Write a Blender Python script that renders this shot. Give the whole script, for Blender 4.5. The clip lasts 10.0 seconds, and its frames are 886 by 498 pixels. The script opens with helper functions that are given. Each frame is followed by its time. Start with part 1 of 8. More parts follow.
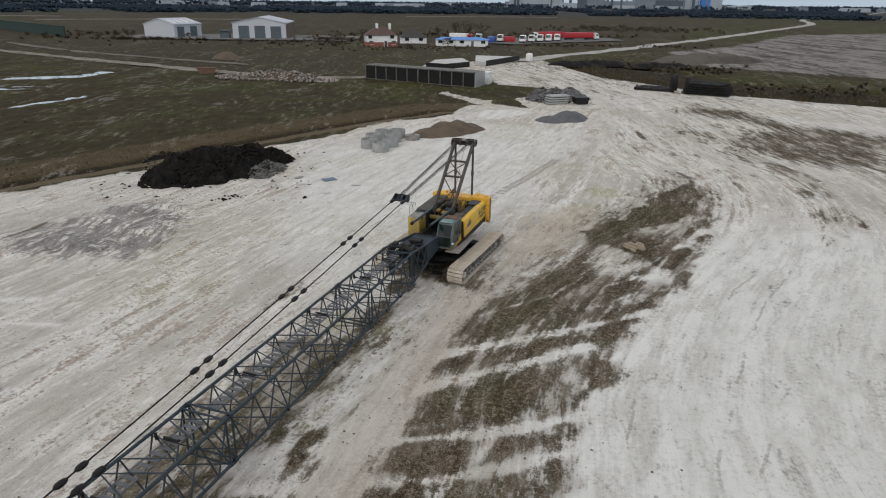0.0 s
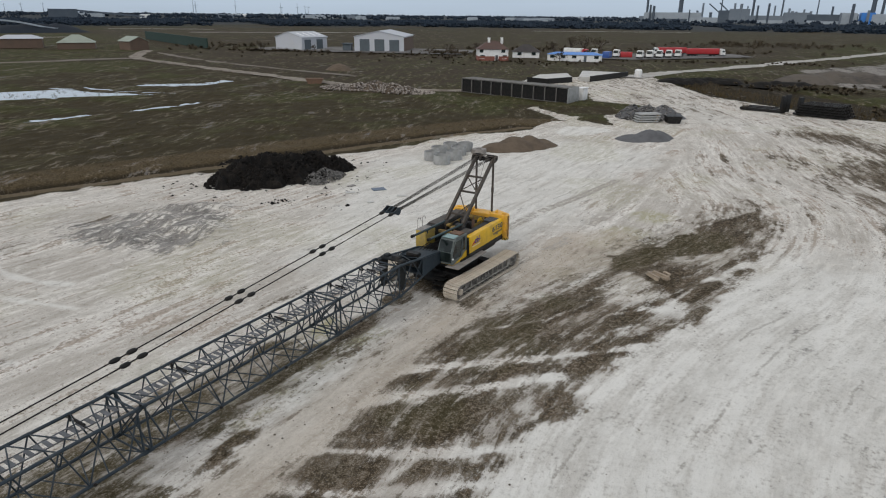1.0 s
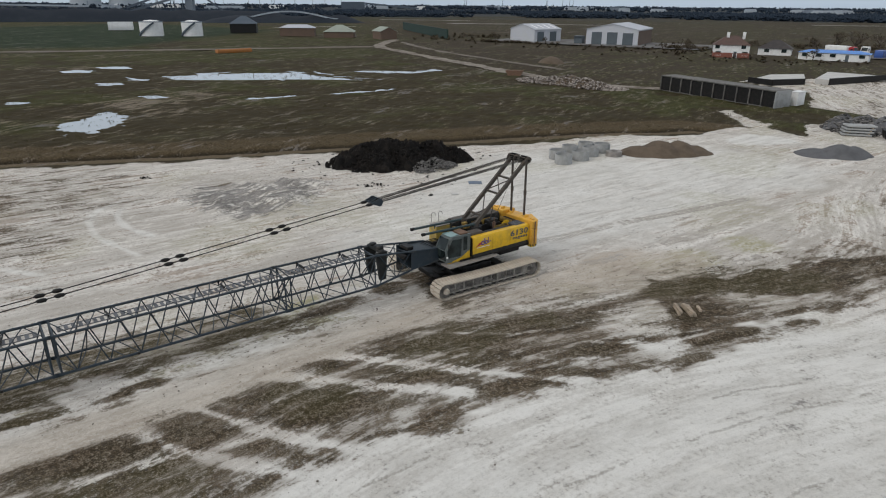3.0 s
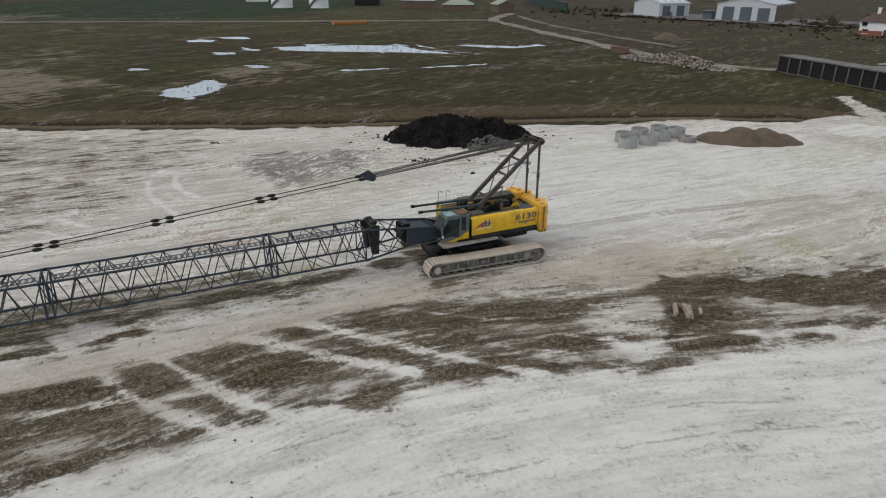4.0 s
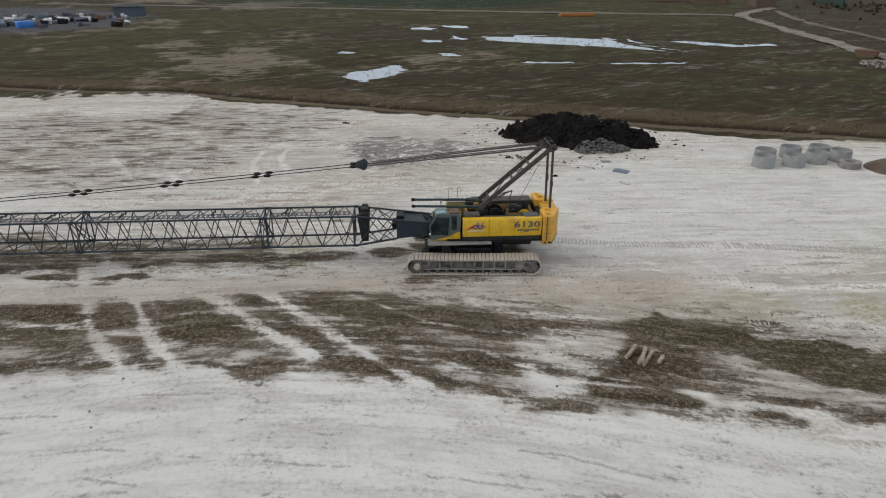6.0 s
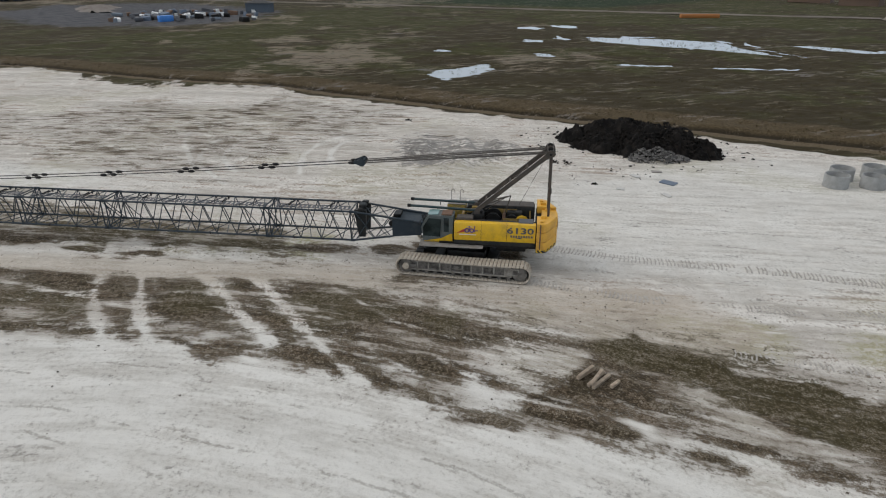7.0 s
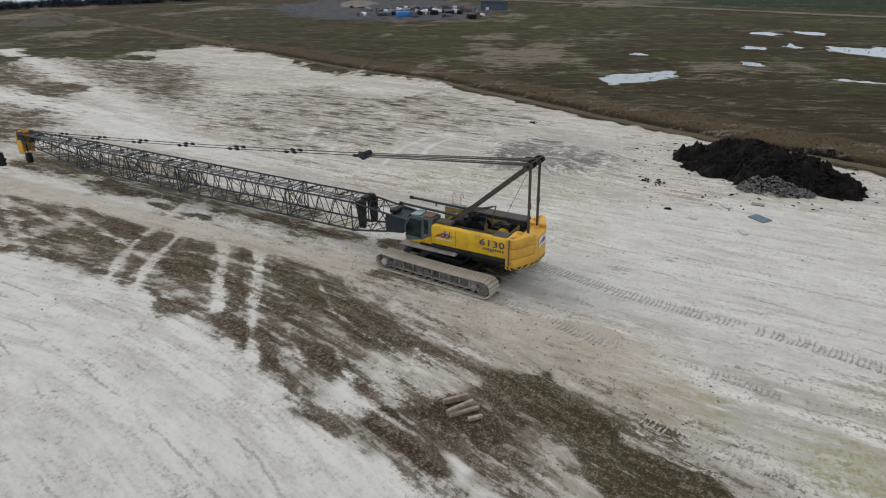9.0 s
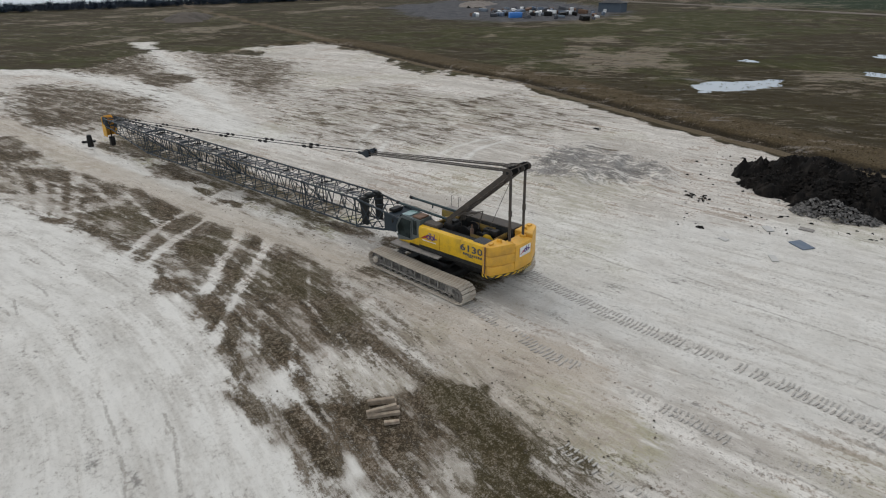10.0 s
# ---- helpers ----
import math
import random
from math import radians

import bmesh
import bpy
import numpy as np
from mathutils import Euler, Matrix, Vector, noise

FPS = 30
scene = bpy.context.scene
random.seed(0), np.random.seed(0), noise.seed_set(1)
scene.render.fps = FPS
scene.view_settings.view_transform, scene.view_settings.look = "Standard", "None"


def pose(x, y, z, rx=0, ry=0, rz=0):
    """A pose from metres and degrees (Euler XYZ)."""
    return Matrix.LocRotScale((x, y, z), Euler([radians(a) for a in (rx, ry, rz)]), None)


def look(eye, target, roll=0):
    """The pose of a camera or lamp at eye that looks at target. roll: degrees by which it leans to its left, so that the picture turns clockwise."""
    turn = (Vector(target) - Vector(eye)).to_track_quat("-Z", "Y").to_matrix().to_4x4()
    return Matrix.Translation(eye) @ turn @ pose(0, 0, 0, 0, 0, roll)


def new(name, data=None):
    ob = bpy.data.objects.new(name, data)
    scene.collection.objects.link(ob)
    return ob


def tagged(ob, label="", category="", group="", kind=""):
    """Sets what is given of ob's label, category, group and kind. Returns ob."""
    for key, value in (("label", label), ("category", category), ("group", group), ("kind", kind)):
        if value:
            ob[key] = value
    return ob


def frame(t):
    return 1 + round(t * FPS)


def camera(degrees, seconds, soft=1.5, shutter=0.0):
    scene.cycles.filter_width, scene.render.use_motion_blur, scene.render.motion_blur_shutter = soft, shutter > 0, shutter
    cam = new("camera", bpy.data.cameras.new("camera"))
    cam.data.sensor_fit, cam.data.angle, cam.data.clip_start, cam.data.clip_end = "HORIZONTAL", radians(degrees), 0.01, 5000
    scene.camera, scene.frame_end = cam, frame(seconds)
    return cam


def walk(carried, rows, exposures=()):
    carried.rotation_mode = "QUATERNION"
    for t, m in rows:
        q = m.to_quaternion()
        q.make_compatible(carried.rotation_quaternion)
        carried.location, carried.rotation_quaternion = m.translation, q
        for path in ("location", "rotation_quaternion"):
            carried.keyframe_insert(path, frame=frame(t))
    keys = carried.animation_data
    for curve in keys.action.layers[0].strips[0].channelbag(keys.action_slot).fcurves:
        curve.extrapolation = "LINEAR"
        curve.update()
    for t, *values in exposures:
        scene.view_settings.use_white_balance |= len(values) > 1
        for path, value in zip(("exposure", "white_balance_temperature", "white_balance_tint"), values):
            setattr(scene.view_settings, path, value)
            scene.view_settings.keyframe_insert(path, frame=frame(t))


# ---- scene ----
cam = camera(68.9, 10.0, 1.12)
METRES, EYE, TILT, LEAN, TURN = 72.07, 16.0, 0.0, 0.0, 0.0
ROWS = [
    (0.0, 0.0, 0.0, 0.0, 0.22, -21.05, -0.57),
    (0.5, 0.0488, 0.0049, 0.0005, 5.74, -20.81, -0.56),
    (1.0, 0.097, 0.0144, 0.0012, 11.25, -20.02, -0.53),
    (1.5, 0.1444, 0.0283, 0.0018, 16.78, -19.8, -0.48),
    (2.0, 0.1904, 0.0467, 0.0024, 22.3, -19.83, -0.43),
    (2.5, 0.2345, 0.0694, 0.003, 27.8, -19.98, -0.39),
    (4.0, 0.3508, 0.1618, 0.0055, 44.4, -23.02, -0.28),
    (4.5, 0.3831, 0.1998, 0.0063, 49.96, -23.38, -0.22),
    (5.0, 0.4116, 0.241, 0.0068, 55.52, -23.58, -0.15),
    (5.5, 0.436, 0.2847, 0.0071, 61.08, -23.71, -0.08),
    (7.0, 0.4834, 0.4272, 0.0079, 77.74, -23.88, 0.1),
    (7.5, 0.4896, 0.4773, 0.008, 83.29, -23.92, 0.16),
    (8.0, 0.491, 0.5281, 0.0078, 88.85, -23.93, 0.26),
    (8.5, 0.4872, 0.5786, 0.0075, 94.44, -23.9, 0.33),
    (9.0, 0.4786, 0.6285, 0.0068, 100.01, -23.86, 0.4),
    (9.5, 0.4651, 0.6773, 0.0061, 105.57, -23.78, 0.45),
    (10.0, 0.4468, 0.7245, 0.0055, 111.15, -23.71, 0.5),
]
walk(cam, [(t, pose(0, 0, EYE, TILT, LEAN, TURN) @ pose(METRES * x, METRES * y, METRES * z, 90 + pitch, roll, yaw)) for t, x, y, z, yaw, pitch, roll in ROWS])

# ---- sky and light ----
SUN_ELEV, SUN_TURN = radians(48), radians(215)
world = bpy.data.worlds.new("overcast_sky")
world.use_nodes = True
scene.world = world
wt = world.node_tree
wt.nodes.clear()


def wnode(kind, **values):
    n = wt.nodes.new(kind)
    for key, value in values.items():
        n.inputs[key].default_value = value
    return n


w_out = wnode("ShaderNodeOutputWorld")
w_bg = wnode("ShaderNodeBackground", Strength=1.0)
w_sky = wnode("ShaderNodeTexSky")
w_sky.sky_type, w_sky.sun_disc = "NISHITA", False
w_sky.sun_elevation, w_sky.sun_rotation = SUN_ELEV, SUN_TURN
w_sky.air_density, w_sky.dust_density = 1.5, 4.0
w_dim = wnode("ShaderNodeVectorMath")
w_dim.operation = "SCALE"
w_dim.inputs["Scale"].default_value = 0.10
wt.links.new(w_sky.outputs["Color"], w_dim.inputs[0])
w_co = wnode("ShaderNodeTexCoord")
w_sep = wnode("ShaderNodeSeparateXYZ")
wt.links.new(w_co.outputs["Generated"], w_sep.inputs[0])
w_ramp = wnode("ShaderNodeValToRGB")
w_ramp.color_ramp.elements[0].position, w_ramp.color_ramp.elements[0].color = 0.0, (0.60, 0.72, 0.86, 1)
w_ramp.color_ramp.elements[1].position, w_ramp.color_ramp.elements[1].color = 0.5, (0.86, 0.89, 0.93, 1)
e = w_ramp.color_ramp.elements.new(0.03)
e.color = (0.66, 0.80, 0.98, 1)
wt.links.new(w_sep.outputs["Z"], w_ramp.inputs["Fac"])
w_map = wnode("ShaderNodeMapping", Scale=(1.2, 1.2, 6.0))
wt.links.new(w_co.outputs["Generated"], w_map.inputs["Vector"])
w_cloud = wnode("ShaderNodeTexNoise", Scale=2.2, Detail=6.0, Roughness=0.55)
wt.links.new(w_map.outputs["Vector"], w_cloud.inputs["Vector"])
w_grey = wnode("ShaderNodeMix")
w_grey.data_type, w_grey.blend_type = "RGBA", "MULTIPLY"
w_grey.inputs["Factor"].default_value = 0.25
wt.links.new(w_ramp.outputs["Color"], w_grey.inputs["A"])
wt.links.new(w_cloud.outputs["Fac"], w_grey.inputs["B"])
w_mix = wnode("ShaderNodeMix", Factor=0.8)
w_mix.data_type = "RGBA"
wt.links.new(w_dim.outputs["Vector"], w_mix.inputs["A"])
wt.links.new(w_grey.outputs["Result"], w_mix.inputs["B"])
wt.links.new(w_mix.outputs["Result"], w_bg.inputs["Color"])
wt.links.new(w_bg.outputs["Background"], w_out.inputs["Surface"])

sun = new("sun", bpy.data.lights.new("sun", "SUN"))
sun.data.energy, sun.data.angle, sun.data.color = 0.8, radians(30), (1.0, 0.96, 0.9)
sun.matrix_world = look((-20, -30, 60), (0, 40, 0))
scene.view_settings.exposure = 0.0

# ---- materials ----


class Mat:
    """A node material with a principled shader; small helpers to wire it."""

    def __init__(self, name, rough=0.8, metal=0.0, spec=0.5):
        self.m = bpy.data.materials.new(name)
        self.m.use_nodes = True
        self.t = self.m.node_tree
        self.b = self.t.nodes["Principled BSDF"]
        self.b.inputs["Roughness"].default_value = rough
        self.b.inputs["Metallic"].default_value = metal
        self.b.inputs["Specular IOR Level"].default_value = spec

    def node(self, kind, **values):
        n = self.t.nodes.new(kind)
        for key, value in values.items():
            n.inputs[key.replace("_", " ")].default_value = value
        return n

    def link(self, a, b):
        self.t.links.new(a, b)
        return self

    def where(self):
        return self.node("ShaderNodeTexCoord").outputs["Object"]

    def noise(self, scale, detail=4.0, rough=0.55, stretch=None, turn=0.0):
        n = self.node("ShaderNodeTexNoise", Scale=scale, Detail=detail, Roughness=rough)
        co = self.where()
        if stretch:
            m = self.node("ShaderNodeMapping", Scale=stretch, Rotation=(0, 0, turn))
            self.link(co, m.inputs["Vector"])
            co = m.outputs["Vector"]
        self.link(co, n.inputs["Vector"])
        return n.outputs["Fac"]

    def ramp(self, fac, lo, hi, smooth=True):
        n = self.node("ShaderNodeMapRange", From_Min=lo, From_Max=hi)
        n.interpolation_type = "SMOOTHSTEP" if smooth else "LINEAR"
        self.link(fac, n.inputs["Value"])
        return n.outputs["Result"]

    def mix(self, fac, a, b, blend="MIX"):
        n = self.node("ShaderNodeMix")
        n.data_type, n.blend_type = "RGBA", blend
        for key, v in (("Factor", fac), ("A", a), ("B", b)):
            if isinstance(v, tuple):
                n.inputs[key].default_value = (*v, 1)
            elif isinstance(v, (int, float)):
                n.inputs[key].default_value = v
            else:
                self.link(v, n.inputs[key])
        return n.outputs["Result"]

    def sums(self, op, a, b, clamp=False):
        n = self.node("ShaderNodeMath")
        n.operation, n.use_clamp = op, clamp
        for i, v in enumerate((a, b)):
            if isinstance(v, (int, float)):
                n.inputs[i].default_value = v
            else:
                self.link(v, n.inputs[i])
        return n.outputs[0]

    def attr(self, name):
        n = self.node("ShaderNodeAttribute")
        n.attribute_name = name
        return n.outputs["Fac"]

    def chance(self):
        return self.node("ShaderNodeObjectInfo").outputs["Random"]

    def island(self):
        return self.node("ShaderNodeNewGeometry").outputs["Random Per Island"]

    def colour(self, c):
        if isinstance(c, tuple):
            self.b.inputs["Base Color"].default_value = (*c, 1)
        else:
            self.link(c, self.b.inputs["Base Color"])
        return self

    def gloss(self, r):
        self.link(r, self.b.inputs["Roughness"])
        return self

    def bump(self, fac, strength=0.3, distance=0.02):
        n = self.node("ShaderNodeBump", Strength=strength, Distance=distance)
        self.link(fac, n.inputs["Height"])
        self.link(n.outputs["Normal"], self.b.inputs["Normal"])
        return self


def worn(name, base, dirt, amount=0.5, scale=3.0, rough=0.55, metal=0.0, vary=0.0, spec=0.5, fine=30.0):
    """Paint, concrete or metal with two scales of dirt, and a little change from piece to piece."""
    m = Mat(name, rough, metal, spec)
    big, small = m.noise(scale, 5.0, 0.6), m.noise(fine, 3.0, 0.6)
    f = m.sums("MULTIPLY", m.ramp(m.sums("ADD", big, m.sums("MULTIPLY", small, 0.35)), 0.55, 0.9), amount)
    c = m.mix(f, base, dirt)
    if vary:
        c = m.mix(m.sums("MULTIPLY", m.chance(), vary), c, tuple(v * 0.45 for v in base))
    m.colour(c)
    m.bump(small, 0.25, 0.01)
    return m.m


M_grate = worn("galvanised_grating", (0.13, 0.135, 0.145), (0.06, 0.06, 0.065), 0.7, 2.0, 0.7)
M_oldyellow = worn("rusty_yellow_paint", (0.27, 0.175, 0.035), (0.10, 0.065, 0.035), 0.9, 3.0, 0.7)
M_palemark = worn("pale_sticker", (0.52, 0.42, 0.30), (0.45, 0.30, 0.10), 0.6, 6.0, 0.5)
M_dustyellow = worn("dusty_yellow_paint", (0.44, 0.31, 0.05), (0.22, 0.17, 0.09), 0.9, 2.0, 0.6)
CHALK_DUST = (0.40, 0.37, 0.32)
M_yellow = worn("yellow_paint", (0.72, 0.43, 0.010), (0.36, 0.22, 0.03), 0.6, 1.6, 0.36)
M_cw = worn("amber_paint", (0.76, 0.41, 0.045), (0.40, 0.22, 0.06), 0.5, 1.6, 0.48)
M_boom = worn("blue_grey_steel_paint", (0.028, 0.040, 0.051), (0.07, 0.075, 0.08), 0.5, 2.0, 0.5, spec=0.22)
M_dark = worn("dark_grey_paint", (0.017, 0.020, 0.021), (0.07, 0.06, 0.05), 0.5, 2.0, 0.55, spec=0.22)
M_cabgrey = worn("grey_cab_paint", (0.10, 0.12, 0.12), (0.19, 0.19, 0.17), 0.4, 2.0, 0.42, spec=0.3)
M_mast = worn("brown_grey_steel", (0.070, 0.062, 0.055), (0.125, 0.098, 0.075), 0.6, 3.0, 0.6, spec=0.22)
M_tube = worn("dark_teal_paint", (0.03, 0.055, 0.06), (0.09, 0.09, 0.08), 0.4, 2.0, 0.4, spec=0.22)
M_black = worn("greasy_black_steel", (0.010, 0.010, 0.010), (0.038, 0.032, 0.028), 0.5, 4.0, 0.5, spec=0.22)
M_rope = worn("steel_rope", (0.085, 0.075, 0.065), (0.045, 0.040, 0.034), 0.5, 6.0, 0.6, 0.2)
# dark base is the painted shade of recesses, with paler mud over it
M_recess = worn("muddy_recess_shade", (0.055, 0.050, 0.045), (0.17, 0.158, 0.14), 0.9, 3.5, 0.9)
M_rib = worn("chalky_steel_rib", (0.33, 0.31, 0.275), (0.13, 0.115, 0.10), 0.85, 3.0, 0.85)
M_shoe = worn("dusty_track_steel", (0.60, 0.55, 0.47), (0.28, 0.20, 0.13), 0.75, 2.5, 0.85, 0.0, 0.28)
M_frame = worn("dusty_track_frame", (0.185, 0.172, 0.155), (0.045, 0.040, 0.036), 1.0, 2.0, 0.85)
M_walk = worn("dusty_plate", (0.27, 0.25, 0.23), (0.10, 0.09, 0.08), 0.6, 2.0, 0.7)
M_rust = worn("rusty_brown_steel", (0.16, 0.09, 0.055), (0.07, 0.05, 0.04), 0.6, 4.0, 0.8)
M_white = worn("white_paint", (0.78, 0.78, 0.77), (0.5, 0.48, 0.45), 0.4, 1.0, 0.5)
M_letter = worn("grey_lettering", (0.085, 0.09, 0.10), (0.06, 0.06, 0.06), 0.3, 2.0, 0.5)
M_red = worn("red_paint", (0.42, 0.025, 0.03), (0.25, 0.05, 0.05), 0.4, 1.0, 0.45)
M_blue = worn("blue_paint", (0.03, 0.09, 0.32), (0.05, 0.07, 0.18), 0.4, 1.0, 0.45)
M_purple = worn("violet_paint", (0.10, 0.05, 0.20), (0.08, 0.05, 0.12), 0.3, 1.0, 0.5)
M_orange = worn("orange_paint", (0.40, 0.15, 0.03), (0.25, 0.11, 0.04), 0.5, 1.0, 0.6)
M_concrete = worn("pale_concrete", (0.36, 0.365, 0.36), (0.24, 0.24, 0.23), 0.7, 1.5, 0.9, 0, 0.25)
M_concdark = worn("stained_concrete", (0.17, 0.163, 0.15), (0.06, 0.056, 0.052), 0.8, 0.8, 0.9, 0, 0.3)
M_palecon = worn("pale_apron_concrete", (0.50, 0.49, 0.47), (0.36, 0.35, 0.33), 0.6, 0.4, 0.9)
M_soil = worn("dark_soil", (0.006, 0.0055, 0.005), (0.020, 0.016, 0.013), 0.8, 1.3, 0.95, 0, 0, 0.2, 9.0)
M_sand = worn("brown_sand", (0.125, 0.096, 0.070), (0.070, 0.053, 0.040), 0.7, 0.8, 0.95, 0, 0, 0.2, 12.0)
M_grit = worn("dark_grey_grit", (0.115, 0.115, 0.12), (0.07, 0.07, 0.072), 0.7, 0.8, 0.95, 0, 0, 0.3, 12.0)
M_farearth = worn("grey_brown_earth", (0.105, 0.09, 0.075), (0.045, 0.040, 0.037), 0.8, 0.12, 0.95, 0, 0, 0.2, 1.0)
M_timber = worn("weathered_timber", (0.47, 0.385, 0.29), (0.17, 0.115, 0.08), 0.8, 4.0, 0.85, 0, 0.6)
M_tarpblue = worn("slate_blue_panel", (0.10, 0.135, 0.19), (0.16, 0.18, 0.20), 0.5, 2.0, 0.6)
M_brick = worn("red_brick", (0.24, 0.085, 0.06), (0.16, 0.07, 0.055), 0.6, 1.0, 0.9)
M_roof = worn("brown_roof_tile", (0.10, 0.06, 0.05), (0.06, 0.045, 0.04), 0.6, 0.8, 0.9)
M_roofdark = worn("dark_roof_tile", (0.04, 0.035, 0.035), (0.07, 0.06, 0.055), 0.6, 0.8, 0.9)
M_sheet = worn("white_sheet_cladding", (0.488, 0.503, 0.544), (0.48, 0.49, 0.48), 0.5, 0.3, 0.6)
M_sheetroof = worn("pale_sheet_roof", (0.429, 0.444, 0.488), (0.42, 0.43, 0.42), 0.5, 0.3, 0.6)
M_door = worn("grey_shutter", (0.085, 0.105, 0.12), (0.06, 0.07, 0.08), 0.4, 0.5, 0.6)
M_brownwall = worn("brown_cladding", (0.13, 0.085, 0.06), (0.09, 0.065, 0.05), 0.5, 0.4, 0.8)
M_greenroof = worn("grey_green_sheet_roof", (0.27, 0.30, 0.25), (0.20, 0.21, 0.18), 0.5, 0.3, 0.7)
M_greennet = worn("dark_green_netting", (0.012, 0.036, 0.029), (0.025, 0.045, 0.036), 0.5, 0.3, 0.85)
# distance haze is mixed into the next four blue-grey base colours
M_coal = worn("hazed_dark_stock", (0.014, 0.019, 0.027), (0.030, 0.036, 0.045), 0.6, 0.02, 0.95, 0, 0, 0.2, 0.2)
M_far = worn("hazed_grey_steel", (0.17, 0.20, 0.235), (0.22, 0.25, 0.28), 0.6, 0.02, 0.9, 0, 0, 0.2, 0.2)
M_fardark = worn("hazed_dark_steel", (0.085, 0.105, 0.13), (0.12, 0.14, 0.165), 0.6, 0.02, 0.9, 0, 0, 0.2, 0.2)
M_farpale = worn("hazed_pale_cladding", (0.36, 0.40, 0.44), (0.28, 0.31, 0.34), 0.6, 0.02, 0.9, 0, 0, 0.2, 0.2)
M_scrap = worn("mixed_scrap", (0.12, 0.125, 0.14), (0.05, 0.05, 0.055), 0.8, 0.3, 0.9, 0, 0.5)

m = Mat("cab_glass", 0.07, 0.0, 0.3)
# paler noise patches paint faint reflections into the dark glass
m.colour(m.mix(m.ramp(m.noise(1.3, 3, 0.5), 0.40, 0.62), (0.010, 0.015, 0.015), (0.030, 0.042, 0.042)))
M_glass = m.m
m = Mat("tinted_roof_glass", 0.12, 0.0, 0.6)
m.colour((0.17, 0.27, 0.26))
M_roofglass = m.m
m = Mat("shallow_water", 0.04, 0.0, 0.9)
n = m.noise(0.9, 3.0)
m.colour((0.30, 0.32, 0.33)).bump(n, 0.03, 0.05)
M_water = m.m

m = Mat("hazard_stripes", 0.5)
n = m.node("ShaderNodeTexWave", Scale=2.6)
n.wave_profile, n.bands_direction = "SIN", "DIAGONAL"
m.link(m.where(), n.inputs["Vector"])
m.colour(m.mix(m.ramp(n.outputs["Fac"], 0.45, 0.55), (0.02, 0.02, 0.02), (0.62, 0.40, 0.03)))
M_hazard = m.m

m = Mat("rubble_stone", 0.9)
m.colour(m.mix(m.ramp(m.island(), 0.0, 1.0, False), (0.025, 0.024, 0.023), (0.20, 0.19, 0.18)))
m.bump(m.noise(8.0), 0.4, 0.02)
M_rubble = m.m
m = Mat("demolition_rubble", 0.9)
m.colour(m.mix(m.ramp(m.island(), 0.0, 1.0, False), (0.050, 0.037, 0.029), (0.36, 0.32, 0.285)))
M_rubblepale = m.m
m = Mat("soil_clods", 0.95)
m.colour(m.mix(m.island(), (0.05, 0.04, 0.03), (0.15, 0.12, 0.09)))
M_clod = m.m
m = Mat("dry_reed", 0.9, 0, 0.05)
m.colour(m.mix(m.island(), (0.055, 0.041, 0.021), (0.125, 0.096, 0.056)))
M_reed = m.m
m = Mat("rough_grass", 0.9, 0, 0.05)
m.colour(m.mix(m.island(), (0.040, 0.038, 0.016), (0.100, 0.082, 0.042)))
M_grass = m.m
m = Mat("bare_scrub", 0.95, 0, 0.05)
m.colour(m.mix(m.island(), (0.060, 0.049, 0.034), (0.12, 0.098, 0.069)))
M_scrub = m.m
# the blue in this wood colour is painted distance haze
m = Mat("hazed_wood", 0.95, 0, 0.1)
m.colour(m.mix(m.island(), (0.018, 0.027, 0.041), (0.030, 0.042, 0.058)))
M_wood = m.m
m = Mat("bark", 0.9)
m.colour(m.mix(m.noise(6.0), (0.06, 0.045, 0.035), (0.11, 0.09, 0.07)))
M_bark = m.m

# ---- mesh helpers ----


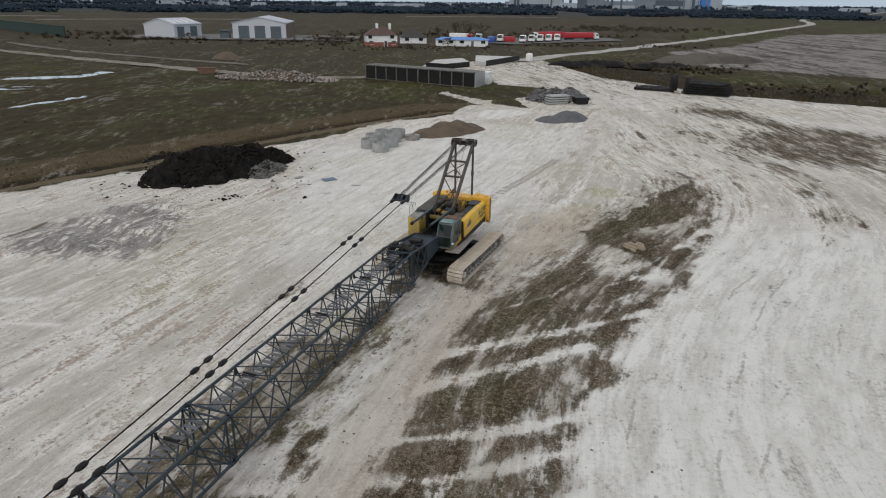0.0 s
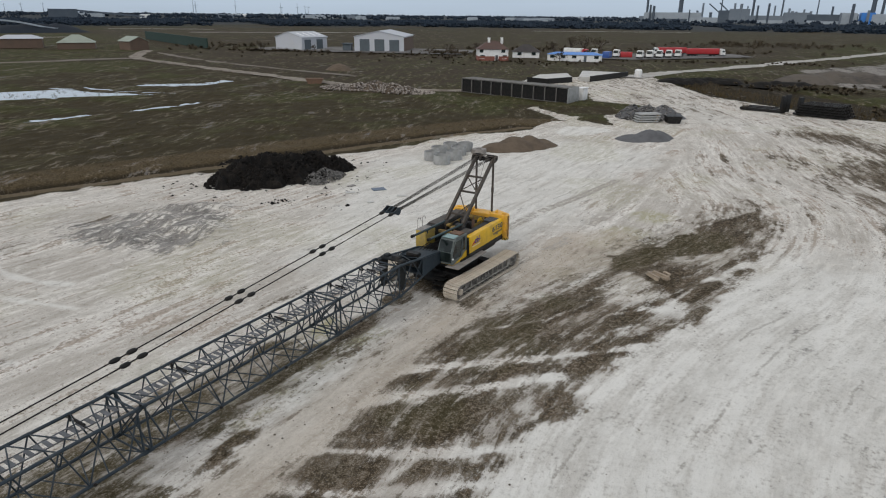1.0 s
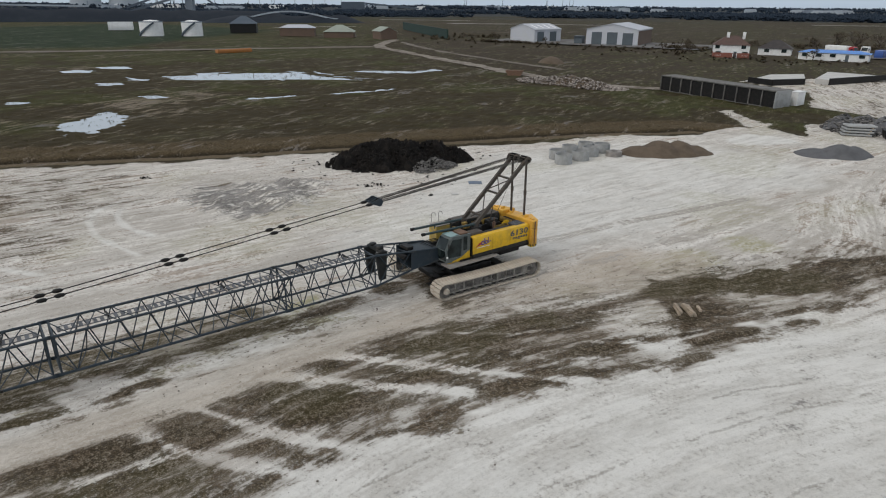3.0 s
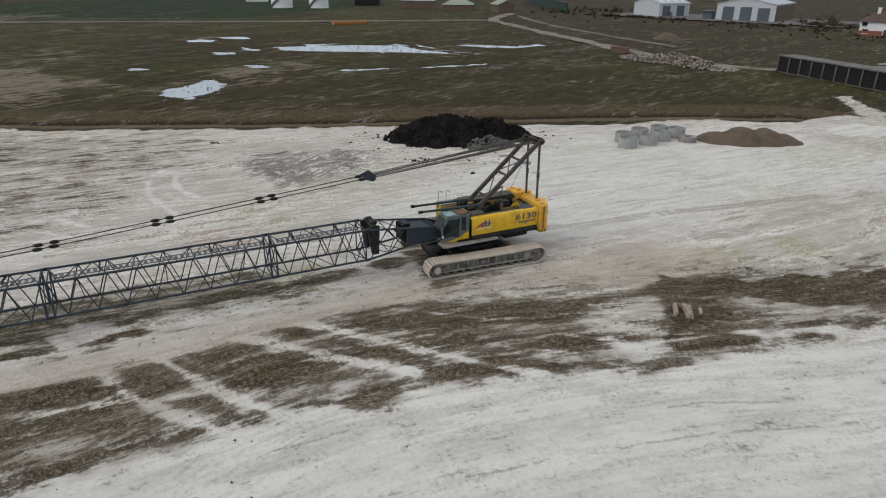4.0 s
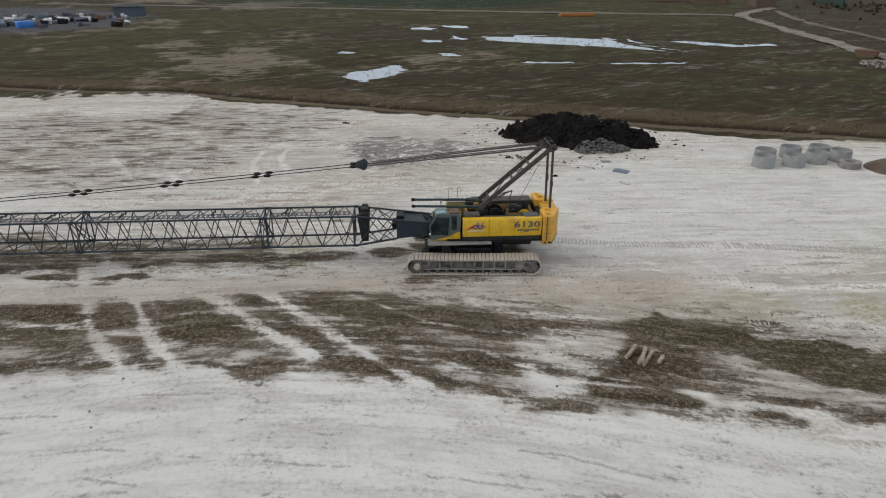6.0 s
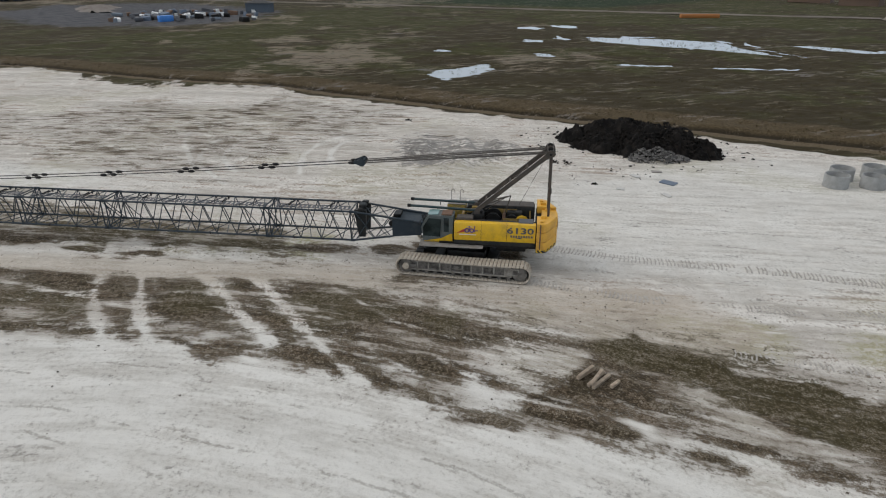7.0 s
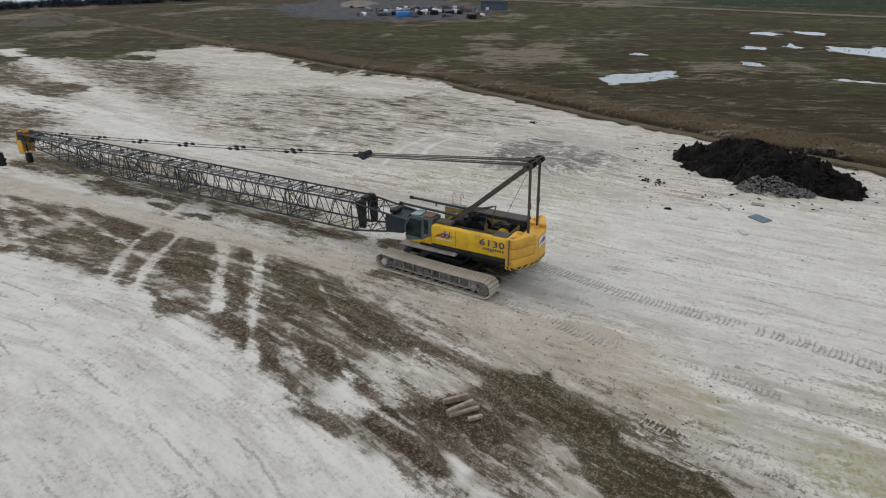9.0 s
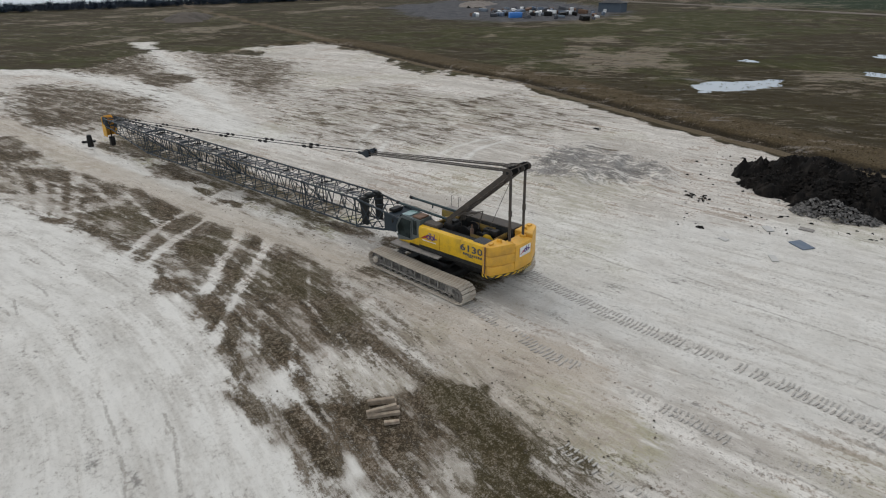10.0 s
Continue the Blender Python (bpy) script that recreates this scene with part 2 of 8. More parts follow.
class Shape:
    """Collects vertices and faces of one part."""

    def __init__(self):
        self.v, self.f = [], []

    def add(self, vs, fs):
        k = len(self.v)
        self.v += [tuple(p) for p in vs]
        self.f += [tuple(i + k for i in f) for f in fs]
        return self

    def box(self, c, s, turn=0.0, bevel=0.0, m=None):
        """A box about c with sizes s, turned about z; bevel chamfers its upright and flat edges."""
        x, y, z = s[0] / 2, s[1] / 2, s[2] / 2
        r = m if m is not None else Matrix.Rotation(turn, 3, "Z")
        c = Vector(c)
        if not bevel:
            vs = [Vector((i, j, k)) for k in (-z, z) for i, j in ((-x, -y), (x, -y), (x, y), (-x, y))]
            fs = [(3, 2, 1, 0), (4, 5, 6, 7), (0, 1, 5, 4), (1, 2, 6, 5), (2, 3, 7, 6), (3, 0, 4, 7)]
            return self.add([c + r @ p for p in vs], fs)
        b = min(bevel, x * 0.9, y * 0.9, z * 0.9)
        ring = lambda g, h, k: [Vector(p) for p in ((-g + b, -h, k), (g - b, -h, k), (g, -h + b, k), (g, h - b, k), (g - b, h, k), (-g + b, h, k), (-g, h - b, k), (-g, -h + b, k))]
        vs = ring(x - b * 0.7, y - b * 0.7, -z) + ring(x, y, -z + b) + ring(x, y, z - b) + ring(x - b * 0.7, y - b * 0.7, z)
        fs = [tuple(range(7, -1, -1)), tuple(range(24, 32))]
        for a in (0, 8, 16):
            fs += [(a + i, a + (i + 1) % 8, a + 8 + (i + 1) % 8, a + 8 + i) for i in range(8)]
        return self.add([c + r @ p for p in vs], fs)

    def tube(self, p, q, r, n=8, r2=None, caps=True):
        p, q = Vector(p), Vector(q)
        w = (q - p).normalized()
        u = w.orthogonal().normalized()
        v = w.cross(u)
        r2 = r if r2 is None else r2
        vs = []
        for o, s in ((p, r), (q, r2)):
            vs += [o + (u * math.cos(2 * math.pi * i / n) + v * math.sin(2 * math.pi * i / n)) * s for i in range(n)]
        fs = [(i, (i + 1) % n, n + (i + 1) % n, n + i) for i in range(n)]
        if caps:
            fs += [tuple(range(n - 1, -1, -1)), tuple(range(n, 2 * n))]
        return self.add(vs, fs)

    def beam(self, p, q, wide, high, up=(0, 0, 1)):
        """A square bar from p to q."""
        p, q = Vector(p), Vector(q)
        w = (q - p).normalized()
        u = w.cross(Vector(up)).normalized()
        v = u.cross(w)
        vs = [o + u * i * wide / 2 + v * j * high / 2 for o in (p, q) for i, j in ((-1, -1), (1, -1), (1, 1), (-1, 1))]
        return self.add(vs, [(0, 1, 2, 3), (7, 6, 5, 4), (0, 4, 5, 1), (1, 5, 6, 2), (2, 6, 7, 3), (3, 7, 4, 0)])

    def prism(self, ring, lo, hi, axis="z"):
        """A ring of 2D points, drawn out along an axis (counter-clockwise rings face outward)."""
        n = len(ring)
        put = {"z": lambda a, b, t: (a, b, t), "x": lambda a, b, t: (t, a, b), "y": lambda a, b, t: (b, t, a)}[axis]
        vs = [put(a, b, lo) for a, b in ring] + [put(a, b, hi) for a, b in ring]
        fs = [(i, (i + 1) % n, n + (i + 1) % n, n + i) for i in range(n)]
        return self.add(vs, fs + [tuple(range(n - 1, -1, -1)), tuple(range(n, 2 * n))])

    def ring(self, c, r_out, r_in, h, n=28):
        """An upright hollow cylinder standing on c."""
        vs = []
        for r, z in ((r_out, 0), (r_out, h), (r_in, h), (r_in, 0.02)):
            vs += [(c[0] + r * math.cos(2 * math.pi * i / n), c[1] + r * math.sin(2 * math.pi * i / n), c[2] + z) for i in range(n)]
        fs = []
        for k in range(4):
            a, b = k * n, (k + 1) % 4 * n
            fs += [(a + i, a + (i + 1) % n, b + (i + 1) % n, b + i) for i in range(n)]
        return self.add(vs, fs)

    def lathe(self, c, prof, n=28, axis="z"):
        """Radius and height pairs turned about an axis through c."""
        put = {"z": lambda a, b, t: (a, b, t), "x": lambda a, b, t: (t, a, b), "y": lambda a, b, t: (b, t, a)}[axis]
        vs = []
        for r, z in prof:
            for i in range(n):
                w = 2 * math.pi * i / n
                p = put(r * math.cos(w), r * math.sin(w), z)
                vs.append((c[0] + p[0], c[1] + p[1], c[2] + p[2]))
        fs = []
        for k in range(len(prof) - 1):
            fs += [(k * n + i, k * n + (i + 1) % n, (k + 1) * n + (i + 1) % n, (k + 1) * n + i) for i in range(n)]
        fs += [tuple(range(n - 1, -1, -1)), tuple((len(prof) - 1) * n + i for i in range(n))]
        return self.add(vs, fs)

    def stone(self, c, r, rng, squash=0.7):
        """An uneven lump with eight corners cut to an octahedron-like block."""
        pts = [(1, 0, 0), (0, 1, 0), (-1, 0, 0), (0, -1, 0), (0, 0, 1), (0, 0, -1)]
        a = rng.random() * 6.28
        vs = []
        for x, y, z in pts:
            s = r * rng.uniform(0.65, 1.3)
            vs.append((c[0] + s * (x * math.cos(a) - y * math.sin(a)), c[1] + s * (x * math.sin(a) + y * math.cos(a)), c[2] + s * z * squash))
        return self.add(vs, [(0, 1, 4), (1, 2, 4), (2, 3, 4), (3, 0, 4), (1, 0, 5), (2, 1, 5), (3, 2, 5), (0, 3, 5)])

    def mesh(self, name, mat, smooth=True):
        me = bpy.data.meshes.new(name)
        me.from_pydata(self.v, [], self.f)
        me.materials.append(mat)
        if smooth:
            me.polygons.foreach_set("use_smooth", [True] * len(me.polygons))
            me.set_sharp_from_angle(angle=radians(35))
        me.update()
        return me


def part(name, shape, mat, parent=None, label="", at=None, smooth=True):
    """Links a shape, or a mesh that is shared, as one object under its parent."""
    ob = new(name, shape.mesh(name, mat, smooth) if isinstance(shape, Shape) else shape)
    if at is not None:
        ob.matrix_basis = at
    if parent is not None:
        ob.parent = parent
    return tagged(ob, label)


def thing(name, label, category, at, group="", kind=""):
    ob = new(name)
    ob.empty_display_size = 0.3
    ob.matrix_basis = at
    return tagged(ob, label, category, group, kind)


def solid(name, shape, mat, label, category, at=None, group="", kind="", smooth=True):
    return tagged(part(name, shape, mat, None, "", at, smooth), label, category, group, kind)


def letters(name, words, size, depth, mat, parent, at, label=""):
    """Raised lettering in the built-in font, as a mesh."""
    cu = bpy.data.curves.new(name, "FONT")
    cu.body, cu.size, cu.extrude, cu.resolution_u = words, size, depth, 2
    cu.align_x, cu.align_y, cu.offset = "CENTER", "CENTER", size * 0.02
    tmp = new(name, cu)
    bpy.context.view_layer.update()
    me = bpy.data.meshes.new_from_object(tmp.evaluated_get(bpy.context.evaluated_depsgraph_get()))
    bpy.data.objects.remove(tmp)
    bpy.data.curves.remove(cu)
    me.materials.clear()
    me.materials.append(mat)
    ob = new(name, me)
    ob.matrix_basis, ob.parent = at, parent
    return tagged(ob, label)

# ---- ground ----
CRANE_AT, CRANE_TURN, TRACK_TURN = (-0.12, 40.05), -19.7, -3.9


def lattice(x, y, seed):
    """Smooth value noise, 0 to 1, one cell to the unit."""
    tab = np.random.RandomState(seed).rand(256, 256).astype(np.float32)
    i, j = np.floor(x).astype(np.int64), np.floor(y).astype(np.int64)
    u, v = (x - i).astype(np.float32), (y - j).astype(np.float32)
    u, v = u * u * (3 - 2 * u), v * v * (3 - 2 * v)
    i0, i1, j0, j1 = i & 255, (i + 1) & 255, j & 255, (j + 1) & 255
    return (tab[i0, j0] * (1 - u) + tab[i1, j0] * u) * (1 - v) + (tab[i0, j1] * (1 - u) + tab[i1, j1] * u) * v


def cloud(x, y, seed, octaves=4):
    total, amp, norm = 0, 1.0, 0.0
    for k in range(octaves):
        total = total + amp * lattice(x * 2 ** k + 17.3 * k, y * 2 ** k - 9.1 * k, seed + k)
        norm, amp = norm + amp, amp * 0.55
    return total / norm


def soft(v, lo, hi):
    t = np.clip((v - lo) / (hi - lo), 0, 1)
    return t * t * (3 - 2 * t)


def inside(x, y, ring):
    """Signed distance to a closed outline, positive within."""
    best, odd = np.full(x.shape, 1e9, np.float32), np.zeros(x.shape, bool)
    for (ax, ay), (bx, by) in zip(ring, ring[1:] + ring[:1]):
        dx, dy = bx - ax, by - ay
        t = np.clip(((x - ax) * dx + (y - ay) * dy) / (dx * dx + dy * dy), 0, 1)
        best = np.minimum(best, (x - ax - t * dx) ** 2 + (y - ay - t * dy) ** 2)
        if ay != by:
            odd ^= ((ay > y) != (by > y)) & (x < dx * (y - ay) / dy + ax)
    return np.sqrt(best) * np.where(odd, 1, -1)


def along(x, y, line):
    """Way along an open line and signed distance from it."""
    best, s_out, d_out, run = np.full(x.shape, 1e9, np.float32), np.zeros(x.shape, np.float32), np.zeros(x.shape, np.float32), 0.0
    for (ax, ay), (bx, by) in zip(line, line[1:]):
        dx, dy = bx - ax, by - ay
        n = math.hypot(dx, dy)
        t = np.clip(((x - ax) * dx + (y - ay) * dy) / (n * n), 0, 1)
        d = np.hypot(x - ax - t * dx, y - ay - t * dy)
        side = np.sign(dx * (y - ay) - dy * (x - ax))
        near = d < best
        best, s_out, d_out = np.where(near, d, best), np.where(near, run + t * n, s_out), np.where(near, d * side, d_out)
        run += n
    return s_out, d_out


def curve(line, steps=6):
    """A smooth line through the points given."""
    out = []
    for i in range(len(line) - 1):
        a, b, c, d = line[max(i - 1, 0)], line[i], line[i + 1], line[min(i + 2, len(line) - 1)]
        for k in range(steps):
            t = k / steps
            out.append(tuple(0.5 * (2 * b[j] + (c[j] - a[j]) * t + (2 * a[j] - 5 * b[j] + 4 * c[j] - d[j]) * t * t + (3 * b[j] - a[j] - 3 * c[j] + d[j]) * t ** 3) for j in (0, 1)))
    return out + [line[-1]]


EDGE = [(-108.5, -40), (-93.8, -16.5), (-74.3, 8.3), (-65.8, 23.5), (-51.8, 38.8), (-42.3, 48.6), (-32.4, 60.3), (-23.6, 72.1), (-12.8, 84.9), (0.7, 98.7)]
CHALK = EDGE[1:] + [(4, 108), (13, 106), (13, 118), (26, 122), (20, 131), (11, 136), (8, 160), (-8, 172), (4, 188), (26, 201), (32, 178), (36, 150), (42, 141), (52, 124), (74, 110),
                    (120, 92), (150, 20), (60, -60), (-20, -110), (-44, -100), (-50, -62), (-55, -53), (-79, -59), (-92, -78), (-97, -76), (-82, -56), (-80, -33), (-91, -41), (-105, -33)]
MUD = [(-16, -16), (-11.2, -6.4), (-7.8, 1.2), (-5.6, 11.5), (-4.5, 15.0), (-3.6, 17.3), (-2.4, 20.9), (-2.2, 23.3), (-1.1, 27.3), (-0.5, 29.3), (2.1, 33.1), (4.2, 37.2), (7.0, 39.1), (9.1, 41.7), (10.4, 45.1), (12.2, 46.8),
       (13.6, 48.3), (15.5, 50.6), (18.0, 54.3), (23.3, 62.8), (25.4, 56.8), (21.3, 48.6), (19.4, 45.6), (20.2, 43.8), (18.7, 42.4), (16.2, 37.9), (13.9, 34.9), (11.6, 31.8), (9.6, 28.6), (8.2, 26.0), (6.3, 22.3), (5.1, 19.2), (4.4, 16.5), (3.4, 13.8), (1.6, 5), (-4, -8), (-12, -18)]
MUD_EAST = [(34.5, 79.3), (39.0, 84), (45, 88), (43, 95), (36, 103), (43.4, 111), (47, 105), (50, 92), (60, 82), (51.5, 74.4), (46.2, 66.1), (39.8, 68.3), (36.1, 72.2)]
DITCH_EAST = [(31.8, 177), (36.5, 152), (42.5, 143), (52.8, 124.5), (74.2, 111), (120, 93), (140, 103), (90, 129), (65, 146), (56, 175), (53.3, 203), (40, 196)]
LOT = [(77, 236), (69, 191), (71, 182), (80, 173), (87, 168), (103, 155), (180, 118), (300, 260), (330, 400), (264, 410), (193, 380), (107, 261)]
GREEN = [(-420, 40), (-300, 58), (-222, 152), (-300, 300), (-480, 330)]
PONDS = ([(-119, 101), (-112, 98), (-100, 106), (-92, 114), (-78, 122), (-90, 122), (-101, 125), (-110, 117)], [(-76.5, 55), (-70, 51.5), (-66, 53), (-68, 58), (-72, 61), (-80, 64), (-77, 59)],
                          [(-92, 136.5), (-84, 138), (-78, 141.5), (-76, 152), (-80, 154), (-81, 145), (-90, 141)], [(-147, 90), (-142, 95), (-145, 99), (-150, 97)], [(-152, 104), (-146, 102), (-144, 107), (-149, 110)],
                          [(-75, 85.5), (-72, 90), (-70.5, 95), (-72, 94), (-74, 89)], [(-67, 101), (-64, 106), (-62, 112), (-63.6, 111), (-66, 105)], [(-118, 84), (-114, 82), (-112, 86), (-116, 87)],
                          [(-93, 78), (-89, 76), (-88, 79), (-91, 80)], [(-104, 60), (-101, 58), (-100, 62)])
LANES = [curve(p) for p in ([(-40, -60), (-22, -6), (-9, 30), (3, 62), (14, 90), (25, 118), (29, 148), (22, 185)],
                            [(-6, -30), (2, -6), (8, 18), (9.5, 24), (14, 33), (24, 47), (28.5, 60), (28, 75), (30, 101), (27.8, 128), (16, 165)],
                            [(-30, -38), (-14, -4), (-5, 17.7), (-3.5, 23.8), (-1.8, 28.9), (1.2, 37), (6.5, 49), (13, 62), (20, 80)],
                            [(-42, -92), (-48, -62), (-50.5, -52), (-46, -34), (-37.5, -15), (-27.2, 2.5), (-14, 36), (-1, 68), (12, 100)], [(-96, -78), (-80.8, -59.3), (-61.7, -35.9), (-48.2, -19.3), (-35.2, -3.8), (-24.1, 10), (-18, 34), (-12, 66), (-4, 86)],
                            [(90, 60), (60, 88), (45, 98), (32, 112), (26, 140)])]
# dark wet patches: outline and how solid they are
PATCHES = [([(-6.5, 9.5), (-5.1, 12.9), (-4.2, 15.3), (-3.5, 17.8), (-0.4, 18.4), (-0.6, 16.7), (-2.9, 13.8), (-4.6, 10.4)], 0.95), ([(-0.8, 12.3), (0.4, 15.5), (0.3, 18.3), (5.0, 19.4), (4.2, 16.9), (2.8, 14.0)], 0.72),
           ([(-3.4, 18.5), (-2.9, 20.1), (2.1, 21.1), (5.9, 22.0), (5.5, 20.8), (0.4, 19.2)], 0.84), ([(-2.8, 20.9), (-1.6, 23.7), (2.6, 25.5), (6.2, 27.0), (7.1, 26.8), (4.0, 23.5), (3.5, 22.2), (0.7, 21.6)], 0.88),
           ([(3.8, 22.1), (5.3, 24.2), (7.5, 26.4), (9.4, 28.4), (7.9, 25.2), (5.9, 22.9)], 0.92), ([(-0.9, 25.3), (-0.5, 26.7), (4.3, 28.6), (8.4, 30.2), (10.5, 30.1), (7.1, 28.6), (2.7, 26.8)], 0.86),
           ([(-0.5, 28.2), (0.0, 30.4), (2.6, 33.5), (5.5, 37.0), (8.0, 38.6), (9.3, 37.8), (12.3, 36.0), (10.2, 33.6), (6.4, 31.3), (2.4, 29.5)], 0.84), ([(8.2, 31.2), (10.7, 33.6), (13.1, 35.9), (13.8, 34.9), (12.1, 32.4), (11.0, 31.6)], 0.88),
           ([(8.4, 37.2), (8.4, 39.6), (10.0, 41.8), (11.6, 42.6), (13.3, 41.0), (13.8, 38.7), (14.4, 37.1), (13.0, 35.9)], 0.50),
           ([(10.6, 43.9), (10.4, 45.6), (12.4, 47.2), (14.3, 48.8), (15.5, 50.9), (17.1, 52.9), (20.5, 57.6), (23.6, 60.4), (23.0, 55.0), (20.3, 50.4), (18.0, 47.4), (15.6, 46.6), (14.2, 45.1), (16.4, 43.4), (17.6, 41.9), (15.0, 38.0), (13.7, 38.9), (13.3, 40.9), (11.9, 42.4)], 1.25),
           ([(14.5, 35.2), (14.2, 37.1), (14.4, 39.6), (16.1, 41.7), (17.3, 43.3), (17.4, 42.2), (16.5, 40.5), (16.7, 39.2), (15.7, 37.2)], 0.90), ([(18.2, 42.5), (18.9, 44.6), (19.7, 46.3), (20.0, 44.7), (19.4, 43.0)], 0.86), ([(17.0, 47.0), (18.8, 48.0), (21.6, 50.6), (20.8, 47.6), (19.6, 46.4)], 0.72)]
# pale wheel marks across the mud: half width, strength, line
SCORES = [(0.26, 0.80, [(-7.3, 18.0), (-3.4, 18.3), (0.5, 18.8), (2.2, 19.2), (6.4, 20.8)]), (0.28, 0.86, [(-5.0, 20.2), (-2.9, 20.6), (2.5, 21.5), (7.6, 23.1)]), (0.32, 0.84, [(-2.2, 23.6), (-1.0, 24.4), (2.7, 26.2), (7.4, 28.3)]),
          (0.30, 0.84, [(-1.3, 26.8), (-0.2, 27.4), (4.4, 29.2), (8.4, 30.8), (11.5, 32.3)]), (0.09, 0.85, [(13.3, 37.4), (15.7, 41.5), (16.8, 43.0)]), (0.16, 0.60, [(16.2, 42.3), (17.3, 42.9), (19.4, 46.0)]),
          (0.10, 0.60, [(13.6, 38.0), (11.4, 39.4), (8.4, 39.6)]), (0.10, 0.60, [(14.0, 37.6), (12.2, 40.6)]), (0.09, 0.55, [(8.8, 32.9), (11.6, 34.9)]), (0.12, 0.55, [(9.6, 35.6), (13.0, 37.4), (14.6, 37.6)]), (0.09, 0.5, [(9.2, 31.6), (12.6, 32.9)]), (0.08, 0.5, [(10.6, 36.6), (12.4, 39.2), (12.8, 41.4)]),
          (0.42, 0.62, [(-4.6, 1.2), (2.1, 9.2)]), (0.36, 0.55, [(-4.7, 3.2), (1.7, 10.4)]), (0.42, 0.65, [(-8.1, 1.2), (1.7, 11.9)]), (0.50, 0.45, [(-0.2, 0.8), (-1.4, 4.9), (-3.0, 8.5)]), (0.16, 0.60, [(-5.3, 6.3), (-0.7, 13.5)]), (0.16, 0.55, [(-4.0, 11.3), (-0.3, 17.4), (2.2, 21.2)]), (0.40, 0.50, [(-7.2, -5.9), (-2.7, 1.3), (1.6, 7.1)]), (0.14, 0.55, [(2.0, 31.6), (6.5, 34.4), (9, 37.5)])]
# thin dark edges left by tyres on the pale ground
MARKS = [[(7.3, 21.0), (7.7, 21.9), (8.6, 24.0)], [(6.3, 14.6), (7.0, 16.6), (8.0, 19.3), (8.8, 21.5)], [(9.1, 21.8), (9.9, 23.9), (10.9, 25.6)], [(7.6, 15.0), (8.2, 17.0), (9.1, 19.0), (10.1, 21.3)], [(9.3, 15.6), (9.9, 17.8), (10.6, 20.0), (12.3, 22.9)],
         [(11.4, 25.0), (12.1, 26.3), (13.4, 28.2)], [(11.7, 18.9), (13.0, 21.0)], [(13.3, 25.1), (14.9, 27.9)], [(12.6, 19.6), (14.0, 22.4), (15.6, 24.8)], [(26.3, 72.0), (27.4, 64.0), (25.9, 56.0), (22.4, 47.6)], [(25.4, 70.4), (26.6, 63.6), (25.1, 56.0)],
         [(16.5, 30.5), (19.0, 34.0), (22.5, 38.4)], [(15.0, 31.5), (17.4, 35.0), (20.0, 38.0)], [(18.6, 26.6), (21.4, 31.0)], [(20.5, 24.0), (24.0, 29.0)], [(31.0, 62.0), (36.0, 54.0), (43.0, 46.0)], [(33.0, 66.0), (39.0, 56.0), (47.0, 48.0)], [(29.6, 58.0), (34.5, 50.0), (40.0, 44.0)],
         [(28.4, 52.6), (32.0, 46.0)], [(36.0, 70.0), (44.0, 60.0), (52.0, 54.0)], [(0.6, 46.6), (4.6, 54.0), (8.6, 61.4)], [(-1.6, 50.0), (4.0, 61.0)], [(9.6, 53.0), (12.4, 58.8)], [(-6.4, 44.0), (-0.4, 58.0), (2.6, 66.0)], [(-8.2, 41.6), (-3.0, 54.4)], [(6.0, 60.0), (11.0, 71.0), (15.0, 82.0)]]


def axis(lo, a, b, hi, close, step, grow, reach):
    """Grid lines: close between a and b, wider out to lo and hi, then ever wider."""
    core = list(np.arange(lo, a, step)) + list(np.arange(a, b, close)) + list(np.arange(b, hi + step / 2, step))
    out, s = [], step
    d = 0.0
    while d < reach:
        s *= grow
        d += s
        out.append(d)
    return np.array([lo - v for v in reversed(out)] + core + [core[-1] + v for v in out], np.float32)


gx, gy = axis(-74, -14, 24, 58, 0.15, 0.38, 1.045, 4600), axis(-24, 8, 62, 128, 0.15, 0.38, 1.045, 4600)
GX, GY = np.meshgrid(gx, gy)
X, Y = GX.ravel(), GY.ravel()
n_far = cloud(X / 45, Y / 45, 3)
n_mid = cloud(X / 7, Y / 7, 11)
n_small = cloud(X / 1.6, Y / 1.6, 21, 3)
wob = (n_mid - 0.5) * 5 + (n_small - 0.5) * 2.4

chalk_d = inside(X, Y, CHALK)
ragged = 1 + 3.0 * soft(30 - Y, 0, 24)
chalk = soft(chalk_d + wob * 0.55 * ragged, -0.6 * ragged, 0.9 * ragged)
_, pd = along(X, Y, [(-0.4, 122.7), (3.8, 115.3), (7.7, 108.5), (11.7, 102.9)])
chalk = np.maximum(chalk, 0.80 * soft(2.0 - np.abs(pd) + wob * 0.8, -0.8, 1.2))
